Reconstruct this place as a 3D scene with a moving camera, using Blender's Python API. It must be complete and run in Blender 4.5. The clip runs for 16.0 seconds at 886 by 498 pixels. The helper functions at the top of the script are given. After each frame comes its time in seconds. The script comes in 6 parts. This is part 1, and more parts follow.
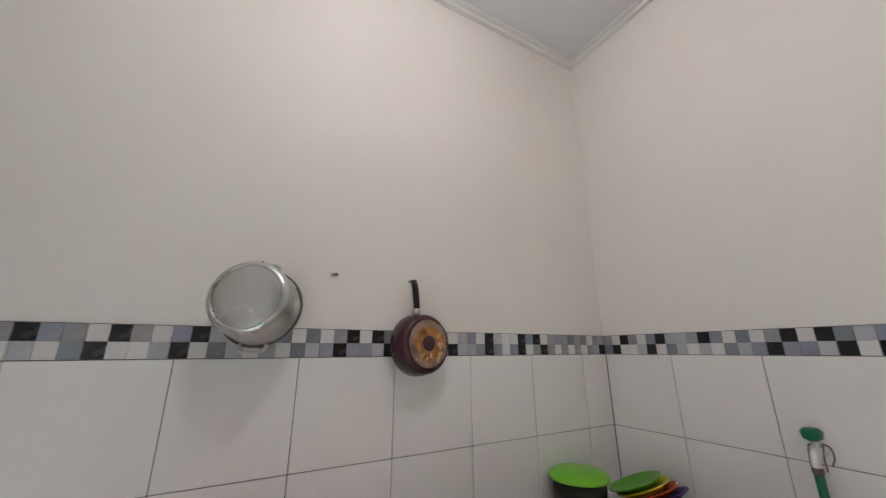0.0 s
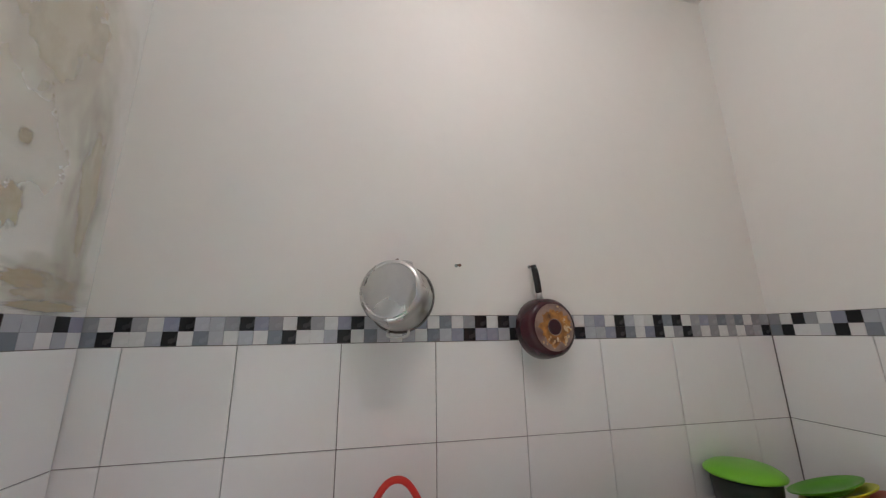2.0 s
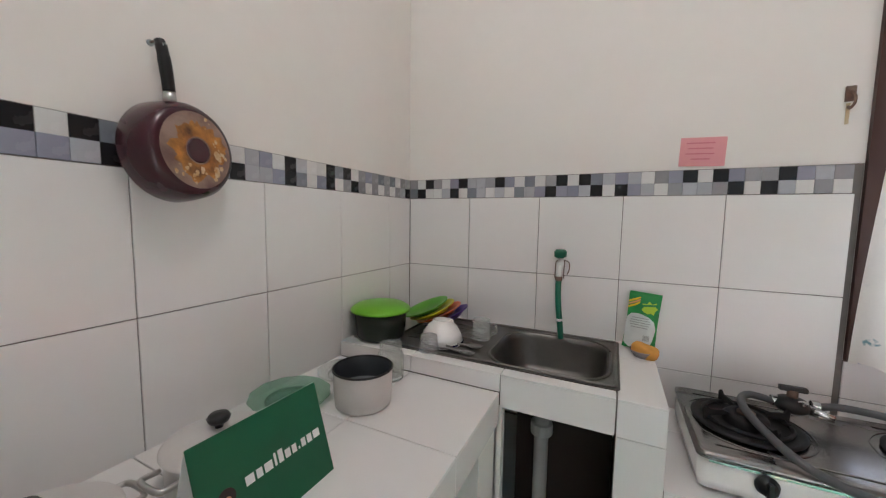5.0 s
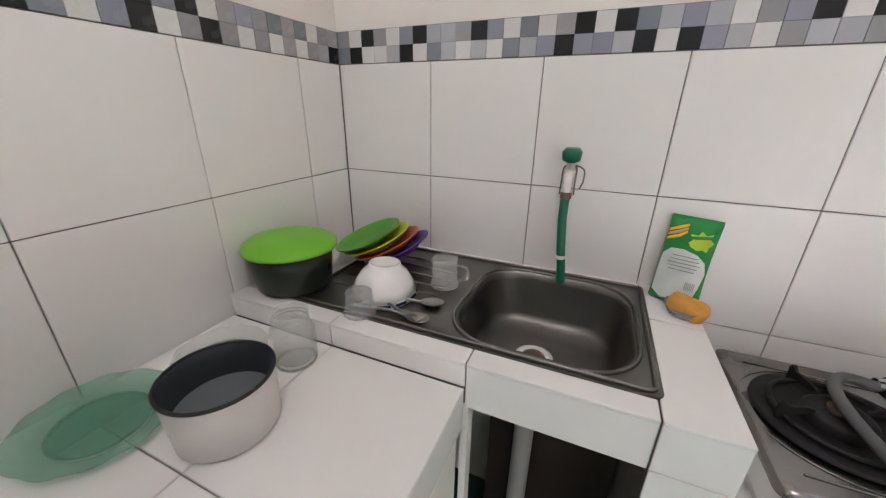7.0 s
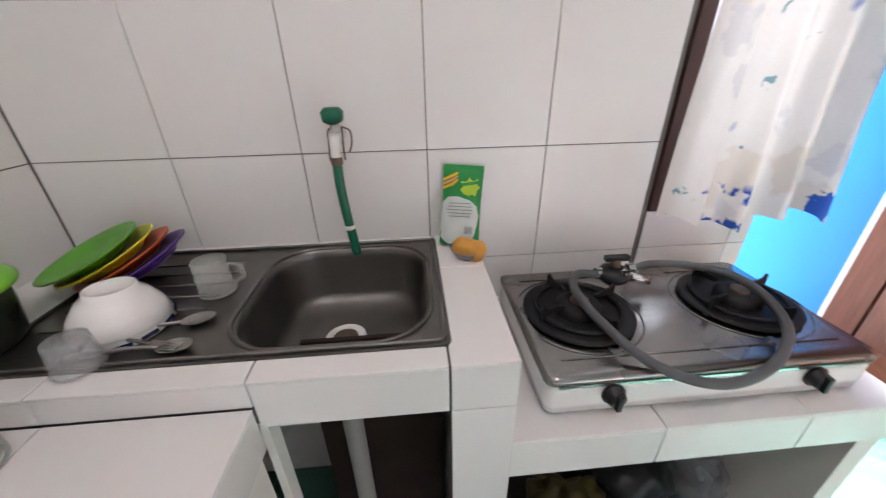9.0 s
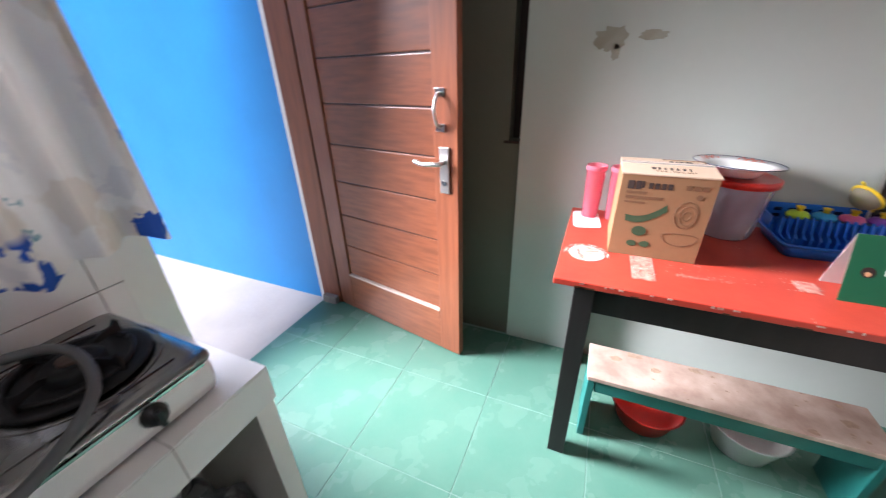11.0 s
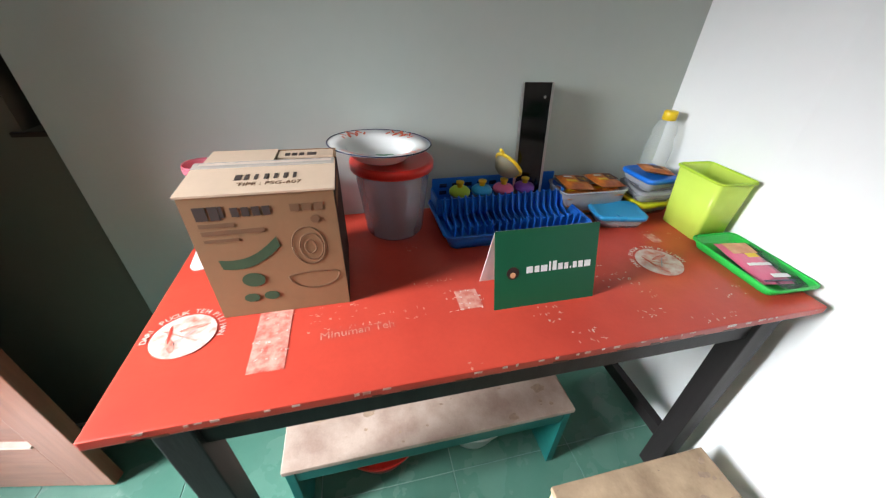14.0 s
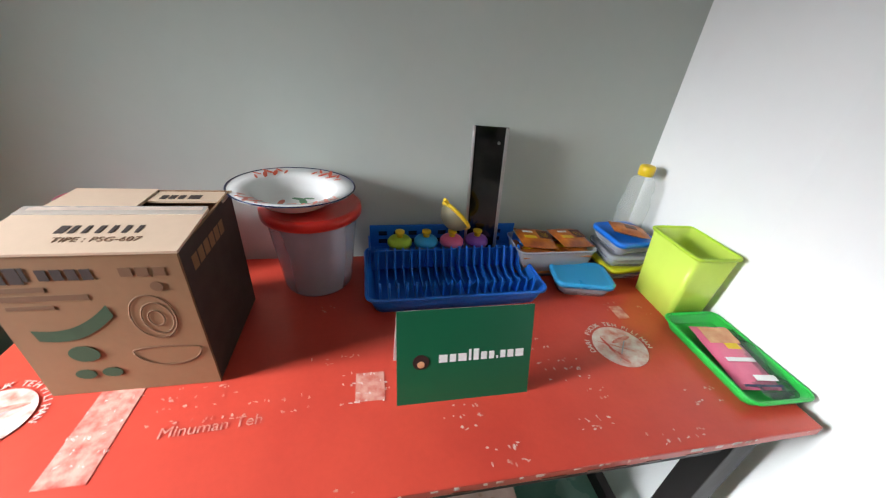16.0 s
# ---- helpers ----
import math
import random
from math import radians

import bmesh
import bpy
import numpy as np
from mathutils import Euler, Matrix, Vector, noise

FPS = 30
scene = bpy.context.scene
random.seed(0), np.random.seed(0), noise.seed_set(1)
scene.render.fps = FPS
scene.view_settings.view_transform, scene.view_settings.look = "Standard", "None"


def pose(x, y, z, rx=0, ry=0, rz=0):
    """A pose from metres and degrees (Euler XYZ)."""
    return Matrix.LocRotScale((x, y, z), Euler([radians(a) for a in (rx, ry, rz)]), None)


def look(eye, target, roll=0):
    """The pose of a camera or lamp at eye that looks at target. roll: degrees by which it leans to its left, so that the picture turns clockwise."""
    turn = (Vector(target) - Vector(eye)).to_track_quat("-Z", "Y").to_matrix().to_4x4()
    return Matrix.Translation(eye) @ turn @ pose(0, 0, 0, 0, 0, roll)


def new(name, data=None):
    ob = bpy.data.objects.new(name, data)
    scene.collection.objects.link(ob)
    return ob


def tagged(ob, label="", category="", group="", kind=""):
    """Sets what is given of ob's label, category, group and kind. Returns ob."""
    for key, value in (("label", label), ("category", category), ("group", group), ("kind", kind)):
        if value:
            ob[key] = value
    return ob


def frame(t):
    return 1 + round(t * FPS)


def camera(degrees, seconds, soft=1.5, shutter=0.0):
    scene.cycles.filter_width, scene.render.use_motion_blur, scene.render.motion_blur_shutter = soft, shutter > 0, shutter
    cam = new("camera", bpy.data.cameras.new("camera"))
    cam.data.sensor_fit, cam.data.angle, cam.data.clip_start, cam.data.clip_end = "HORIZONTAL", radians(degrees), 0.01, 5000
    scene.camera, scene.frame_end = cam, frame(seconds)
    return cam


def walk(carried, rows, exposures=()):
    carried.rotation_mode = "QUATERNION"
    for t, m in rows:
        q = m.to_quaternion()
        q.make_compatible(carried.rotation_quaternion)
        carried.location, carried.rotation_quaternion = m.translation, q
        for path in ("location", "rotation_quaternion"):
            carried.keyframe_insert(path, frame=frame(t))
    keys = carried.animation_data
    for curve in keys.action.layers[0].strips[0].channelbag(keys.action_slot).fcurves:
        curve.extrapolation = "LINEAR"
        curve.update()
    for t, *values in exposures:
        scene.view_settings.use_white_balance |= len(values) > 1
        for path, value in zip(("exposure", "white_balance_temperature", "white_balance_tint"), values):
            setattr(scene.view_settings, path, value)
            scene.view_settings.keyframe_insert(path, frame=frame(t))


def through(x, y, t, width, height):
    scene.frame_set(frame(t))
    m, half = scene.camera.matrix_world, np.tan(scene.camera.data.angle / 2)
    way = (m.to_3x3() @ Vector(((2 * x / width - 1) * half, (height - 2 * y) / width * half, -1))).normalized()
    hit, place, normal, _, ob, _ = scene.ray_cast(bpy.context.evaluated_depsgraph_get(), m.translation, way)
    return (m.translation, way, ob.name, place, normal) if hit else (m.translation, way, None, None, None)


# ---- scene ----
cam = camera(102.9, 16.0, 1.2, 0.22)

PATH = [
    (0, (1.151, -1.515, 1.488), (-0.53, -0.582, 2.042), -0.2),
    (0.5, (1.183, -1.528, 1.49), (-0.628, -0.902, 2.062), -1.2),
    (1, (1.166, -1.572, 1.49), (-0.711, -1.165, 2.049), -1.2),
    (1.5, (1.148, -1.583, 1.497), (-0.767, -1.261, 1.973), -0.2),
    (2, (1.182, -1.557, 1.497), (-0.729, -1.19, 1.96), -0.8),
    (2.5, (1.195, -1.518, 1.495), (-0.642, -0.878, 1.957), -1.0),
    (3, (1.131, -1.504, 1.461), (-0.482, -0.413, 1.919), -0.2),
    (3.5, (1.022, -1.523, 1.428), (-0.239, -0.016, 1.802), -0.4),
    (4, (1.052, -1.468, 1.446), (-0.09, 0.164, 1.62), -1.6),
    (4.5, (0.949, -1.472, 1.41), (-0.002, 0.287, 1.414), -0.8),
    (6.8, (0.771, -0.976, 1.353), (-0.003, 0.724, 0.639), 1.3),
    (7, (0.751, -0.952, 1.352), (0.019, 0.758, 0.617), 0.8),
    (7.5, (0.718, -0.903, 1.348), (0.157, 0.855, 0.576), 1.2),
    (8, (0.715, -0.872, 1.342), (0.259, 0.892, 0.517), 0.9),
    (8.5, (0.76, -0.856, 1.332), (0.568, 0.944, 0.48), 0.6),
    (9, (0.854, -0.87, 1.337), (0.996, 0.911, 0.438), -1.1),
    (9.5, (0.979, -0.956, 1.335), (1.492, 0.796, 0.519), -2.3),
    (10, (1.097, -1.06, 1.337), (1.985, 0.511, 0.474), -1.1),
    (10.2, (1.159, -1.104, 1.347), (2.216, 0.351, 0.472), -1.1),
    (12.3, (1.734, -1.114, 1.334), (3.42, -1.44, 0.309), -0.1),
    (12.5, (1.76, -1.131, 1.323), (3.426, -1.469, 0.27), 0.6),
    (13, (1.846, -1.248, 1.319), (3.504, -1.53, 0.237), 2.6),
    (13.5, (1.908, -1.401, 1.327), (3.56, -1.689, 0.237), 2.8),
    (14, (1.985, -1.48, 1.319), (3.591, -1.898, 0.202), 2.3),
    (14.5, (2.131, -1.5, 1.321), (3.746, -1.933, 0.224), 3.1),
    (15, (2.213, -1.506, 1.329), (3.826, -1.995, 0.252), 3.8),
    (15.5, (2.2, -1.569, 1.328), (3.806, -2.093, 0.258), 4.2),
    (16, (2.11, -1.694, 1.334), (3.789, -2.088, 0.321), 5.4),
]
EXPOSURES = [(0, 1.06, 6500, 18), (4.5, 1.24, 6500, 18), (7.0, 1.70, 6500, 19), (8.0, 1.74, 6500, 19), (9.0, 1.70, 6450, 22), (10.2, 1.12, 6450, 29), (12.3, 0.0, 6450, 10), (13.2, 0.0, 6450, 10), (14.5, 0.04, 6430, 13), (16, 0.06, 6430, 13)]
walk(cam, [(t, look(e, g, r)) for t, e, g, r in PATH], EXPOSURES)


# ---- light ----
world = bpy.data.worlds.new("world")
scene.world = world
world.use_nodes = True
wn = world.node_tree.nodes
sky = wn.new("ShaderNodeTexSky")
sky.sky_type, sky.sun_disc = "NISHITA", False
sky.sun_elevation, sky.sun_rotation = radians(48), radians(-98)
world.node_tree.links.new(sky.outputs[0], wn["Background"].inputs[0])
wn["Background"].inputs[1].default_value = 0.15

sun_data = bpy.data.lights.new("sun", "SUN")
sun_data.energy, sun_data.angle, sun_data.color = 3.9, radians(15), (1, 0.96, 0.9)
sun_lamp = new("sun", sun_data)
sun_lamp.matrix_world = look((-5, 0.2, 8), (2.2, 1.2, 0))


def area_light(name, size_x, size_y, power, color, eye, target, spread=math.pi):
    data = bpy.data.lights.new(name, "AREA")
    data.spread = spread
    data.shape, data.size, data.size_y, data.energy, data.color = "RECTANGLE", size_x, size_y, power, color
    ob = new(name, data)
    ob.matrix_world = look(eye, target)
    return ob


DOOR_POWER, WINDOW_POWER, BULB_POWER = 36, 2.0, 6.5
area_light("doorway_daylight", 0.45, 1.55, DOOR_POWER, (0.93, 0.97, 1.0), (2.25, 0.46, 1.15), (2.46, -1.40, 0.20), radians(60))
area_light("window_daylight", 0.26, 1.2, WINDOW_POWER, (0.9, 0.96, 1.0), (1.68, 0.17, 1.7), (1.68, -2, 1.5))
bulb_data = bpy.data.lights.new("ceiling_bulb", "POINT")
bulb_data.energy, bulb_data.shadow_soft_size, bulb_data.color = BULB_POWER, 0.03, (1.0, 0.95, 0.90)
bulb_lamp = new("ceiling_bulb", bulb_data)
bulb_lamp.location = (0.95, -1.27, 2.86)


# ---- materials ----
def material(name, color, rough=0.5, metal=0.0, spot=0.06, scale=8.0, bump=0.0, bump_scale=60.0, grain=0.03,
             random_tint=0.0, glass=0.0, ior=1.45, coat=0.0, stretch=(1, 1, 1), second=None, amount=0.5, alpha=1.0,
             through=0.0):
    m = bpy.data.materials.new(name)
    m.use_nodes = True
    n, ln = m.node_tree.nodes, m.node_tree.links
    b = n["Principled BSDF"]
    b.inputs["Roughness"].default_value = rough
    b.inputs["Metallic"].default_value = metal
    b.inputs["Transmission Weight"].default_value = glass
    b.inputs["IOR"].default_value = ior
    b.inputs["Coat Weight"].default_value = coat
    b.inputs["Alpha"].default_value = alpha
    co = n.new("ShaderNodeTexCoord")
    mp = n.new("ShaderNodeMapping")
    mp.inputs["Scale"].default_value = stretch
    ln.new(co.outputs["Object"], mp.inputs[0])
    big = n.new("ShaderNodeTexNoise")
    big.inputs["Scale"].default_value, big.inputs["Detail"].default_value = scale, 5
    fine = n.new("ShaderNodeTexNoise")
    fine.inputs["Scale"].default_value, fine.inputs["Detail"].default_value = scale * 14, 3
    ln.new(mp.outputs[0], big.inputs[0]), ln.new(mp.outputs[0], fine.inputs[0])
    ramp = n.new("ShaderNodeMapRange")
    ramp.inputs[1].default_value, ramp.inputs[2].default_value = 0.35, 0.7
    ln.new(big.outputs[0], ramp.inputs[0])
    mix = n.new("ShaderNodeMix")
    mix.data_type = "RGBA"
    dark = second if second else tuple(c * (1 - 2 * spot) for c in color)
    mix.inputs[6].default_value, mix.inputs[7].default_value = (*color, 1), (*dark, 1)
    am = n.new("ShaderNodeMath")
    am.operation = "MULTIPLY"
    am.inputs[1].default_value = amount
    ln.new(ramp.outputs[0], am.inputs[0])
    ln.new(am.outputs[0], mix.inputs[0])
    hsv = n.new("ShaderNodeHueSaturation")
    v = n.new("ShaderNodeMapRange")
    v.inputs[3].default_value, v.inputs[4].default_value = 1 - grain, 1 + grain
    ln.new(fine.outputs[0], v.inputs[0])
    last = v.outputs[0]
    if random_tint:
        info = n.new("ShaderNodeObjectInfo")
        rv = n.new("ShaderNodeMapRange")
        rv.inputs[3].default_value, rv.inputs[4].default_value = 1 - random_tint, 1 + random_tint
        ln.new(info.outputs["Random"], rv.inputs[0])
        mul = n.new("ShaderNodeMath")
        mul.operation = "MULTIPLY"
        ln.new(rv.outputs[0], mul.inputs[0]), ln.new(last, mul.inputs[1])
        last = mul.outputs[0]
    ln.new(last, hsv.inputs["Value"])
    ln.new(mix.outputs[2], hsv.inputs["Color"])
    ln.new(hsv.outputs[0], b.inputs["Base Color"])
    rr = n.new("ShaderNodeMapRange")
    rr.inputs[3].default_value, rr.inputs[4].default_value = max(rough - 0.06, 0.02), min(rough + 0.08, 1)
    ln.new(big.outputs[0], rr.inputs[0])
    ln.new(rr.outputs[0], b.inputs["Roughness"])
    if bump:
        bn = n.new("ShaderNodeTexNoise")
        bn.inputs["Scale"].default_value, bn.inputs["Detail"].default_value = bump_scale, 4
        ln.new(mp.outputs[0], bn.inputs[0])
        bp = n.new("ShaderNodeBump")
        bp.inputs["Strength"].default_value, bp.inputs["Distance"].default_value = bump, 0.004
        ln.new(bn.outputs[0], bp.inputs["Height"])
        ln.new(bp.outputs[0], b.inputs["Normal"])
    if through:
        tr = n.new("ShaderNodeBsdfTranslucent")
        ln.new(hsv.outputs[0], tr.inputs[0])
        ms = n.new("ShaderNodeMixShader")
        ms.inputs[0].default_value = through
        ln.new(b.outputs[0], ms.inputs[1]), ln.new(tr.outputs[0], ms.inputs[2])
        ln.new(ms.outputs[0], n["Material Output"].inputs[0])
    return m


def clear(name, color, rough=0.05, see=0.75):
    """Thin clear plastic or glass: mostly see-through, with a glossy skin."""
    m = bpy.data.materials.new(name)
    m.use_nodes = True
    n, ln = m.node_tree.nodes, m.node_tree.links
    b = n["Principled BSDF"]
    b.inputs["Base Color"].default_value, b.inputs["Roughness"].default_value = (*color, 1), rough
    t = n.new("ShaderNodeBsdfTransparent")
    t.inputs[0].default_value = (*[0.5 + 0.5 * c for c in color], 1)
    fr = n.new("ShaderNodeTexNoise")
    fr.inputs["Scale"].default_value = 3
    mr = n.new("ShaderNodeMapRange")
    mr.inputs[3].default_value, mr.inputs[4].default_value = see - 0.05, see + 0.05
    ln.new(fr.outputs[0], mr.inputs[0])
    ms = n.new("ShaderNodeMixShader")
    ln.new(mr.outputs[0], ms.inputs[0])
    ln.new(b.outputs[0], ms.inputs[1]), ln.new(t.outputs[0], ms.inputs[2])
    ln.new(ms.outputs[0], n["Material Output"].inputs[0])
    return m


PLASTER = material("cream_plaster", (0.80, 0.775, 0.735), 0.75, spot=0.04, scale=1.6, bump=0.12, bump_scale=25, grain=0.015)
PLASTER_WHITE = material("white_plaster", (0.80, 0.81, 0.79), 0.7, spot=0.05, scale=1.8, bump=0.12, bump_scale=25, grain=0.015)
PLASTER_GREEN = material("grey_green_plaster", (0.445, 0.485, 0.445), 0.7, spot=0.06, scale=2.2, bump=0.15, bump_scale=22, grain=0.02)
OLIVE = material("olive_plaster_and_shade", (0.108, 0.106, 0.080), 0.7, spot=0.08, scale=2.5, bump=0.12, bump_scale=20)
CEILING = material("white_ceiling_board", (0.74, 0.75, 0.77), 0.8, spot=0.03, scale=2)
TILE = material("white_glazed_tile", (0.80, 0.79, 0.775), 0.22, spot=0.025, scale=3, grain=0.01, random_tint=0.012)
GROUT = material("dark_grout", (0.20, 0.185, 0.17), 0.9, spot=0.2, scale=20, bump=0.3)
GREEN_TILE = material("green_floor_tile", (0.070, 0.185, 0.137), 0.26, spot=0.12, scale=5, second=(0.150, 0.27, 0.212), amount=0.40, grain=0.06, random_tint=0.06)
GREEN_GROUT = material("pale_green_grout", (0.20, 0.33, 0.28), 0.85, spot=0.1, scale=15)
CONCRETE = material("pale_concrete", (0.62, 0.60, 0.56), 0.85, spot=0.12, scale=4, bump=0.4, bump_scale=40)
# Dirty concrete, darkened further to hold the shade under the counters.
DIRT_SHADE = material("dirty_shaded_concrete", (0.05, 0.038, 0.03), 0.85, spot=0.2, scale=7, bump=0.4)
BLUE_WALL = material("bright_blue_paint", (0.014, 0.25, 0.64), 0.4, spot=0.08, scale=3, bump=0.2, bump_scale=18)
STEEL = material("worn_stainless_steel", (0.20, 0.192, 0.18), 0.40, 1.0, spot=0.18, scale=9, bump=0.08, bump_scale=90)
CHROME = material("chrome", (0.72, 0.72, 0.72), 0.12, 1.0, spot=0.06, scale=20)
ALU = material("brushed_aluminium", (0.62, 0.61, 0.59), 0.32, 1.0, spot=0.12, scale=10, bump=0.06, bump_scale=80)
POT_STEEL = material("mottled_pot_steel", (0.66, 0.65, 0.63), 0.27, 1.0, scale=7, second=(0.42, 0.41, 0.39), amount=0.55, grain=0.03, bump=0.04, bump_scale=60)
CUTLERY_STEEL = material("dull_cutlery_steel", (0.36, 0.35, 0.34), 0.28, 1.0, spot=0.12, scale=20)
ALU_SATIN = material("satin_aluminium", (0.66, 0.64, 0.62), 0.5, 0.25, spot=0.08, scale=12)
BLACK = material("black_plastic", (0.012, 0.012, 0.013), 0.35, spot=0.2, scale=20)
NONSTICK = material("dark_nonstick", (0.035, 0.042, 0.048), 0.35, spot=0.15, scale=12)
GREY_WATER = material("grey_dish_water", (0.155, 0.17, 0.178), 0.12, scale=9, second=(0.12, 0.132, 0.14), amount=0.6)
IRON = material("black_enamelled_iron", (0.008, 0.008, 0.009), 0.65, spot=0.3, scale=25, bump=0.2)
WHITE_ENAMEL = material("white_enamel", (0.82, 0.82, 0.80), 0.2, spot=0.03, scale=10, coat=0.3)
WHITE_PLASTIC = material("white_plastic", (0.78, 0.78, 0.76), 0.35, spot=0.04, scale=12)
MAROON = material("maroon_enamel", (0.052, 0.010, 0.017), 0.25, spot=0.2, scale=14, coat=0.3)
BURNT = material("burnt_orange_crust", (0.60, 0.25, 0.05), 0.42, scale=26, second=(0.055, 0.014, 0.008), amount=1.0, grain=0.25, bump=0.4)
CRUST = material("cream_boil_over_crust", (0.66, 0.52, 0.34), 0.6, scale=60, second=(0.50, 0.22, 0.05), amount=0.9, grain=0.2)
PALE_BURNT = material("pale_scorched_metal", (0.34, 0.23, 0.19), 0.4, scale=14, second=(0.08, 0.02, 0.018), amount=0.9, grain=0.1)
GREEN_LID = material("bright_green_plastic", (0.16, 0.50, 0.025), 0.3, spot=0.06, scale=8)
DARK_GREEN = material("dark_green_enamel", (0.014, 0.022, 0.014), 0.28, spot=0.1, scale=8)
LEAF_GREEN = material("leaf_green_plastic", (0.10, 0.36, 0.03), 0.35, spot=0.06)
YELLOW = material("lime_yellow_plastic", (0.62, 0.62, 0.02), 0.35, spot=0.06)
ORANGE = material("red_orange_plastic", (0.55, 0.09, 0.015), 0.35, spot=0.06)
PURPLE = material("purple_plastic", (0.09, 0.025, 0.26), 0.35, spot=0.06)
EMERALD = material("green_hose_plastic", (0.0, 0.13, 0.068), 0.35, spot=0.08)
GRASS_GREEN = material("grass_green_plastic", (0.02, 0.44, 0.06), 0.35, spot=0.05)
POUCH = material("green_foil_pouch", (0.01, 0.27, 0.06), 0.3, spot=0.1, scale=14, bump=0.3, bump_scale=40)
POUCH_WHITE = material("white_pouch_print", (0.66, 0.72, 0.70), 0.35, spot=0.1, scale=30)
PRINT_GREY = material("grey_print", (0.30, 0.33, 0.32), 0.5)
SPONGE = material("orange_sponge", (0.70, 0.34, 0.07), 0.9, spot=0.2, scale=30, bump=0.6, bump_scale=120)
PINK_PAPER = material("pink_paper", (0.80, 0.36, 0.38), 0.8, spot=0.06, scale=8)
PINK_PRINT = material("rose_ink", (0.66, 0.20, 0.26), 0.8)
GLASS = clear("clear_glass", (0.86, 0.88, 0.86), 0.04, 0.80)
PLASTIC_CLEAR = clear("cloudy_clear_plastic", (0.74, 0.75, 0.80), 0.12, 0.66)
TUB_CLEAR = clear("very_clear_plastic", (0.8, 0.81, 0.82), 0.08, 0.8)
PLASTIC_BAG = clear("crinkled_plastic_bag", (0.50, 0.51, 0.53), 0.15, 0.78)
WRAPPER = clear("glossy_clear_film", (0.50, 0.51, 0.54), 0.05, 0.91)
GREEN_GLASS = clear("pale_green_glass", (0.42, 0.66, 0.54), 0.06, 0.76)
WELL_GLASS = clear("deeper_green_glass", (0.18, 0.44, 0.31), 0.08, 0.60)
STOVE_TOP = material("scratched_stove_steel", (0.30, 0.29, 0.28), 0.25, 1.0, spot=0.15, scale=9, bump=0.06, bump_scale=70)
RED_PLASTIC = material("red_plastic", (0.62, 0.03, 0.02), 0.3, spot=0.05)
CORAL_CLEAR = clear("coral_red_plastic", (1.0, 0.34, 0.44), 0.2, 0.60)
HOSE = material("grey_rubber_hose", (0.10, 0.104, 0.108), 0.5, spot=0.08, scale=20)
PVC = material("grey_pvc", (0.34, 0.335, 0.32), 0.45, spot=0.1)
DARK_WOOD = material("dark_brown_wood", (0.055, 0.02, 0.014), 0.4, spot=0.2, scale=6, stretch=(1, 1, 0.12))
DOOR_WOOD = material("varnished_red_brown_wood", (0.255, 0.080, 0.037), 0.3, scale=5, second=(0.14, 0.042, 0.021), amount=0.75, grain=0.08, random_tint=0.10, stretch=(1.2, 1.2, 9), bump=0.06, coat=0.08)
STILE_WOOD = material("varnished_stile_wood", (0.235, 0.075, 0.036), 0.3, scale=5, second=(0.14, 0.042, 0.021), amount=0.7, grain=0.08, random_tint=0.08, stretch=(9, 9, 0.8), bump=0.06, coat=0.08)
PALE_EDGE = material("pale_worn_edge", (0.62, 0.50, 0.42), 0.6, spot=0.2, scale=30)
RED_PAINT = material("worn_red_table_paint", (0.56, 0.062, 0.036), 0.36, scale=7, second=(0.46, 0.044, 0.027), amount=0.8, grain=0.06, bump=0.12, bump_scale=30)
BLACK_WOOD = material("black_stained_wood", (0.010, 0.007, 0.007), 0.58, spot=0.3, scale=9, bump=0.1, stretch=(3, 3, 0.5))
BENCH_TOP = material("scuffed_brown_board", (0.40, 0.31, 0.25), 0.7, scale=13, second=(0.23, 0.15, 0.115), amount=0.8, grain=0.1, bump=0.2)
MARK_BROWN = material("dark_wood_mark", (0.25, 0.175, 0.125), 0.75, scale=70, second=(0.34, 0.24, 0.16), amount=1.0, grain=0.2)
TEAL = material("teal_painted_wood", (0.004, 0.115, 0.10), 0.5, spot=0.2, scale=14)
RAW_WOOD = material("raw_stained_wood", (0.42, 0.30, 0.19), 0.75, scale=11, second=(0.19, 0.125, 0.075), amount=0.8, grain=0.1, bump=0.25, stretch=(1, 1, 1))
RAW_LIGHT = material("fresh_pine", (0.62, 0.45, 0.28), 0.7, spot=0.1, scale=10, stretch=(4, 1, 4))
CARTON = material("brown_carton", (0.245, 0.130, 0.060), 0.8, spot=0.06, scale=6, grain=0.05, bump=0.08, bump_scale=70)
CARTON_LIGHT = material("pale_carton_flap", (0.62, 0.46, 0.33), 0.8, spot=0.06, scale=6, grain=0.04)
TAPE = clear("cloudy_clear_tape", (0.80, 0.76, 0.70), 0.2, 0.55)
# Print ink, also spread over the carton's unlit side as painted shade.
CARTON_INK_SHADE = material("dark_carton_ink_and_shade", (0.045, 0.028, 0.022), 0.8, spot=0.2, scale=30)
CARTON_GREEN = material("green_carton_ink", (0.035, 0.075, 0.034), 0.8, spot=0.2, scale=30)
CARTON_BROWN = material("faded_carton_ink", (0.165, 0.082, 0.038), 0.8, spot=0.15, scale=30)
BLUE_RACK = material("blue_rack_plastic", (0.012, 0.15, 0.62), 0.3, spot=0.06, scale=9)
BLUE_LIGHT = material("sky_blue_plastic", (0.03, 0.34, 0.66), 0.28, spot=0.06, scale=9)
BLUE_DEEP = material("deep_blue_lid", (0.01, 0.17, 0.70), 0.3, spot=0.06)
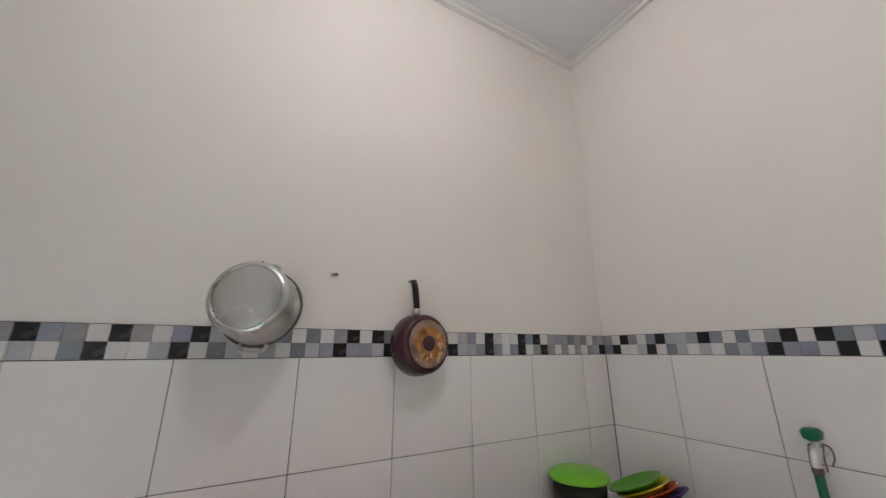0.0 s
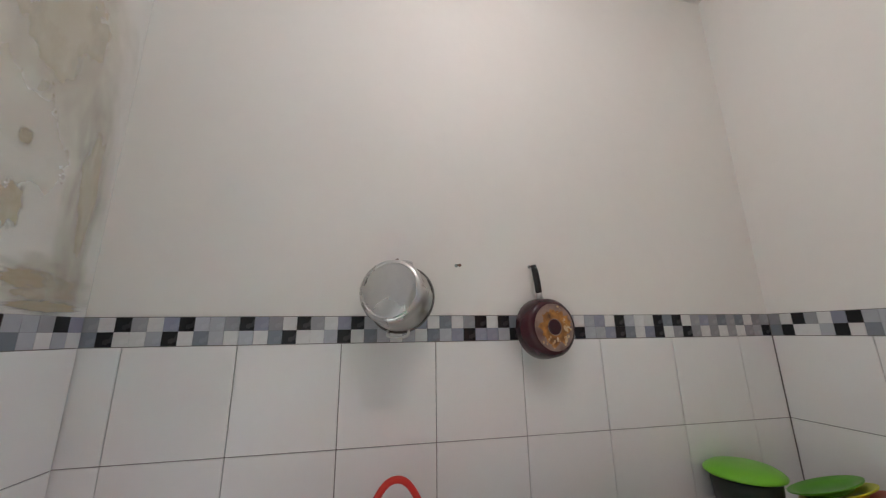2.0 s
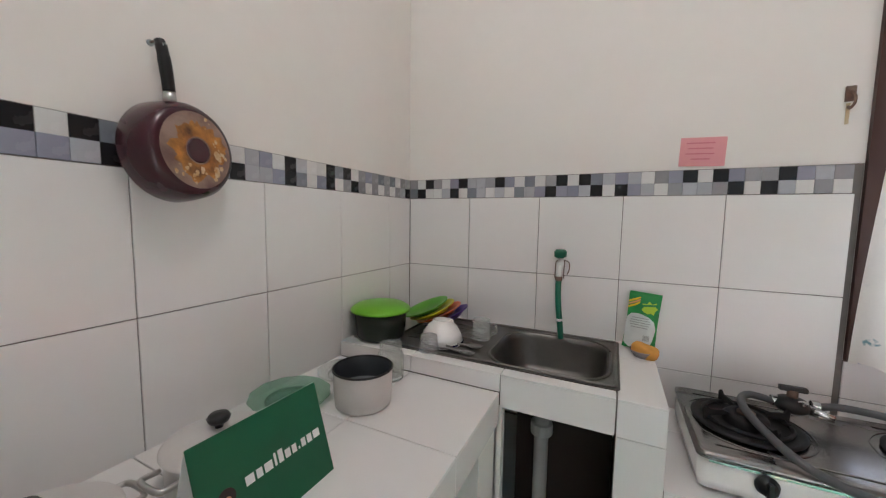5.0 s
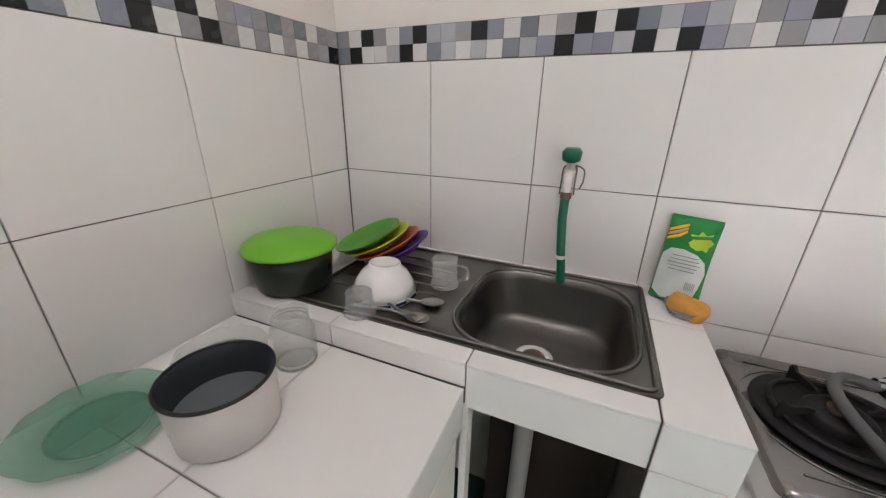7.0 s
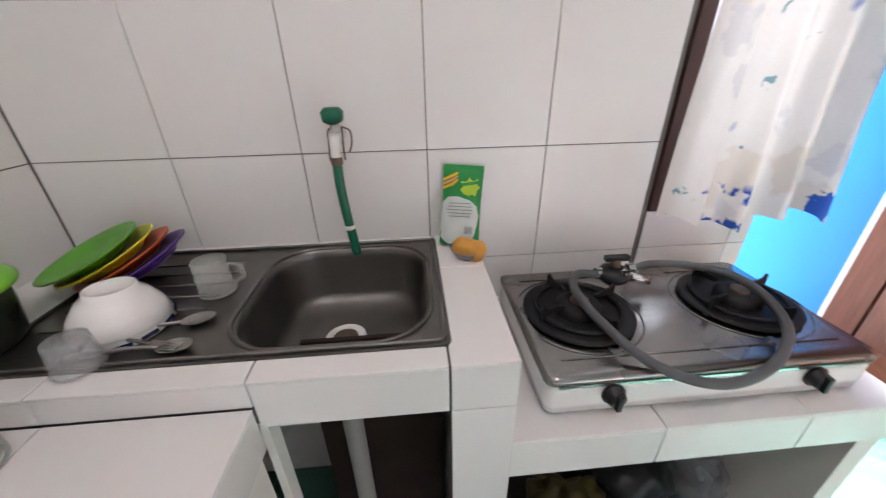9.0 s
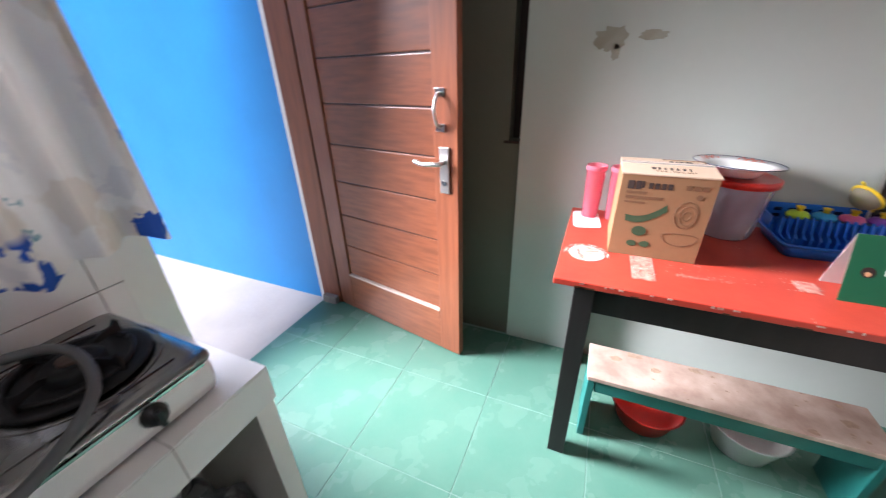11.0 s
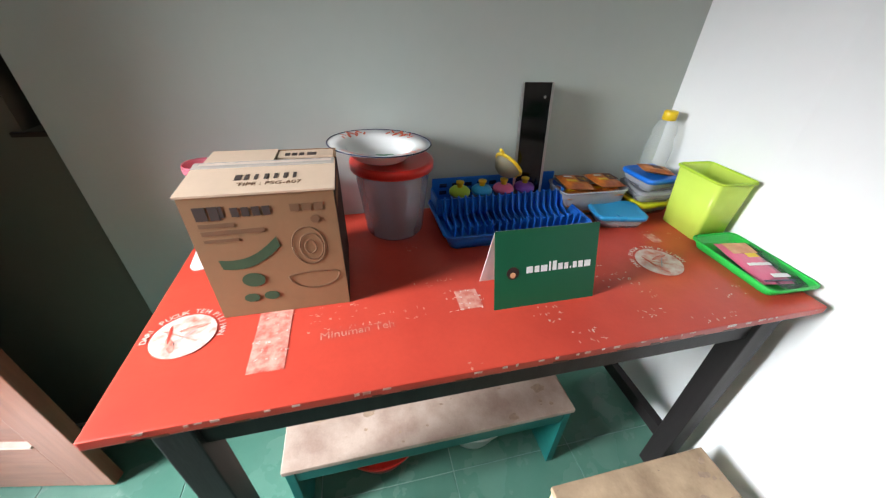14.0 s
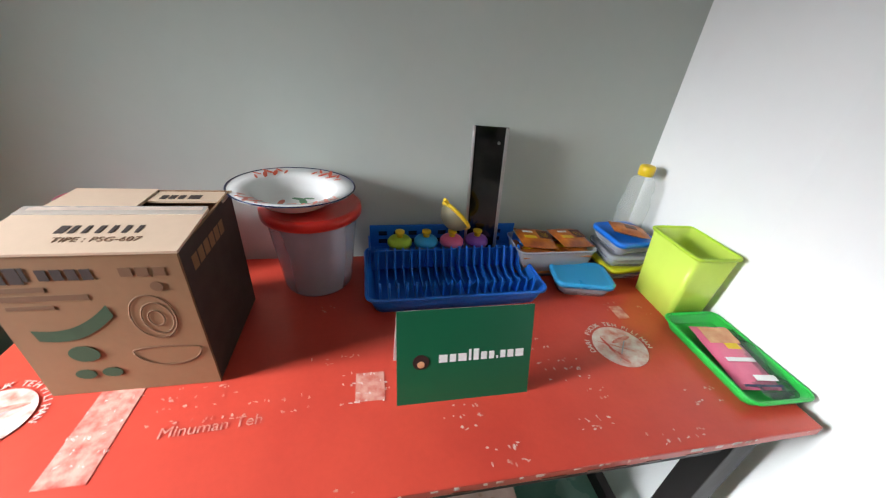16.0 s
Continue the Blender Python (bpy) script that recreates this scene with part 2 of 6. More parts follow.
PINK = material("pink_plastic", (0.75, 0.14, 0.30), 0.35, spot=0.05)
VIOLET = material("violet_plastic", (0.22, 0.07, 0.42), 0.35, spot=0.05)
LIME = material("lime_plastic", (0.48, 0.70, 0.05), 0.35, spot=0.05, through=0.15)
KNOB_YELLOW = material("yellow_knob", (0.80, 0.55, 0.02), 0.35, spot=0.05)
BIN = clear("translucent_lime_plastic", (0.74, 0.95, 0.14), 0.3, 0.30)
ORANGE_PACK = material("orange_foil_pack", (0.62, 0.19, 0.02), 0.3, scale=20, second=(0.24, 0.05, 0.014), amount=1.0, grain=0.08, bump=0.5, bump_scale=45)
BROWN_PACK = material("dark_foil_print", (0.10, 0.03, 0.015), 0.35, spot=0.2, scale=30)
PINK_PACK = material("pink_foil_pack", (0.72, 0.16, 0.26), 0.3, spot=0.12, scale=16, bump=0.4, bump_scale=30)
PEACH = material("peach_print", (0.75, 0.42, 0.22), 0.4, scale=30, second=(0.55, 0.2, 0.08), amount=0.8)
WHITE_PRINT = material("white_print", (0.80, 0.80, 0.78), 0.55, spot=0.08, scale=20)
STICKER = material("worn_white_sticker", (0.66, 0.59, 0.53), 0.6, scale=38, second=(0.55, 0.17, 0.12), amount=1.0, grain=0.08)
STICKER_FADED = material("faded_sticker_patch", (0.62, 0.32, 0.25), 0.7, scale=60, second=(0.50, 0.075, 0.05), amount=1.0, grain=0.1)
CARD_GREEN = material("dark_green_card", (0.003, 0.10, 0.042), 0.4, spot=0.05, scale=10)
FACE_DARK = material("dark_print", (0.03, 0.012, 0.01), 0.5)
RED_PRINT = material("red_enamel_print", (0.55, 0.07, 0.02), 0.3, spot=0.15, scale=30)
LEAF_PRINT = material("green_enamel_print", (0.05, 0.19, 0.07), 0.3, spot=0.15, scale=30)
NAVY_RIM = material("navy_enamel_rim", (0.01, 0.016, 0.06), 0.25)
STAIN = material("ochre_damp_stain", (0.60, 0.52, 0.38), 0.9, scale=9, second=(0.44, 0.34, 0.19), amount=0.9, grain=0.08, bump=0.4)


def stain_material(name, color, second, reach, soft, strength):
    """Damp stain that fades out along a ragged outline; the mesh is a unit disc."""
    m = material(name, color, 0.9, scale=3, second=second, amount=0.8, bump=0.2)
    n, ln = m.node_tree.nodes, m.node_tree.links
    b = n["Principled BSDF"]
    co = [x for x in n if x.bl_idname == "ShaderNodeTexCoord"][0]
    far = n.new("ShaderNodeVectorMath")
    far.operation = "LENGTH"
    ln.new(co.outputs["Object"], far.inputs[0])
    nz = n.new("ShaderNodeTexNoise")
    nz.inputs["Scale"].default_value, nz.inputs["Detail"].default_value = 2.6, 8
    info = n.new("ShaderNodeObjectInfo")
    ad = n.new("ShaderNodeVectorMath")
    ln.new(co.outputs["Object"], ad.inputs[0]), ln.new(info.outputs["Location"], ad.inputs[1])
    ln.new(ad.outputs[0], nz.inputs[0])
    edge = n.new("ShaderNodeMath")
    edge.operation = "MULTIPLY_ADD"
    edge.inputs[1].default_value = 1.3
    ln.new(nz.outputs[0], edge.inputs[0])
    neg = n.new("ShaderNodeMath")
    neg.operation, neg.inputs[1].default_value = "MULTIPLY", -1.0
    ln.new(far.outputs["Value"], neg.inputs[0])
    ln.new(neg.outputs[0], edge.inputs[2])
    mr = n.new("ShaderNodeMapRange")
    mr.inputs[1].default_value, mr.inputs[2].default_value, mr.inputs[4].default_value = reach, reach + soft, strength
    ln.new(edge.outputs[0], mr.inputs[0])
    ln.new(mr.outputs[0], b.inputs["Alpha"])
    return m


FAINT = stain_material("faint_cream_damp", (0.67, 0.62, 0.52), (0.71, 0.665, 0.575), -0.55, 1.0, 0.38)
WASH = stain_material("pale_ochre_damp_wash", (0.62, 0.56, 0.42), (0.68, 0.63, 0.51), -0.30, 0.80, 0.50)
SOFT_STAIN = stain_material("ochre_flaked_stain", (0.56, 0.47, 0.31), (0.66, 0.58, 0.43), -0.15, 0.25, 0.45)
RUST = material("rusty_metal", (0.19, 0.13, 0.10), 0.6, 0.5, spot=0.3, scale=60)
SOOT = material("dark_rubbish_bag", (0.012, 0.012, 0.014), 0.4, spot=0.3, scale=10, bump=0.5, bump_scale=18)
MUSTARD = material("mustard_plastic_bag", (0.06, 0.048, 0.008), 0.4, spot=0.2, scale=10, bump=0.4, bump_scale=18)
# Near-black brown that stands for the dark inside the slot and sink cavity.
SHADE_HOLE = material("dark_wood_and_recess_shade", (0.025, 0.012, 0.009), 0.6, spot=0.2)
GLASS_PANE = clear("window_glass", (0.9, 0.93, 0.95), 0.03, 0.85)
BULB = bpy.data.materials.new("lit_bulb")
BULB.use_nodes = True
BULB.node_tree.nodes["Principled BSDF"].inputs["Emission Color"].default_value = (1, 0.94, 0.84, 1)
BULB.node_tree.nodes["Principled BSDF"].inputs["Emission Strength"].default_value = 6
BAND = {"K": material("black_mosaic", (0.016, 0.016, 0.018), 0.25, spot=0.1, scale=30, random_tint=0.05),
        "W": material("white_mosaic", (0.68, 0.675, 0.665), 0.25, spot=0.05, scale=30, random_tint=0.05),
        "g": material("grey_mosaic", (0.32, 0.32, 0.335), 0.25, spot=0.06, scale=30, random_tint=0.12),
        "d": material("slate_mosaic", (0.21, 0.23, 0.26), 0.25, spot=0.06, scale=30, random_tint=0.12),
        "l": material("pale_grey_mosaic", (0.43, 0.44, 0.48), 0.25, spot=0.06, scale=30, random_tint=0.10),
        "b": material("blue_grey_mosaic", (0.28, 0.29, 0.36), 0.25, spot=0.06, scale=30, random_tint=0.12)}


def curtain_material():
    m = material("floral_curtain_cloth", (0.80, 0.77, 0.72), 0.9, spot=0.05, scale=12, through=0.26)
    n, ln = m.node_tree.nodes, m.node_tree.links
    mix = [x for x in n if x.bl_idname == "ShaderNodeMix"][0]
    hsv = [x for x in n if x.bl_idname == "ShaderNodeHueSaturation"][0]
    co = [x for x in n if x.bl_idname == "ShaderNodeTexCoord"][0]
    prev = mix.outputs[2]
    hem = n.new("ShaderNodeSeparateXYZ")
    ln.new(co.outputs["Object"], hem.inputs[0])
    low = n.new("ShaderNodeMapRange")
    low.inputs[1].default_value, low.inputs[2].default_value = -1.315, -1.335
    ln.new(hem.outputs["Z"], low.inputs[0])
    for size, limit, color, seed in ((7, 0.44, (0.71, 0.65, 0.57, 1), 0), (9, 0.38, (0.68, 0.66, 0.64, 1), 5.2), (6, 0.20, (0.03, 0.12, 0.40, 1), 3.7), (12, 0.16, (0.20, 0.34, 0.36, 1), 8.1), (11, 0.48, (0.02, 0.09, 0.40, 1), 2.3)):
        mp = n.new("ShaderNodeMapping")
        mp.inputs["Location"].default_value = (seed, seed, seed)
        ln.new(co.outputs["Object"], mp.inputs[0])
        nz = n.new("ShaderNodeTexNoise")
        nz.inputs["Scale"].default_value = size * 2.5
        ln.new(mp.outputs[0], nz.inputs[0])
        add = n.new("ShaderNodeMix")
        add.data_type, add.blend_type = "RGBA", "ADD"
        add.inputs[0].default_value = 0.09
        ln.new(mp.outputs[0], add.inputs[6]), ln.new(nz.outputs["Color"], add.inputs[7])
        vo = n.new("ShaderNodeTexVoronoi")
        vo.inputs["Scale"].default_value = size
        ln.new(add.outputs[2], vo.inputs[0])
        lt = n.new("ShaderNodeMapRange")
        lt.inputs[1].default_value, lt.inputs[2].default_value = limit, limit - 0.07
        ln.new(vo.outputs["Distance"], lt.inputs[0])
        sep = n.new("ShaderNodeSeparateColor")
        ln.new(vo.outputs["Color"], sep.inputs[0])
        gt = n.new("ShaderNodeMath")
        gt.operation, gt.inputs[1].default_value = "GREATER_THAN", 0.35 if seed in (0, 5.2, 2.3) else 0.62
        ln.new(sep.outputs[0], gt.inputs[0])
        mul = n.new("ShaderNodeMath")
        mul.operation = "MULTIPLY"
        ln.new(lt.outputs[0], mul.inputs[0]), ln.new(gt.outputs[0], mul.inputs[1])
        if seed == 2.3:
            border = n.new("ShaderNodeMath")
            border.operation = "MULTIPLY"
            ln.new(mul.outputs[0], border.inputs[0]), ln.new(low.outputs[0], border.inputs[1])
            mul = border
        mm = n.new("ShaderNodeMix")
        mm.data_type = "RGBA"
        mm.inputs[7].default_value = color
        ln.new(mul.outputs[0], mm.inputs[0]), ln.new(prev, mm.inputs[6])
        prev = mm.outputs[2]
    ln.new(prev, hsv.inputs["Color"])
    return m


CURTAIN = curtain_material()


# ---- mesh helpers ----
def box(bm, x0, y0, z0, x1, y1, z1, bevel=0.0, turn=None):
    vs = [bm.verts.new((x, y, z)) for z in (z0, z1) for x, y in ((x0, y0), (x1, y0), (x1, y1), (x0, y1))]
    fs = [bm.faces.new([vs[i] for i in q]) for q in ((3, 2, 1, 0), (4, 5, 6, 7), (0, 1, 5, 4), (1, 2, 6, 5), (2, 3, 7, 6), (3, 0, 4, 7))]
    if bevel:
        es = list({e for f in fs for e in f.edges})
        res = bmesh.ops.bevel(bm, geom=es, offset=bevel, segments=2, affect="EDGES", profile=0.6)
        vs = list({v for f in res["faces"] for v in f.verts} | {v for v in vs if v.is_valid})
    if turn is not None:
        for v in vs:
            v.co = turn @ v.co
    return bm


def boxm(*a, **k):
    return box(bmesh.new(), *a, **k)


def lathe(profile, n=40, centre=(0, 0, 0), bm=None, squash=1.0):
    """Revolve (radius, height) pairs about z."""
    bm = bm or bmesh.new()
    rings = []
    for r, z in profile:
        if r < 1e-5:
            rings.append([bm.verts.new((centre[0], centre[1], centre[2] + z))])
        else:
            rings.append([bm.verts.new((centre[0] + r * math.cos(2 * math.pi * i / n), centre[1] + squash * r * math.sin(2 * math.pi * i / n), centre[2] + z)) for i in range(n)])
    for a, b in zip(rings, rings[1:]):
        for i in range(n):
            j = (i + 1) % n
            if len(a) == 1 and len(b) > 1:
                bm.faces.new((a[0], b[j], b[i]))
            elif len(b) == 1 and len(a) > 1:
                bm.faces.new((a[i], a[j], b[0]))
            elif len(a) > 1:
                bm.faces.new((a[i], a[j], b[j], b[i]))
    for f in bm.faces:
        f.smooth = len(profile) > 4
    return bm


def tube(points, r, n=10, bm=None, caps=True):
    bm = bm or bmesh.new()
    pts = [Vector(p) for p in points]
    rings, side = [], None
    for i, p in enumerate(pts):
        d = (pts[min(i + 1, len(pts) - 1)] - pts[max(i - 1, 0)]).normalized()
        if side is None:
            side = d.orthogonal().normalized()
        side = (side - side.dot(d) * d).normalized()
        up = d.cross(side)
        rr = r[i] if isinstance(r, (list, tuple)) else r
        rings.append([bm.verts.new(p + rr * (side * math.cos(2 * math.pi * k / n) + up * math.sin(2 * math.pi * k / n))) for k in range(n)])
    for a, b in zip(rings, rings[1:]):
        for k in range(n):
            f = bm.faces.new((a[k], a[(k + 1) % n], b[(k + 1) % n], b[k]))
            f.smooth = True
    if caps:
        bm.faces.new(rings[0][::-1]), bm.faces.new(rings[-1])
    return bm


def curve_points(ctrl, steps=8):
    """A smooth run of points through the given ones."""
    c = [Vector(p) for p in ctrl]
    c = [2 * c[0] - c[1]] + c + [2 * c[-1] - c[-2]]
    out = []
    for i in range(1, len(c) - 2):
        for k in range(steps):
            t = k / steps
            a, b, d, e = c[i - 1:i + 3]
            out.append(0.5 * (2 * b + (d - a) * t + (2 * a - 5 * b + 4 * d - e) * t * t + (3 * b - a - 3 * d + e) * t ** 3))
    return out + [c[-2]]


def rounded(w, d, r, n=6):
    """Outline of a rectangle with rounded corners, centred."""
    out = []
    for cx, cy, a0 in ((w / 2 - r, d / 2 - r, 0), (-w / 2 + r, d / 2 - r, 90), (-w / 2 + r, -d / 2 + r, 180), (w / 2 - r, -d / 2 + r, 270)):
        for k in range(n + 1):
            a = radians(a0 + 90 * k / n)
            out.append((cx + r * math.cos(a), cy + r * math.sin(a)))
    return out


def loft(sections, bm=None, cap0=True, cap1=True, smooth=True):
    """Join outlines given as (outline, z)."""
    bm = bm or bmesh.new()
    rings = [[bm.verts.new((x, y, z)) for x, y in o] for o, z in sections]
    n = len(rings[0])
    for a, b in zip(rings, rings[1:]):
        for i in range(n):
            f = bm.faces.new((a[i], a[(i + 1) % n], b[(i + 1) % n], b[i]))
            f.smooth = smooth
    if cap0:
        bm.faces.new(rings[0][::-1])
    if cap1:
        bm.faces.new(rings[-1])
    return bm


def tub(w, d, h, taper, r, wall=0.003):
    """Open tub: outside, rim and inside."""
    a, b = rounded(w * taper, d * taper, r), rounded(w, d, r)
    ai, bi = rounded(w * taper - 2 * wall, d * taper - 2 * wall, max(r - wall, 0.003)), rounded(w - 2 * wall, d - 2 * wall, max(r - wall, 0.003))
    return loft([(a, 0), (b, h), (bi, h), (ai, wall)], cap0=True, cap1=True)


def slab(outline, z0, z1, bevel=0.0):
    s = 1 - bevel
    if bevel:
        inner = [(x * s, y * s) for x, y in outline]
        dz = (z1 - z0) * 0.3
        return loft([(inner, z0), (outline, z0 + dz), (outline, z1 - dz), (inner, z1)])
    return loft([(outline, z0), (outline, z1)], smooth=False)


def words(text, size, depth=0.0003):
    """Lettering in the built-in font as a mesh, from its lower left corner in the xy plane."""
    cu = bpy.data.curves.new("lettering", "FONT")
    cu.body, cu.size, cu.extrude = text, size, depth
    ob = bpy.data.objects.new("lettering", cu)
    scene.collection.objects.link(ob)
    bpy.context.view_layer.update()
    me = bpy.data.meshes.new_from_object(ob.evaluated_get(bpy.context.evaluated_depsgraph_get()))
    bm = bmesh.new()
    bm.from_mesh(me)
    bpy.data.objects.remove(ob), bpy.data.curves.remove(cu), bpy.data.meshes.remove(me)
    return bm


def mesh_of(name, bm, mat):
    me = bpy.data.meshes.new(name)
    bmesh.ops.recalc_face_normals(bm, faces=bm.faces)
    bm.to_mesh(me)
    bm.free()
    me.materials.append(mat)
    return me


def part(name, bm, mat, parent, label="", m=None):
    ob = new(name, mesh_of(name, bm, mat))
    ob.parent = parent
    if m is not None:
        ob.matrix_basis = m
    return tagged(ob, label)


def thing(name, m, label, category, group=""):
    ob = new(name)
    ob.empty_display_size = 0.05
    ob.matrix_basis = m if isinstance(m, Matrix) else Matrix.Translation(m)
    return tagged(ob, label, category, group)


def single(name, bm, mat, m, label, category, group="", kind=""):
    ob = new(name, mesh_of(name, bm, mat))
    ob.matrix_basis = m if isinstance(m, Matrix) else Matrix.Translation(m)
    return tagged(ob, label, category, group, kind)


def setting(name, bm, mat, label, category=""):
    ob = new(name, mesh_of(name, bm, mat))
    return tagged(ob, label, category, kind="structure")


# ---- the room ----
WX, WALL_C0, WALL_C1 = 2.985, -2.36, -2.47      # far wall; slanting rear wall at x = 0 and at the far wall
CEIL = 3.13
BAND_Z, STEP = 1.47, 0.0405
SINK_Z, LEFT_Z, STOVE_Z = 0.944, 0.890, 0.735


def quad_wall(points, z0, z1):
    bm = bmesh.new()
    return loft([(points, z0), (points, z1)], bm, smooth=False)


wall_west = setting("wall_west", boxm(-0.15, -2.6, 0, 0, 0.15, CEIL), PLASTER, "cream plastered kitchen wall above white tiles", "wall")
bm = bmesh.new()
box(bm, 0, 0, 0, 1.49, 0.15, CEIL)
box(bm, 1.49, 0, 0, 1.82, 0.15, 0.985)
box(bm, 1.49, 0, 2.35, 1.82, 0.15, CEIL)
wall_north = setting("wall_north", bm, PLASTER, "cream plastered wall behind the sink", "wall")
bm = bmesh.new()
box(bm, 1.78, 0.152, 0, 1.98, 0.42, CEIL)
box(bm, 1.98, 0.28, 2.12, 2.90, 0.42, CEIL)
box(bm, 2.965, 0.28, 0, 3.2, 0.44, CEIL)
setting("wall_doorway", bm, PLASTER_WHITE, "white plastered wall round the back doorway", "wall")
bm = bmesh.new()
box(bm, WX, -2.6, 0, WX + 0.15, -0.796, CEIL)
wall_east = setting("wall_east", bm, PLASTER_GREEN, "pale grey-green plastered wall behind the table", "wall")
# Olive strip, its colour darkened to hold the open door's shade.
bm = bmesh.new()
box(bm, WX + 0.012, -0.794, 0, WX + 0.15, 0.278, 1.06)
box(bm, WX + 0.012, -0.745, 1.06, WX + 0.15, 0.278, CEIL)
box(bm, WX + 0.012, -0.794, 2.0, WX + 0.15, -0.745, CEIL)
setting("wall_recess", bm, OLIVE, "olive painted wall strip darkened for the door's shade", "wall")
bm = bmesh.new()
# The slot's dark depth is put into this board's near-black colour.
box(bm, WX + 0.09, -0.794, 1.0605, WX + 0.12, -0.745, 2.0)
box(bm, WX + 0.002, -0.793, 1.050, WX + 0.0119, -0.725, 1.060)
setting("trim_slot", bm, SHADE_HOLE, "dark slot opening with a small wooden ledge", "trim")
setting("wall_south", quad_wall([(0, WALL_C0), (0, WALL_C0 - 0.3), (WX, -2.75), (WX, -2.490), (2.62, -2.516), (1.2, WALL_C1)], 0, CEIL), PLASTER_WHITE, "white plastered wall with ochre damp stains", "wall")
setting("ceiling", boxm(-0.15, -2.7, CEIL, 3.2, 0.44, CEIL + 0.1), CEILING, "white painted ceiling board", "ceiling")
for name, a in (("cornice_west", (0.001, -2.36, CEIL - 0.034, 0.024, -0.025, CEIL - 0.002)), ("cornice_north", (0.001, -0.024, CEIL - 0.034, 2.9, -0.001, CEIL - 0.002))):
    bm = boxm(*a)
    x0, y0, z0, x1, y1, z1 = a
    if name == "cornice_west":
        box(bm, 0.0242, y0, z0 + 0.020, 0.044, -0.0442, z1)
        box(bm, 0.0445, y0, z0 + 0.026, 0.048, -0.0485, z1)
    else:
        box(bm, 0.0242, -0.044, z0 + 0.020, x1, -0.0242, z1)
        box(bm, 0.0445, -0.048, z0 + 0.026, x1, -0.0445, z1)
    setting("trim_" + name, bm, WHITE_PLASTIC, "white stepped ceiling cornice", "trim")
floor = setting("floor", boxm(-0.15, -2.7, -0.08, 3.2, 0.42, -0.0016), GREEN_GROUT, "green tiled kitchen floor", "floor")
setting("ground", boxm(-40, 0.42, -0.10, 40, 40, -0.02), CONCRETE, "pale sunlit concrete yard outside the door", "ground")
setting("wall_blue", boxm(2.93, 0.444, -0.02, 3.2, 6, 3.2), BLUE_WALL, "bright blue painted wall outside the door", "wall")
setting("wall_yard", boxm(-3, 3.4, -0.02, 2.928, 3.6, 2.4), PLASTER_WHITE, "pale yard wall outside the door", "wall")

# doorway frame
door_frame = setting("door_frame", boxm(2.905, 0.285, 0, 2.963, 0.42, 2.12), STILE_WOOD, "varnished red-brown wooden door frame", "door frame")
part("head", boxm(1.98, 0.285, 2.06, 2.904, 0.42, 2.118), STILE_WOOD, door_frame)
part("jamb", boxm(1.981, 0.285, 0, 2.03, 0.42, 2.059), STILE_WOOD, door_frame)
part("white_edge", boxm(2.905, 0.4205, 0, 2.9275, 0.445, 2.2), WHITE_PLASTIC, door_frame, "white painted outer edge")
part("threshold", boxm(2.87, 0.30, -0.004, 2.904, 0.40, 0.05), GROUT, door_frame)

# window with frame and glass
window_1 = setting("window_1", boxm(1.49, -0.015, 0.985, 1.525, 0.10, 2.35), DARK_WOOD, "dark brown wooden window frame behind a curtain", "window")
part("right_frame", boxm(1.785, -0.012, 0.985, 1.82, 0.10, 2.35), DARK_WOOD, window_1)
part("head_frame", boxm(1.526, -0.012, 2.31, 1.784, 0.10, 2.349), DARK_WOOD, window_1)
part("sill", boxm(1.526, -0.012, 0.986, 1.784, 0.10, 1.02), DARK_WOOD, window_1)
pane = part("pane", boxm(1.526, 0.05, 1.021, 1.784, 0.054, 2.309), GLASS_PANE, window_1)
pane.visible_shadow = False

# door leaf, hinged at the doorway and standing open
U = Vector((2.729 - 2.905, -0.61 - 0.27, 0)).normalized()
leaf_m = Matrix.Translation((2.905, 0.272, 0.006)) @ Matrix((( U.x, -U.y, 0, 0), (U.y, U.x, 0, 0), (0, 0, 1, 0), (0, 0, 0, 1)))
# local x runs from the hinge to the free edge, local -y faces the wall behind


def door_leaf():
    d = thing("door_1", leaf_m, "open varnished red-brown plank door with steel handle", "door")
    d["kind"] = "structure"
    w, h, t = 0.897, 2.04, 0.038
    st = 0.115
    part("stile", boxm(0, 0, 0, st, t, h, 0.003), STILE_WOOD, d)
    part("stile", boxm(w - st, 0, 0, w, t, h, 0.003), STILE_WOOD, d)
    part("bottom_rail", boxm(st + 0.0005, 0.001, 0, w - st - 0.0005, t - 0.001, 0.238, 0.002), DOOR_WOOD, d)
    part("top_rail", boxm(st + 0.0005, 0.001, 1.79, w - st - 0.0005, t - 0.001, h, 0.002), DOOR_WOOD, d)
    part("worn_ledge", boxm(st + 0.002, -0.004, 0.2385, w - st - 0.002, t + 0.002, 0.247), PALE_EDGE, d, "pale worn ledge")
    z = 0.249
    for k in range(8):
        part("plank", boxm(st + 0.0005, 0.010, z + 0.003, w - st - 0.0005, t - 0.010, z + 0.189, 0.005), DOOR_WOOD, d)
        z += 0.192
    part("core", boxm(st + 0.001, 0.016, 0.245, w - st - 0.001, t - 0.016, 1.79), DARK_WOOD, d)
    # the room face is at local y = t or 0, whichever faces -x
    return d, w, t


DOOR, DW, DT = door_leaf()
FACE = 1 if (leaf_m.to_3x3() @ Vector((0, 1, 0))).x < 0 else -1
fy = DT if FACE > 0 else 0.0


def out(u, d, z):
    """A point of the leaf: along it, out from its room face, up."""
    return (u, fy + FACE * d, z)


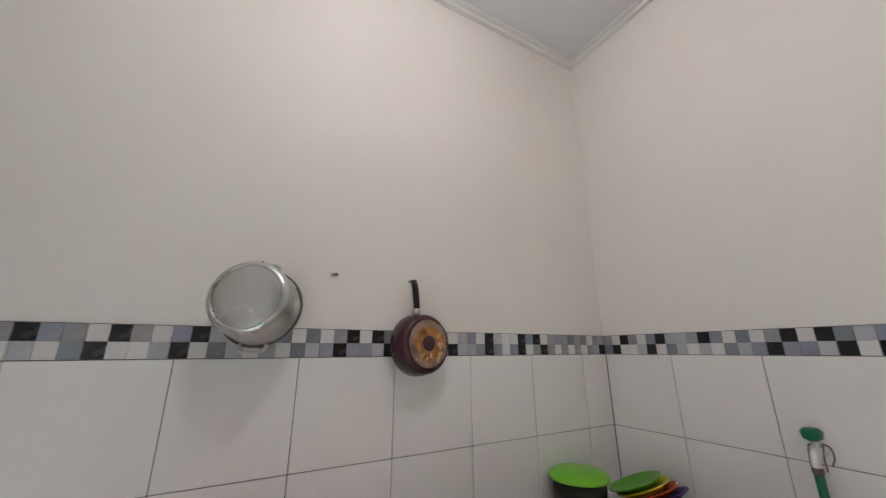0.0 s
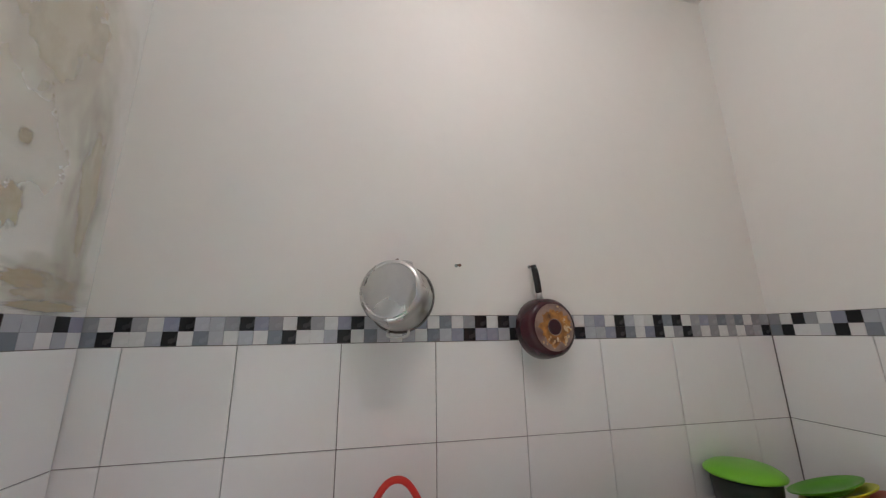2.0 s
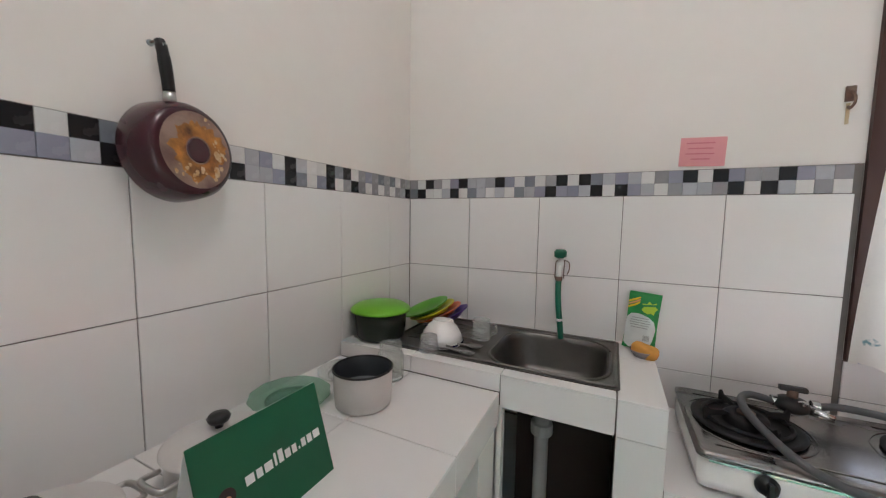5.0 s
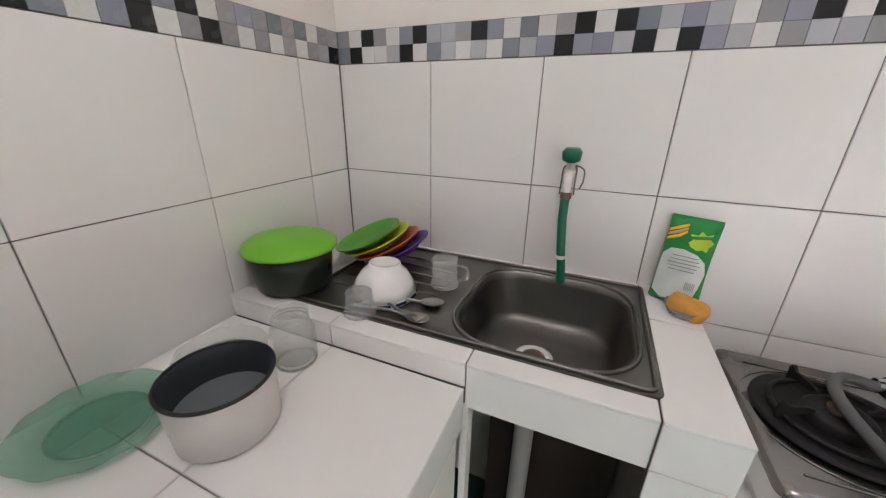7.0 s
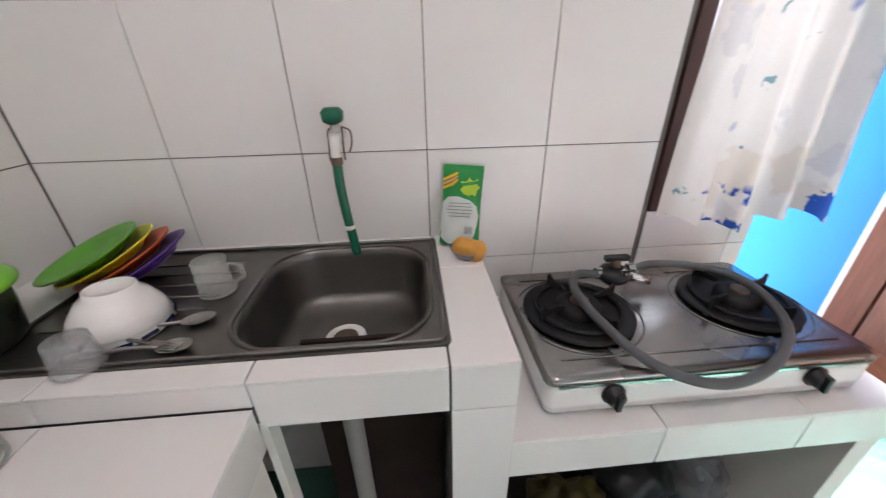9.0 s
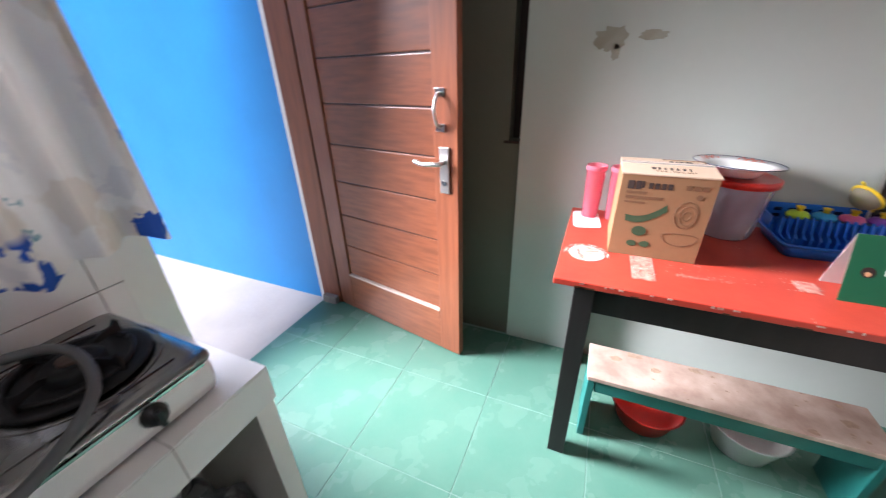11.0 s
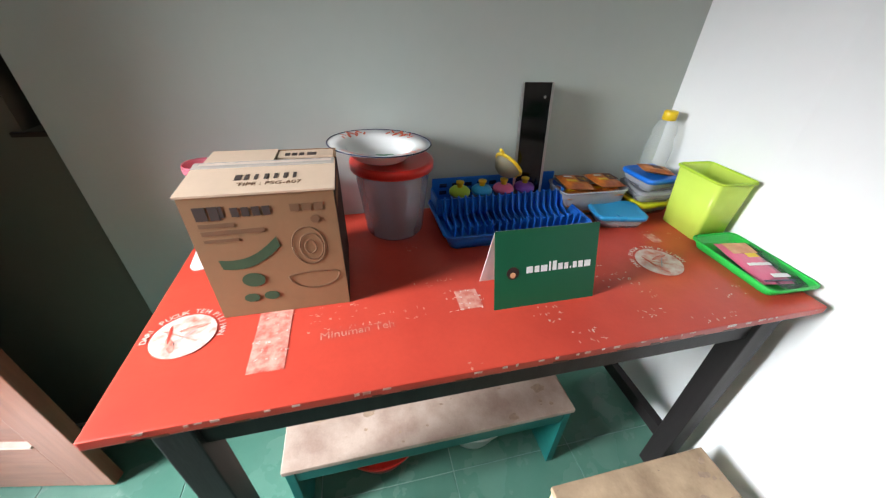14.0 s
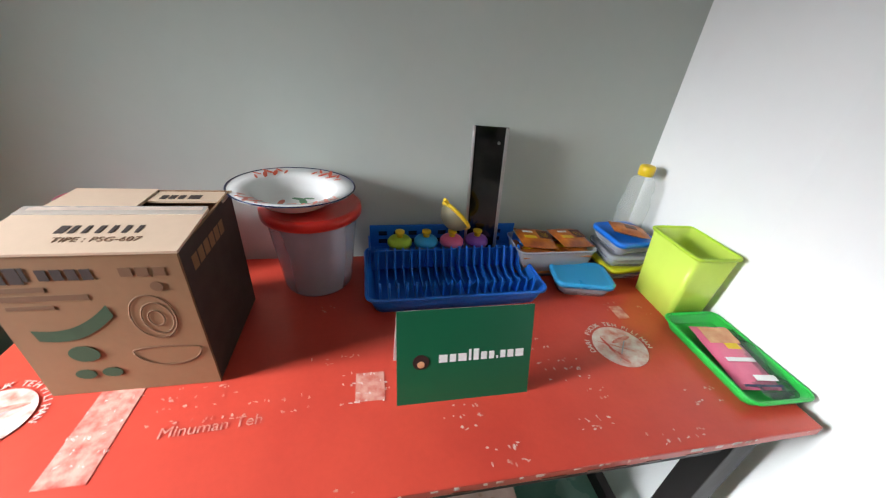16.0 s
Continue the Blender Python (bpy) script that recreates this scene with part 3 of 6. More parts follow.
pl = part("lock_plate", boxm(*(min(a, b) for a, b in zip(out(DW - 0.082, 0.001, 0.875), out(DW - 0.038, 0.011, 1.065))), *(max(a, b) for a, b in zip(out(DW - 0.082, 0.001, 0.875), out(DW - 0.038, 0.011, 1.065))), 0.003), ALU, DOOR, "satin steel lock plate")
part("lever", tube(curve_points([out(DW - 0.06, 0.008, 1.005), out(DW - 0.06, 0.05, 1.005), out(DW - 0.09, 0.06, 1.004), out(DW - 0.135, 0.058, 1.000), out(DW - 0.180, 0.050, 1.006)]), 0.0095, 12), ALU, pl, "steel lever handle")
part("keyhole", lathe([(0, 0), (0.011, 0), (0.011, 0.004), (0, 0.004)], 20), CHROME, pl, "", Matrix.Translation(out(DW - 0.06, 0.012, 0.92)) @ Euler((radians(-90 * FACE), 0, 0)).to_matrix().to_4x4())
grip = part("pull_handle", tube(curve_points([out(DW - 0.075, 0.004, 1.262), out(DW - 0.075, 0.030, 1.250), out(DW - 0.075, 0.046, 1.205), out(DW - 0.075, 0.030, 1.155), out(DW - 0.075, 0.004, 1.142)]), 0.0068, 12), ALU, DOOR, "chrome bow pull handle")
for zz in (1.250, 1.122):
    a, b = out(DW - 0.097, 0.0012, zz), out(DW - 0.055, 0.0060, zz + 0.030)
    part("end_plate", boxm(*(min(p, q) for p, q in zip(a, b)), *(max(p, q) for p, q in zip(a, b)), 0.0015), CHROME, grip)

# ---- counters ----
left_counter = thing("left_counter", (0.0, -1.4, 0), "white tiled masonry counter along the pan wall", "counter")
LO = Vector((0, -1.4, 0))


def wpart(name, a, mat, parent, origin, bevel=0.0, label=""):
    x0, y0, z0, x1, y1, z1 = a
    ox, oy, oz = origin
    return part(name, boxm(x0 - ox, y0 - oy, z0 - oz, x1 - ox, y1 - oy, z1 - oz, bevel), mat, parent, label)


wpart("slab", (0.003, -2.36, LEFT_Z - 0.09, 0.588, -0.4815, LEFT_Z - 0.006), GROUT, left_counter, LO)
wpart("leg", (0.003, -0.62, 0, 0.585, -0.489, LEFT_Z - 0.091), PLASTER, left_counter, LO)
wpart("leg", (0.003, -1.62, 0, 0.55, -1.50, LEFT_Z - 0.091), PLASTER, left_counter, LO)

sink_counter = thing("sink_counter", (0.5, -0.24, 0), "raised white tiled masonry sink counter", "counter")
SO = Vector((0.5, -0.24, 0))
wpart("front_beam", (0.003, -0.474, SINK_Z - 0.095, 0.894, -0.436, SINK_Z - 0.006), GROUT, sink_counter, SO)
wpart("back_ledge", (0.003, -0.03, SINK_Z - 0.095, 0.894, -0.009, SINK_Z - 0.006), GROUT, sink_counter, SO)
wpart("left_ledge", (0.003, -0.4358, SINK_Z - 0.095, 0.155, -0.0302, SINK_Z - 0.006), GROUT, sink_counter, SO)
wpart("leg", (0.900, -0.474, 0, 0.996, -0.009, SINK_Z - 0.006), GROUT, sink_counter, SO)
# Panel added behind the pipe so the cavity reads as deep shade.
wpart("shade_panel", (0.602, -0.285, 0, 0.892, -0.275, SINK_Z - 0.10), SHADE_HOLE, sink_counter, SO, 0, "near-black panel added for the sink cavity's shade")
wpart("inner_wall", (0.586, -0.47, 0, 0.60, -0.44, SINK_Z - 0.096), PLASTER, sink_counter, SO)

stove_counter = thing("stove_counter", (1.4, -0.24, 0), "low white tiled masonry stove counter", "counter")
CO = Vector((1.4, -0.24, 0))
wpart("slab", (1.004, -0.464, STOVE_Z - 0.10, 1.815, -0.009, STOVE_Z - 0.006), GROUT, stove_counter, CO)
wpart("leg", (1.762, -0.462, 0, 1.813, -0.01, STOVE_Z - 0.1005), PLASTER, stove_counter, CO)
# Both plinths carry the shade beneath the counters in their dark colour.
wpart("plinth", (1.004, -0.44, 0.0005, 1.761, -0.012, 0.03), DIRT_SHADE, stove_counter, CO, 0, "dirty concrete plinth with shade painted in")
wpart("plinth", (0.602, -0.44, 0.0005, 0.893, -0.29, 0.03), DIRT_SHADE, sink_counter, SO, 0, "dirty concrete plinth with shade painted in")

# ---- sink ----
def sink_unit():
    s = thing("kitchen_sink", (0.528, -0.233, SINK_Z), "worn dark stainless steel sink with drainboard", "sink")
    w, d = 0.745, 0.405
    bw, bd = 0.350, 0.352
    cx, cy = 0.167, -0.004
    o = rounded(w, d, 0.012, 5)
    hole = [(x + cx, y + cy) for x, y in rounded(bw, bd, 0.10, 8)]
    bm = bmesh.new()
    # rim sheet with an opening
    vo = [bm.verts.new((x, y, 0.003)) for x, y in o]
    vh = [bm.verts.new((x, y, 0.0)) for x, y in hole]
    eo = [bm.edges.new((vo[i], vo[(i + 1) % len(vo)])) for i in range(len(vo))]
    eh = [bm.edges.new((vh[i], vh[(i + 1) % len(vh)])) for i in range(len(vh))]
    bmesh.ops.triangle_fill(bm, edges=eo + eh, use_beauty=True)
    low = [bm.verts.new((v.co.x, v.co.y, -0.006)) for v in vo]
    for i in range(len(vo)):
        j = (i + 1) % len(vo)
        bm.faces.new((vo[i], vo[j], low[j], low[i]))
    part("rim", bm, STEEL, s)
    def off(k):
        return [(cx + (x - cx) * k, cy + (y - cy) * k) for x, y in hole]
    part("basin", loft([(hole, 0.0), (off(0.975), -0.004), (off(0.955), -0.02), (off(0.90), -0.115), (off(0.82), -0.137), (off(0.55), -0.143), (off(0.13), -0.146)], cap0=False), STEEL, s)
    bead = [(x, y, 0.0045) for x, y in rounded(w - 0.02, d - 0.02, 0.014, 5)]
    part("raised_bead", tube(bead + [bead[0]], 0.004, 8), STEEL, s)
    lip = [(x * 1.0, y * 1.0, 0.0015) for x, y in off(1.03)]
    part("basin_lip", tube(lip + [lip[0]], 0.0045, 8), STEEL, s)
    dr = part("drain", lathe([(0.026, -0.146), (0.028, -0.138), (0.041, -0.137), (0.045, -0.140), (0.045, -0.150)], 36, (cx - 0.014, cy + 0.010, 0)), WHITE_PLASTIC, s, "white plastic drain ring")
    part("drain_cup", lathe([(0.0275, -0.1395), (0.024, -0.1415), (0, -0.1425)], 24, (cx - 0.014, cy + 0.010, 0)), RUST, dr)
    for k in range(6):
        y = -0.10 + k * 0.045
        part("drain_groove", tube([(-0.33, y, 0.003), (-0.075, y, 0.0018)], 0.0022, 6), STEEL, s)
    return s


sink_unit()
pipe = thing("waste_pipe", (0.69, -0.325, 0.03), "grey plastic waste pipe beneath the sink", "pipe")
part("pipe_run", tube([(0, 0, 0.0), (0, 0, 0.745)], 0.022, 16), PVC, pipe)
part("trap_nut", lathe([(0.024, 0.68), (0.034, 0.682), (0.034, 0.715), (0.024, 0.717)], 12), PVC, pipe)

# ---- things on the pan wall ----
def facing_wall(y, z, x=0.0, tilt=0.0, spin=0.0, yaw=0.0):
    """Local z points out of the pan wall into the room, local y up."""
    return Matrix.Translation((x, y, z)) @ Euler((0, 0, radians(yaw))).to_matrix().to_4x4() @ Matrix(((0, 0, 1, 0), (1, 0, 0, 0), (0, 1, 0, 0), (0, 0, 0, 1))) @ Euler((radians(tilt), 0, radians(spin))).to_matrix().to_4x4()


def hung_pot():
    p = thing("cooking_pot", facing_wall(-1.476, 1.604, 0.043, -9, 0, -22) @ Matrix.Diagonal((0.96, 0.96, 0.93, 1)), "stainless steel pot hung bottom-out on the wall", "pot")
    part("body", lathe([(0.098, 0.0), (0.112, 0.0), (0.113, 0.004), (0.106, 0.006), (0.103, 0.100), (0.099, 0.116), (0.092, 0.122), (0.060, 0.123), (0.0, 0.123)], 64), POT_STEEL, p)
    part("base_ridge", lathe([(0.090, 0.1222), (0.087, 0.1246), (0.084, 0.1232)], 64), POT_STEEL, p)
    part("rim", tube([(0.111 * math.cos(a * math.pi / 24), 0.111 * math.sin(a * math.pi / 24), 0.004) for a in range(49)], 0.0035, 8), STEEL, p, "dark rolled rim")
    for s in (1, -1):
        part("loop_handle", tube(curve_points([(-0.034, s * 0.104, 0.012), (-0.032, s * 0.122, 0.016), (0, s * 0.128, 0.018), (0.032, s * 0.122, 0.016), (0.034, s * 0.104, 0.012)]), 0.0045, 8), ALU, p)
    return p


def hung_pan():
    p = thing("saucepan", facing_wall(-0.996, 1.507, 0.022, -3, 4, 11) @ Matrix.Diagonal((0.92, 0.92, 0.92, 1)), "maroon enamelled saucepan with burnt base on the wall", "pan")
    part("body", lathe([(0.098, 0.0), (0.109, 0.0), (0.110, 0.003), (0.108, 0.03), (0.103, 0.062), (0.094, 0.075), (0.086, 0.078), (0.0, 0.079)], 64), MAROON, p)
    part("scorched_base", lathe([(0.083, 0.0800), (0.062, 0.0806), (0.0, 0.0808)], 64), PALE_BURNT, p, "pale scorched base")
    bm = bmesh.new()
    n = 72
    inner, outer = [], []
    for i in range(n):
        a = 2 * math.pi * i / n
        wob = 0.016 * noise.noise((math.cos(a) * 2.2, math.sin(a) * 2.2, 0.3)) + 0.013 * noise.noise((math.cos(a) * 7, math.sin(a) * 7, 1.3))
        inner.append(bm.verts.new((0.030 * math.cos(a), 0.030 * math.sin(a), 0.0822)))
        outer.append(bm.verts.new(((0.062 + wob) * math.cos(a), (0.062 + wob) * math.sin(a), 0.0820)))
    for i in range(n):
        bm.faces.new((inner[i], outer[i], outer[(i + 1) % n], inner[(i + 1) % n]))
    part("burnt_ring", bm, BURNT, p, "burnt orange crust ring")
    rnd = random.Random(11)
    bm = bmesh.new()
    for k in range(34):
        a, r = radians(rnd.uniform(-150, 70)), rnd.uniform(0.040, 0.076)
        q = rnd.uniform(0.002, 0.0065) * (1.3 if -90 < math.degrees(a) < 0 else 0.7)
        ring = [bm.verts.new((r * math.cos(a) + q * (1 + 0.7 * noise.noise((k, i, 0.5))) * math.cos(i * 0.785), r * math.sin(a) + 1.2 * q * (1 + 0.7 * noise.noise((k, i, 2.5))) * math.sin(i * 0.785), 0.0828 + k * 0.00001)) for i in range(8)]
        bm.faces.new(ring)
    part("boil_over_spots", bm, CRUST, p, "cream boil-over crust")["kind"] = "stuff"
    part("base_disc", lathe([(0.027, 0.0812), (0.025, 0.0832), (0.0, 0.0836)], 32), MAROON, p)
    part("ferrule", tube([(0, 0.103, 0.022), (0, 0.133, 0.024)], [0.013, 0.011], 14), ALU, p, "bright metal ferrule")
    h = part("handle", tube(curve_points([(0, 0.131, 0.024), (-0.002, 0.165, 0.027), (-0.003, 0.205, 0.027), (-0.004, 0.228, 0.025), (-0.004, 0.236, 0.023)]), [0.012] * 8 + [0.0125] * 8 + [0.0115] * 8 + [0.010] * 8 + [0.004], 14), BLACK, p, "black plastic handle")
    part("hanging_hole", lathe([(0.0, 0.0), (0.0045, 0), (0.0045, 0.002), (0, 0.002)], 16), PRINT_GREY, h, "", Matrix.Translation((-0.004, 0.224, 0.0345)))
    return p


hung_pot()
hung_pan()


def wall_nail(y, z, wob, name="wall_nail"):
    p = thing(name, facing_wall(y, z), "small bent nail in the plastered wall", "nail", "wall nails")
    part("shank", tube([(0, 0, -0.004), (wob, 0.001, 0.012), (wob * 1.5, -0.003, 0.024)], 0.0022, 8), RUST, p)
    part("head", lathe([(0, 0.022), (0.0055, 0.0225), (0.0055, 0.0255), (0, 0.026)], 14, (wob * 1.5, -0.003, 0)), RUST, p)
    part("plug", lathe([(0.007, -0.002), (0.006, 0.003), (0, 0.004)], 14), PRINT_GREY, p)


wall_nail(-1.283, 1.725, 0.004)
wall_nail(-1.49, 1.738, 0.0)
wall_nail(-1.012, 1.726, 0.0)

# ---- on the sink wall ----
note = thing("paper_note", (1.11, -0.0035, 1.61), "pink paper note taped on the cream wall", "note")
part("sheet", boxm(-0.062, -0.0015, -0.046, 0.062, 0.0, 0.046, turn=Matrix.Rotation(radians(2), 4, "Y")), PINK_PAPER, note)
for k, w in enumerate((0.045, 0.04, 0.046, 0.03)):
    part("text_line", boxm(-w, -0.0026, 0.026 - 0.017 * k, w * 0.7, -0.0018, 0.030 - 0.017 * k, turn=Matrix.Rotation(radians(2), 4, "Y")), PINK_PRINT, note)
hook = thing("wall_hook", (1.444, 0, 1.735), "rusty steel hook screwed to the wall", "hook")
part("plate", boxm(-0.011, -0.006, -0.008, 0.011, 0, 0.035, 0.002), RUST, hook)
part("hook_arm", tube(curve_points([(0, -0.005, 0.02), (0.002, -0.022, 0.005), (0.0, -0.028, -0.018), (-0.004, -0.016, -0.03), (-0.004, -0.006, -0.022)]), 0.0035, 8), RUST, hook)
part("rust_run", boxm(-0.006, -0.0024, -0.07, 0.002, -0.0004, -0.012), STAIN, hook, "brown rust run")

tap = thing("water_tap", (0.693, 0, 1.215), "white wall tap with green lever and green hose", "tap")
part("wall_flange", lathe([(0, 0), (0.021, 0), (0.019, 0.006), (0.011, 0.008), (0.011, 0.03)], 24), CHROME, tap, "", Euler((radians(90), 0, 0)).to_matrix().to_4x4())
part("body", tube([(0, -0.02, 0), (0, -0.085, 0.0)], 0.012, 16), WHITE_PLASTIC, tap)
part("stem", tube([(0, -0.07, 0.0), (0, -0.07, 0.028)], 0.010, 14), WHITE_PLASTIC, tap)
part("spout", tube(curve_points([(0, -0.08, 0), (0.0, -0.095, -0.004), (0, -0.10, -0.02), (0, -0.10, -0.042)]), 0.010, 14), WHITE_PLASTIC, tap)
part("lever", loft([(rounded(0.020, 0.030, 0.009), 0.028), (rounded(0.040, 0.046, 0.014), 0.034), (rounded(0.043, 0.050, 0.014), 0.052), (rounded(0.030, 0.034, 0.012), 0.060)]), EMERALD, tap, "green plastic lever", Matrix.Translation((0, -0.078, 0)))
part("clamp", lathe([(0.0105, -0.052), (0.0125, -0.05), (0.0125, -0.038), (0.0105, -0.036)], 16, (0, -0.10, 0)), RUST, tap)
for sx in (-0.015, 0.015):
    part("bracket_post", tube(curve_points([(sx * 0.7, -0.055, 0.018), (sx, -0.075, 0.012), (sx, -0.086, -0.015), (sx * 1.05, -0.088, -0.045)]), 0.0018, 8), RUST, tap, "dull metal bracket leg")
part("tap_collar", lathe([(0.011, -0.004), (0.0155, -0.002), (0.0155, 0.010), (0.011, 0.012)], 20, (0, -0.072, 0.0)), WHITE_PLASTIC, tap)
part("hook_wire", tube(curve_points([(0.012, -0.06, 0.02), (0.03, -0.07, 0.012), (0.032, -0.075, -0.012), (0.026, -0.08, -0.03)]), 0.002, 6), RUST, tap)
part("hose", tube(curve_points([(0, -0.10, -0.036), (0.0, -0.101, -0.10), (0.006, -0.104, -0.17), (0.012, -0.106, -0.215), (0.017, -0.108, -0.262)]), 0.0105, 14), EMERALD, tap, "green rubber hose")
part("hose_band", lathe([(0.0108, -0.199), (0.0118, -0.197), (0.0118, -0.191), (0.0108, -0.189)], 16, (0.0085, -0.105, 0)), WHITE_PLASTIC, tap)


def pouch():
    m = Matrix.Translation((0.958, -0.072, SINK_Z)) @ Euler((radians(-14), radians(4), radians(-6))).to_matrix().to_4x4()
    p = thing("detergent_pouch", m, "green and white detergent refill pouch leaning on tiles", "pouch")
    bm = bmesh.new()
    nx, nz = 10, 14
    for side in (-1, 1):
        g = []
        for j in range(nz + 1):
            v = j / nz
            row = []
            for i in range(nx + 1):
                u = i / nx * 2 - 1
                th = 0.020 * (1 - abs(u) ** 3) * (1 - v) ** 0.6 + 0.0012
                half = 0.050 - 0.003 * math.sin(v * 3.1)
                row.append(bm.verts.new((u * half, side * th + 0.002 * noise.noise((u * 2, v * 4, side)), 0.002 + v * 0.190)))
            g.append(row)
        for j in range(nz):
            for i in range(nx):
                f = bm.faces.new((g[j][i], g[j][i + 1], g[j + 1][i + 1], g[j + 1][i]))
                f.smooth = True
    bmesh.ops.remove_doubles(bm, verts=bm.verts, dist=0.0004)
    part("bag", bm, POUCH, p)
    def plate(name, pts, mat, d):
        """A printed patch lying on the bag's bulged front."""
        bm = bmesh.new()
        mx, mz = sum(a for a, b in pts) / len(pts), sum(b for a, b in pts) / len(pts)
        def on_bag(x, z):
            return bm.verts.new((x, -(0.020 * (1 - min(abs(x / 0.0475), 1) ** 3) * max(1 - z / 0.19, 0) ** 0.6 + d), z))
        rings = [[on_bag(mx + (x - mx) * k, mz + (z - mz) * k) for x, z in pts] for k in (1, 0.8, 0.6, 0.4, 0.2)]
        c = on_bag(mx, mz)
        n = len(pts)
        for a, b in zip(rings[:-1], rings[1:]):
            for i in range(n):
                bm.faces.new((a[i], a[(i + 1) % n], b[(i + 1) % n], b[i]))
        for i in range(n):
            bm.faces.new((rings[-1][i], rings[-1][(i + 1) % n], c))
        for f in bm.faces:
            f.smooth = True
        part(name, bm, mat, p)
    plate("white_panel", [(-0.047, 0.018), (-0.030, 0.006), (0.010, 0.004), (0.030, 0.012), (0.038, 0.040), (0.043, 0.075), (0.036, 0.100), (0.018, 0.114), (-0.010, 0.122), (-0.034, 0.120), (-0.046, 0.106), (-0.048, 0.060)], POUCH_WHITE, 0.004)
    for k in range(3):
        plate("yellow_stripe", [(-0.048, 0.137 + k * 0.010), (-0.024, 0.148 + k * 0.010), (-0.012, 0.160 + k * 0.008), (-0.014, 0.164 + k * 0.008), (-0.027, 0.154 + k * 0.010), (-0.048, 0.143 + k * 0.010)], (KNOB_YELLOW, PEACH, KNOB_YELLOW)[k], 0.005)
    plate("lime_burst", [(0.000, 0.130), (0.014, 0.124), (0.022, 0.128), (0.032, 0.124), (0.034, 0.136), (0.042, 0.146), (0.034, 0.152), (0.036, 0.166), (0.024, 0.160), (0.014, 0.168), (0.008, 0.158), (-0.006, 0.158), (0.000, 0.146), (-0.006, 0.138)], LIME, 0.005)
    plate("name_bar", [(-0.008, 0.146), (0.036, 0.154), (0.036, 0.161), (-0.008, 0.153)], POUCH, 0.0065)
    for k in range(5):
        w = 0.030 - 0.003 * abs(k - 2)
        part("text_line", boxm(-w - 0.006, -0.0270 + k * 0.0006, 0.106 - k * 0.0080, w - 0.004, -0.0262 + k * 0.0006 - 0.003, 0.1080 - k * 0.0080), PRINT_GREY, p)
    for k in range(6):
        part("barcode_bar", boxm(0.010 + k * 0.0032, -0.0296, 0.034, 0.0118 + k * 0.0032, -0.0284, 0.052), PRINT_GREY, p)
    part("seal", boxm(-0.049, -0.002, 0.188, 0.049, 0.002, 0.197), POUCH, p)


pouch()
dish = thing("sponge_dish", (0.972, -0.135, SINK_Z), "clear plastic dish holding an orange sponge", "dish")
part("bowl", lathe([(0.0, 0.002), (0.028, 0.002), (0.040, 0.022), (0.043, 0.024), (0.041, 0.020), (0.030, 0.001), (0, 0.0)], 32), PLASTIC_CLEAR, dish)
sp = thing("sponge", Matrix.Translation((0.972, -0.135, SINK_Z + 0.004)) @ Euler((radians(10), radians(14), radians(-25))).to_matrix().to_4x4(), "worn orange-yellow washing sponge in a dish", "sponge")
bm = loft([([(x * k, y * k * (1 + 0.18 * math.sin(x * 90))) for x, y in rounded(0.078, 0.046, 0.016, 5)], z) for k, z in ((0.85, 0.004), (1.0, 0.010), (1.02, 0.024), (0.9, 0.034), (0.6, 0.036))])
for v in bm.verts:
    v.co += Vector((0.004 * noise.noise(v.co * 40), 0.004 * noise.noise(v.co * 37 + Vector((3, 0, 0))), 0.006 * noise.noise(v.co * 30)))
part("foam", bm, SPONGE, sp)


# ---- round the sink ----
def lidded_pot():
    p = thing("green_pot", (0.108, -0.374, SINK_Z), "dark green pot with a bright green plastic lid", "pot")
    part("body", lathe([(0.0, 0.002), (0.078, 0.002), (0.086, 0.010), (0.092, 0.06), (0.094, 0.108), (0.090, 0.108), (0.088, 0.06), (0, 0.012)], 48), DARK_GREEN, p)
    part("lid", lathe([(0.101, 0.100), (0.108, 0.101), (0.109, 0.106), (0.103, 0.113), (0.085, 0.124), (0.050, 0.131), (0, 0.133)], 48), GREEN_LID, p, "bright green plastic lid")


lidded_pot()
for k, (mat, word) in enumerate(((PURPLE, "purple"), (ORANGE, "red-orange"), (YELLOW, "lime yellow"), (LEAF_GREEN, "leaf green"))):
    m = Matrix.Translation((0.276 - 0.030 * k, -0.155 - 0.002 * k, SINK_Z + 0.034 + 0.0085 * k)) @ Euler((radians(6), radians(-24 + 1.0 * k), radians(4 * k))).to_matrix().to_4x4()
    pl_ = thing("plastic_plate", m, word + " plastic plate in a leaning stack", "plate", "stacked plates")
    part("dish", lathe([(0.0, 0.004), (0.062, 0.004), (0.070, 0.010), (0.094, 0.019), (0.098, 0.019), (0.096, 0.015), (0.072, 0.006), (0.064, 0.0), (0, 0.0)], 48), mat, pl_)
    part("foot_ring", lathe([(0.058, 0.0), (0.058, -0.003), (0.061, -0.003), (0.061, 0.0)], 40), mat, pl_)


def bowl(m, label, band):
    p = thing("rice_bowl", m, label, "bowl", "upturned bowls")
    part("shell", lathe([(0.070, 0.0), (0.0735, 0.003), (0.064, 0.026), (0.050, 0.047), (0.038, 0.057), (0.036, 0.066), (0.031, 0.066), (0.030, 0.059), (0, 0.058)], 48), WHITE_ENAMEL, p)
    if band:
        for a in range(0, 360, 30):
            part("rim_mark", boxm(-0.013, -0.0012, 0, 0.013, 0.0012, 0.006), NAVY_RIM, p, "", Matrix.Rotation(radians(a), 4, "Z") @ Matrix.Translation((0, -0.0732, 0.005)) @ Matrix.Rotation(radians(-16), 4, "X"))
    return p


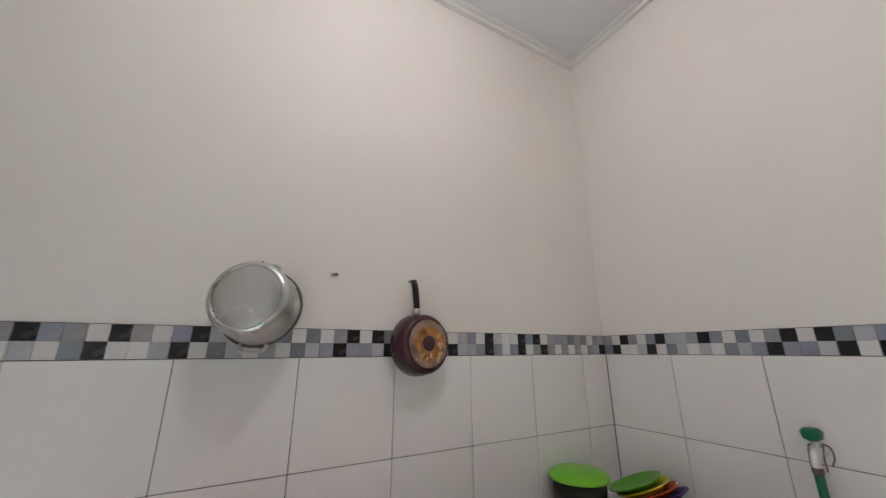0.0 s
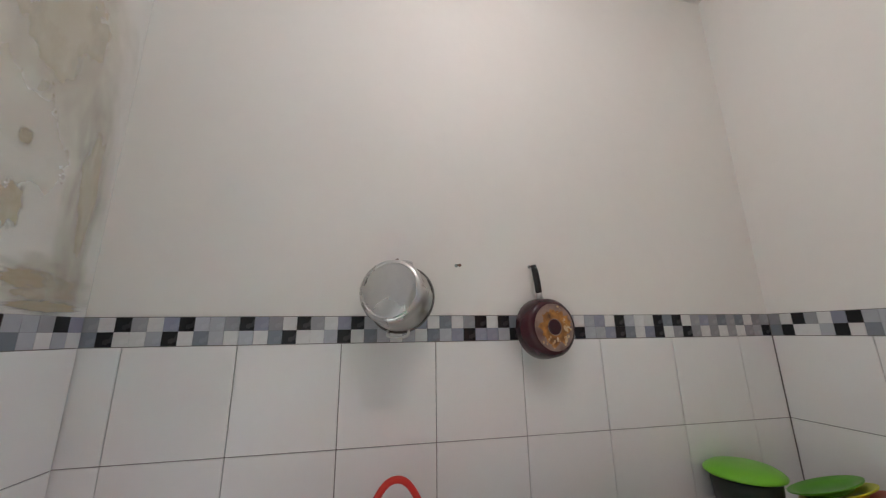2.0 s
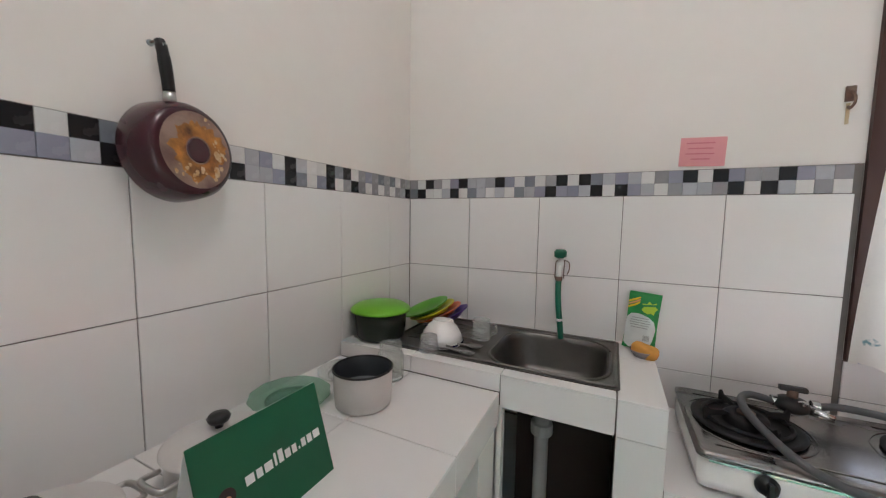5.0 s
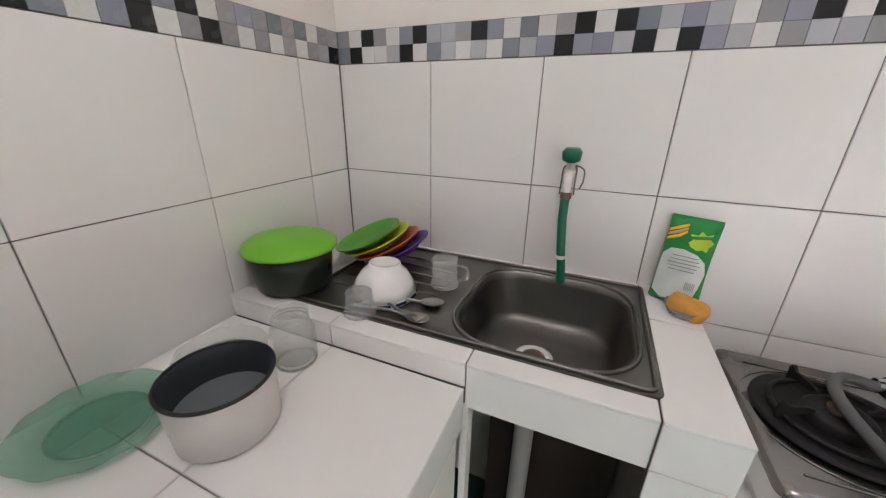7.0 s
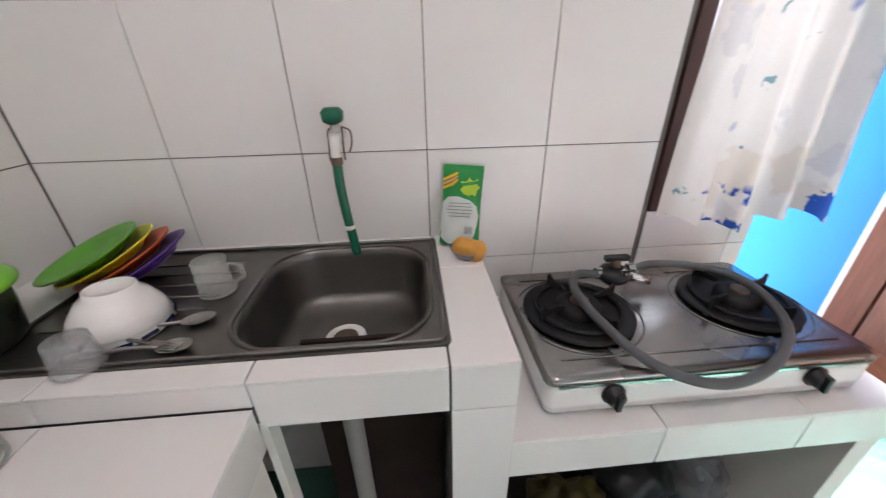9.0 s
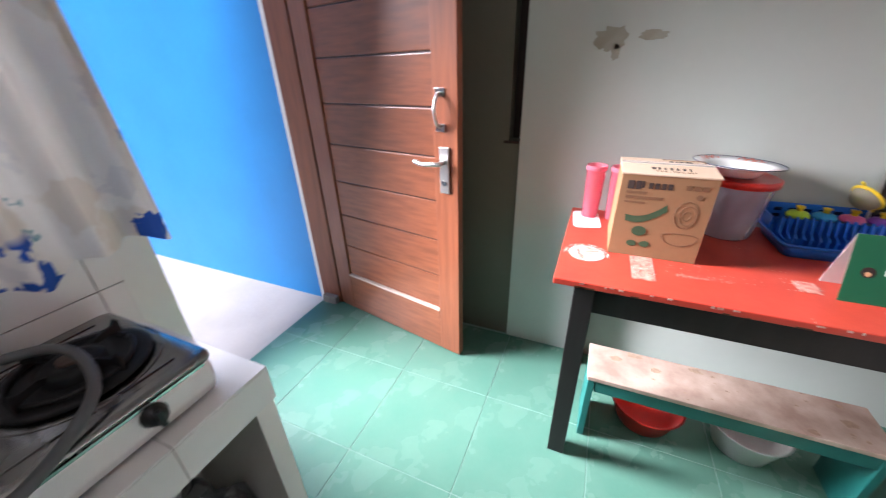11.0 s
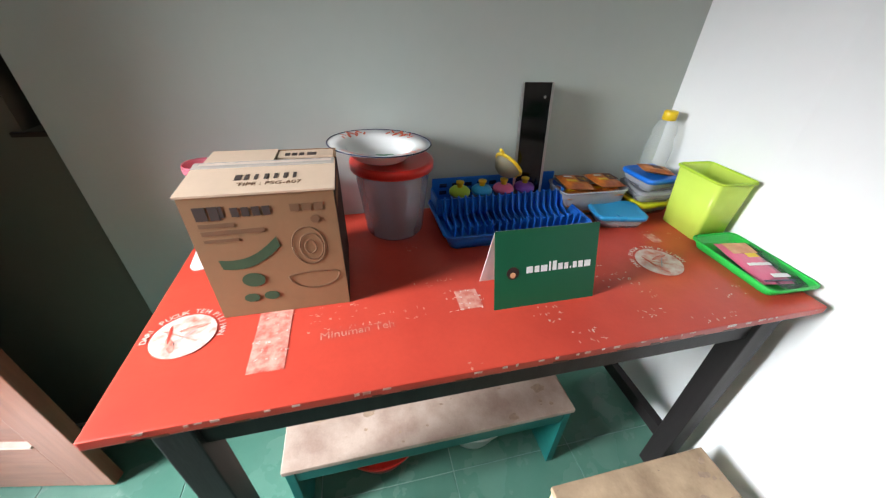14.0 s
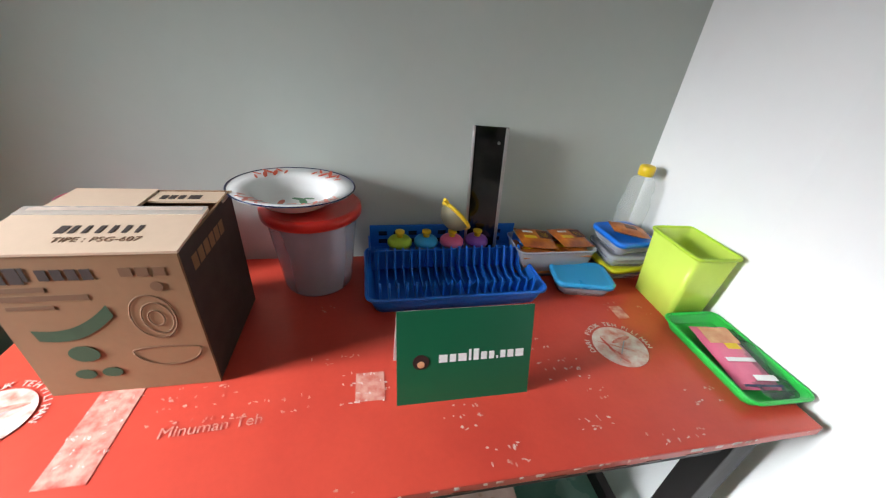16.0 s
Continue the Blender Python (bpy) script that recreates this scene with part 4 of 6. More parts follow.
bowl(Matrix.Translation((0.340, -0.330, SINK_Z + 0.004)) @ Euler((radians(3), 0, 0)).to_matrix().to_4x4(), "white enamel bowl with dark rim marks upside down", True)
bowl(Matrix.Translation((0.338, -0.331, SINK_Z + 0.018)) @ Euler((radians(-3), radians(2), 0)).to_matrix().to_4x4(), "plain white bowl stacked upside down on another", False)


def tumbler(name, loc, r0, r1, h, label, mat=GLASS, handle=False, wall=0.003):
    """Upside down: the wide mouth below."""
    p = thing(name, loc, label, "glass")
    part("wall", lathe([(r0, 0.0), (r1, h), (0, h), (0, h - 0.008), (r1 - wall, h - 0.008), (r0 - wall, 0.0), (r0, 0.0)], 36), mat, p)
    part("base_ring", lathe([(r1 * 0.99, h - 0.010), (r1 * 1.02, h - 0.006), (r1 * 1.02, h + 0.001), (r1 * 0.86, h + 0.003), (r1 * 0.82, h + 0.0005)], 36), mat, p)
    part("lip", tube([(r0 * math.cos(a * math.pi / 18), r0 * math.sin(a * math.pi / 18), 0.002) for a in range(37)], 0.0018, 6), mat, p)
    if handle:
        part("handle", tube(curve_points([(r1, 0, h * 0.85), (r1 + 0.024, 0, h * 0.8), (r1 + 0.026, 0, h * 0.45), (r0, 0, h * 0.25)]), 0.0045, 8), mat, p)
    return p




def glass_jar():
    p = thing("glass_jar", (0.268, -0.545, LEFT_Z), "clear glass jar with a screw neck on the counter", "jar")
    part("wall", lathe([(0, 0.0), (0.034, 0.0), (0.040, 0.006), (0.041, 0.070), (0.038, 0.080), (0.032, 0.086), (0.031, 0.106), (0.0335, 0.108), (0.0335, 0.111), (0.029, 0.111), (0.028, 0.086), (0.035, 0.078), (0.037, 0.068), (0.036, 0.012), (0, 0.010)], 40), GLASS, p)
    for z in (0.091, 0.098):
        part("screw_thread", tube([(0.0325 * math.cos(a * math.pi / 18), 0.0325 * math.sin(a * math.pi / 18), z + 0.004 * a / 36) for a in range(37)], 0.0016, 6), GLASS, p)
    part("base_ring", tube([(0.036 * math.cos(a * math.pi / 18), 0.036 * math.sin(a * math.pi / 18), 0.003) for a in range(37)], 0.003, 6), GLASS, p)


glass_jar()
tumbler("plastic_cup", (0.335, -0.424, SINK_Z + 0.004), 0.033, 0.027, 0.050, "cloudy clear plastic cup upside down beside the bowls", TUB_CLEAR)
tumbler("glass_mug", (0.448, -0.232, SINK_Z + 0.004), 0.033, 0.031, 0.070, "clear glass mug upside down on the drainboard", GLASS, True)


def cutlery(name, x, y, a, fork=False):
    p = thing(name, Matrix.Translation((x, y, SINK_Z + 0.009)) @ Matrix.Rotation(radians(a), 4, "Z"), "stainless steel %s lying on the drainboard" % name, "cutlery", "washed cutlery")
    part("shaft", tube(curve_points([(-0.10, 0, 0.0), (-0.05, 0, 0.003), (0.0, 0, 0.006), (0.035, 0, 0.002)]), [0.005] * 8 + [0.0035] * 8 + [0.003] * 9, 8), CUTLERY_STEEL, p)
    if fork:
        part("fork_root", boxm(0.03, -0.010, 0.0, 0.055, 0.010, 0.003, 0.001), CUTLERY_STEEL, p)
        for k in range(4):
            part("tine", tube([(0.052, -0.008 + k * 0.0053, 0.0015), (0.088, -0.008 + k * 0.0053, 0.004)], 0.0015, 6), CUTLERY_STEEL, p)
    else:
        bm = lathe([(0, -0.006), (0.010, -0.004), (0.017, 0.002), (0.018, 0.003), (0.0165, 0.003), (0.009, -0.002), (0, -0.004)], 24)
        for v in bm.verts:
            v.co.x = v.co.x * 1.55 + 0.060
        part("bowl", bm, CUTLERY_STEEL, p)


cutlery("spoon", 0.405, -0.350, 18)
cutlery("fork", 0.385, -0.385, -14, True)
cutlery("spoon", 0.400, -0.405, 4)

# ---- on the left counter ----
def rice_pan():
    p = thing("aluminium_pot", (0.287, -0.702, LEFT_Z), "satin aluminium pot with black non-stick inside", "pot")
    part("body", lathe([(0.0, 0.0), (0.066, 0.0), (0.0725, 0.006), (0.0755, 0.05), (0.0765, 0.096)], 56), ALU_SATIN, p)
    part("lining", lathe([(0.0765, 0.096), (0.079, 0.098), (0.077, 0.101), (0.0735, 0.096), (0.071, 0.05), (0.066, 0.016), (0.052, 0.0125), (0, 0.012)], 56), NONSTICK, p, "black non-stick lining")
    part("pan_floor", lathe([(0.0704, 0.042), (0.060, 0.0408), (0, 0.0406)], 48), GREY_WATER, p, "still grey washing water")
    part("rim_roll", tube([(0.0765 * math.cos(a * math.pi / 28), 0.0765 * math.sin(a * math.pi / 28), 0.0985) for a in range(57)], 0.0030, 8), BLACK, p)
    part("ear", lathe([(0, 0), (0.007, 0.0), (0.007, 0.014), (0.004, 0.018), (0, 0.018)], 14), BLACK, p, "", Matrix.Rotation(radians(160), 4, "Z") @ Matrix.Translation((0.0755, 0, 0.084)) @ Matrix.Rotation(radians(90), 4, "Y"))



rice_pan()


def glass_plate(name, loc, r, mat, label, turn=0):
    p = thing(name, Matrix.Translation(loc) @ Euler((radians(turn), radians(2), 0)).to_matrix().to_4x4(), label, "plate")
    prof = [(0, 0.004), (0.055 * r / 0.1, 0.004), (0.063 * r / 0.1, 0.010), (r * 0.97, 0.022), (r, 0.022), (r * 0.98, 0.018), (0.066 * r / 0.1, 0.006), (0.058 * r / 0.1, 0.0), (0, 0.0)]
    bm = lathe(prof, 72)
    for v in bm.verts:
        d = math.hypot(v.co.x, v.co.y)
        if d > 0.066 * r / 0.1:
            a = math.atan2(v.co.y, v.co.x)
            k = 1 + 0.018 * math.cos(12 * a) * (d / r)
            v.co.x, v.co.y = v.co.x * k, v.co.y * k
    part("dish", bm, mat, p)
    if mat is GREEN_GLASS:
        part("well", lathe([(0, 0.0046), (0.056 * r / 0.1, 0.0046), (0.060 * r / 0.1, 0.0075)], 48), WELL_GLASS, p, "deeper green well")
    part("well_ring", tube([(0.060 * r / 0.1 * math.cos(a * math.pi / 24), 0.060 * r / 0.1 * math.sin(a * math.pi / 24), 0.008) for a in range(49)], 0.0025, 6), mat, p)


glass_plate("glass_plate", (0.112, -0.785, LEFT_Z), 0.102, GREEN_GLASS, "pale green scalloped glass plate on the counter")
glass_plate("glass_saucer", (0.135, -0.600, LEFT_Z), 0.082, GLASS, "clear glass saucer on the counter by the pot")


def steel_pot(loc, r, h, label):
    p = thing("steel_pot", loc, label, "pot", "lidded steel pots")
    part("body", lathe([(0, 0), (r * 0.92, 0), (r * 0.97, 0.006), (r * 0.97, h), (r * 1.03, h + 0.002)], 48), ALU, p)
    lid = part("lid", lathe([(r * 1.05, h), (r * 1.05, h + 0.004), (r * 0.98, h + 0.007), (r * 0.8, h + 0.014), (r * 0.4, h + 0.022), (0, h + 0.025)], 48), ALU_SATIN, p, "domed steel lid")
    part("knob", lathe([(0.007, h + 0.022), (0.007, h + 0.032), (0.017, h + 0.036), (0.020, h + 0.044), (0.016, h + 0.050), (0, h + 0.052)], 28), BLACK, lid, "black plastic knob")
    for s in (-1, 1):
        part("side_handle", tube(curve_points([(-0.03, s * r * 0.96, h * 0.75), (-0.026, s * (r + 0.025), h * 0.78), (0.026, s * (r + 0.025), h * 0.78), (0.03, s * r * 0.96, h * 0.75)]), 0.005, 8), ALU, p)


steel_pot((0.215, -1.035, LEFT_Z), 0.088, 0.070, "low steel pot with black-knobbed lid on the counter")
steel_pot((0.190, -1.275, LEFT_Z), 0.095, 0.062, "wide steel pot with black-knobbed lid beside another")


def tent_card(m, w, h, depth, label, with_text=True):
    p = thing("tent_card", m, label, "card", "green tent cards")
    t = 0.0012
    # front leaf leans back, rear leaf props it: local -y is the front
    for s, mat, nm in ((-1, CARD_GREEN, "front_leaf"), (1, WHITE_PRINT, "rear_leaf")):
        bm = bmesh.new()
        y0, y1 = s * depth / 2, s * 0.0008
        quad = [(-w / 2, y0, 0), (w / 2, y0, 0), (w / 2, y1, h), (-w / 2, y1, h)]
        vs = [bm.verts.new(q) for q in quad] + [bm.verts.new((x, y - s * t, z)) for x, y, z in quad]
        for q in ((0, 1, 2, 3), (7, 6, 5, 4), (0, 4, 5, 1), (1, 5, 6, 2), (2, 6, 7, 3), (3, 7, 4, 0)):
            bm.faces.new([vs[i] for i in q])
        leaf = part(nm, bm, mat, p, "white unprinted back leaf" if s > 0 else "")
        if s < 0:
            front = leaf
    lean = Matrix.Translation((0, -depth / 2, 0)) @ Matrix.Rotation(-math.atan2(depth / 2, h), 4, "X")
    x = -0.20 * w
    widths = (0.058, 0.042, 0.058, 0.016, 0.036, 0.042, 0.036, 0.012, 0.036, 0.042, 0.058)
    for k, cw in enumerate(widths):
        ww = cw * w * 1.05
        hh = 0.085 * h if k not in (3, 4) else 0.125 * h
        if k == 7:
            hh = 0.03 * h
        part("letter_block", boxm(x, -0.0012, 0.46 * h, x + ww, -0.0004, 0.46 * h + hh), WHITE_PRINT, front, "", lean)
        x += ww + 0.018 * w
    part("round_mark", lathe([(0, 0), (0.058 * w, 0), (0.058 * w, 0.0008), (0, 0.0008)], 28), FACE_DARK, front, "dark round printed mark", lean @ Matrix.Translation((-0.33 * w, -0.0004, 0.48 * h)) @ Matrix.Rotation(radians(90), 4, "X"))
    part("pale_mark", lathe([(0, 0), (0.026 * w, 0), (0.026 * w, 0.0004), (0, 0.0004)], 24), PEACH, front, "pale printed spot", lean @ Matrix.Translation((-0.33 * w, -0.0013, 0.455 * h)) @ Matrix.Rotation(radians(90), 4, "X"))


tent_card(Matrix.Translation((0.345, -1.045, LEFT_Z)) @ Matrix.Rotation(radians(90), 4, "Z"), 0.235, 0.165, 0.10, "dark green folded tent card on the counter")


def red_basket():
    p = thing("plastic_dipper", (0.16, -1.49, LEFT_Z), "red plastic basket with a raised loop handle", "basket")
    part("shell", lathe([(0, 0.003), (0.065, 0.003), (0.085, 0.09), (0.089, 0.09), (0.087, 0.094), (0.082, 0.09), (0.062, 0.0), (0, 0.0)], 36), RED_PLASTIC, p)
    part("loop", tube(curve_points([(0.0, -0.080, 0.085), (0, -0.070, 0.16), (0, -0.035, 0.225), (0, 0.0, 0.243), (0, 0.035, 0.225), (0, 0.070, 0.16), (0, 0.080, 0.085)]), 0.009, 12), RED_PLASTIC, p)


red_basket()

# ---- stove ----
def stove():
    o = (1.408, -0.24, STOVE_Z)
    s = thing("gas_stove", o, "two-burner gas stove, white body with steel top", "stove")
    w, d = 0.665, 0.375
    part("body", slab([(x, y) for x, y in rounded(w, d, 0.02)], 0.012, 0.088, 0.01), WHITE_ENAMEL, s)
    part("top_plate", loft([(rounded(w + 0.006, d + 0.006, 0.022), 0.086), (rounded(w + 0.006, d + 0.006, 0.022), 0.097), (rounded(w - 0.02, d - 0.02, 0.018), 0.103), (rounded(w - 0.06, d - 0.06, 0.02), 0.100)], cap0=True), STOVE_TOP, s, "scratched stainless steel top")
    for x in (-1, 1):
        for y in (-1, 1):
            part("foot", lathe([(0, 0), (0.014, 0), (0.012, 0.013), (0, 0.013)], 14, (x * w * 0.42, y * d * 0.38, 0)), BLACK, s)
    for bx_ in (-0.195, 0.195):
        c = (bx_, 0.005, 0)
        tray = part("burner_tray", lathe([(0.116, 0.102), (0.122, 0.104), (0.123, 0.108), (0.114, 0.110), (0.060, 0.104), (0, 0.104)], 40, c), IRON, s, "black drip tray")
        part("burner_head", lathe([(0.050, 0.104), (0.050, 0.122), (0.042, 0.130), (0.022, 0.131), (0.020, 0.126), (0, 0.126)], 36, c), IRON, s)
        part("burner_cap", lathe([(0.020, 0.128), (0.020, 0.136), (0, 0.138)], 24, c), RUST, s)
        g = part("grate_ring", tube([(c[0] + 0.094 * math.cos(a * math.pi / 20), c[1] + 0.094 * math.sin(a * math.pi / 20), 0.116) for a in range(41)], 0.005, 8), IRON, s, "black pan support")
        for a in (20, 110, 200, 290):
            q = Matrix.Translation(c) @ Matrix.Rotation(radians(a), 4, "Z")
            bm = bmesh.new()
            pts = [(0.045, 0.132), (0.060, 0.138), (0.092, 0.138), (0.102, 0.148), (0.108, 0.140), (0.106, 0.108), (0.096, 0.108), (0.090, 0.122), (0.055, 0.124)]
            f0 = [bm.verts.new((x, -0.003, z)) for x, z in pts]
            f1 = [bm.verts.new((x, 0.003, z)) for x, z in pts]
            bm.faces.new(f0), bm.faces.new(f1[::-1])
            for i in range(len(pts)):
                j = (i + 1) % len(pts)
                bm.faces.new((f0[i], f1[i], f1[j], f0[j]))
            part("grate_arm", bm, IRON, g, "", q)
        k = part("knob", lathe([(0, 0), (0.022, 0), (0.023, 0.006), (0.018, 0.010), (0.017, 0.020), (0, 0.021)], 28), BLACK, s, "black control knob", Matrix.Translation((bx_ * 1.05, -d / 2 - 0.001, 0.058)) @ Matrix.Rotation(radians(90), 4, "X"))
        part("grip", boxm(-0.005, -0.018, 0.018, 0.005, 0.018, 0.030, 0.002), BLACK, k)
    part("pressed_crease", tube([(-0.29, -0.140, 0.1008), (0.29, -0.140, 0.1008)], 0.0018, 8), STOVE_TOP, s)
    part("pressed_crease", tube([(-0.29, 0.148, 0.1008), (0.29, 0.148, 0.1008)], 0.0018, 8), STOVE_TOP, s)
    for bx_ in (-0.195, 0.195):
        part("pressed_ring", tube([(bx_ + 0.138 * math.cos(a * math.pi / 28), 0.005 + 0.138 * math.sin(a * math.pi / 28), 0.1006) for a in range(57)], 0.0018, 6), STOVE_TOP, s)
    part("front_trim", boxm(-w / 2 + 0.02, -d / 2 - 0.004, 0.080, w / 2 - 0.02, -d / 2 - 0.001, 0.086), CHROME, s)
    return s


stove()
hz = STOVE_Z + 0.103
hose = thing("gas_hose", (1.3, -0.24, STOVE_Z), "grey rubber gas hose and regulator lying on the stove", "hose")
ctrl = [(1.290, -0.160, hz + 0.048), (1.235, -0.165, hz + 0.055), (1.205, -0.22, hz + 0.052), (1.215, -0.32, hz + 0.040), (1.27, -0.425, hz + 0.016), (1.365, -0.470, hz + 0.004), (1.475, -0.452, hz + 0.014), (1.57, -0.385, hz + 0.03), (1.605, -0.30, hz + 0.045), (1.60, -0.215, hz + 0.052), (1.54, -0.155, hz + 0.052), (1.45, -0.13, hz + 0.05), (1.39, -0.14, hz + 0.045)]
part("hose_run", tube([Vector(p) - Vector((1.3, -0.24, STOVE_Z)) for p in curve_points(ctrl)], 0.0098, 14), HOSE, hose)
for (x, y, z), k in (((1.295, -0.155, hz + 0.048), 1), ((1.385, -0.140, hz + 0.046), 2)):
    part("hose_clip", lathe([(0.013, -0.008), (0.0145, -0.008), (0.0145, 0.008), (0.013, 0.008)], 16), CHROME, hose, "", Matrix.Translation((x - 1.3, y + 0.24, z - STOVE_Z)) @ Matrix.Rotation(radians(90), 4, "Y"))
reg = part("regulator", lathe([(0, 0.0), (0.030, 0.0), (0.038, 0.008), (0.039, 0.020), (0.030, 0.032), (0.016, 0.038), (0, 0.039)], 32), BLACK, hose, "dark round gas regulator", Matrix.Translation((0.030, 0.080, hz + 0.030 - STOVE_Z)))
part("valve", tube([(0, 0, 0.03), (0, 0, 0.058)], 0.012, 12), RUST, reg)
part("valve_wing", boxm(-0.030, -0.008, 0.054, 0.030, 0.008, 0.068, 0.003), BLACK, reg)
part("outlet", tube([(0.030, -0.012, 0.014), (0.075, -0.032, 0.010)], [0.013, 0.010], 14), CHROME, reg, "bright metal outlet")
part("dial", lathe([(0, 0.0), (0.012, 0.0), (0.012, 0.006), (0, 0.007)], 20, (0.014, -0.022, 0.030)), CHROME, reg)
part("nut", lathe([(0, -0.012), (0.014, -0.012), (0.014, 0.0), (0, 0)], 6), CHROME, reg)


# ---- under the stove ----
def crumple(r, sx, sy, sz, seed, amp=0.3, n=3):
    bm = bmesh.new()
    bmesh.ops.create_icosphere(bm, subdivisions=n, radius=r)
    for v in bm.verts:
        d = v.co.normalized()
        k = 1 + amp * noise.noise(d * 2.3 + Vector((seed, 0, 0))) + amp * 0.5 * noise.noise(d * 6 + Vector((0, seed, 0)))
        v.co = Vector((d.x * r * k * sx, d.y * r * k * sy, d.z * r * k * sz))
        v.co.z = max(v.co.z, -r * sz * 0.75)
    for f in bm.faces:
        f.smooth = n > 3
    lo = min(v.co.z for v in bm.verts)
    for v in bm.verts:
        v.co.z -= lo
    return bm


single("rubbish_bag", crumple(0.15, 1.0, 0.8, 0.85, 2.0, 0.35, 4), SOOT, (1.50, -0.20, 0.03), "crumpled black rubbish bag under the stove counter", "bag")
single("mustard_bag", crumple(0.12, 1.1, 0.8, 0.8, 5.0, 0.35, 4), MUSTARD, (1.27, -0.28, 0.03), "crumpled mustard yellow plastic bag beneath the counter", "bag")
single("carrier_bag", crumple(0.13, 0.8, 0.8, 1.35, 8.0, 0.45, 4), PLASTIC_BAG, (1.645, -0.26, 0.03), "crinkled clear plastic bag under the stove counter", "bag")


# ---- curtain ----
def curtain():
    c = thing("curtain", (1.69, -0.06, 2.4), "white curtain with blue and brown floral print", "curtain")
    bm = bmesh.new()
    nx, nz = 60, 30
    g = []
    for j in range(nz + 1):
        v = j / nz
        row = []
        for i in range(nx + 1):
            u = i / nx
            x = -0.163 + 0.380 * u + 0.010 * math.sin(v * 5 + u * 3) - 0.045 * (1 - u) * v * v
            fold = 0.026 * (0.55 + 0.45 * v) * math.sin(u * 24 + 0.8 * math.sin(v * 3) + 1.0) + 0.007 * math.sin(u * 53 + v * 2)
            z = -0.02 - v * 1.400 + (0.014 * math.sin(u * 9 + 1) + 0.008 * math.sin(u * 24)) * v
            row.append(bm.verts.new((x, fold - 0.035 * v * v, z)))
        g.append(row)
    for j in range(nz):
        for i in range(nx):
            f = bm.faces.new((g[j][i], g[j][i + 1], g[j + 1][i + 1], g[j + 1][i]))
            f.smooth = True
    part("cloth", bm, CURTAIN, c)
    part("rod", tube([(-0.245, 0, 0), (0.28, 0, 0)], 0.009, 12), DARK_WOOD, c)
    part("finial", lathe([(0, -0.020), (0.012, -0.017), (0.018, -0.004), (0.016, 0.006), (0.010, 0.010), (0, 0.010)], 20), DARK_WOOD, c, "", Matrix.Translation((-0.255, 0, 0)) @ Matrix.Rotation(radians(90), 4, "Y"))
    for x in (-0.24, 0.15):
        part("bracket", boxm(x - 0.006, 0.0, -0.012, x + 0.006, 0.045, 0.0), DARK_WOOD, c)


curtain()

# ---- ceiling lamp ----
cl = thing("ceiling_lamp", (0.95, -1.27, CEIL), "white ceiling lamp with a lit bulb", "lamp")
part("base", lathe([(0, 0), (0.05, 0), (0.045, -0.03), (0.024, -0.04), (0.024, -0.075), (0, -0.075)], 28), WHITE_PLASTIC, cl)
bulb = part("bulb", lathe([(0.014, -0.075), (0.016, -0.085), (0.032, -0.115), (0.030, -0.135), (0.016, -0.152), (0, -0.156)], 28), BULB, cl, "lit warm white bulb")

# ---- red table ----
TX0, TX1, TY0, TY1, TZ = 2.352, 2.975, -2.477, -1.048, 0.796


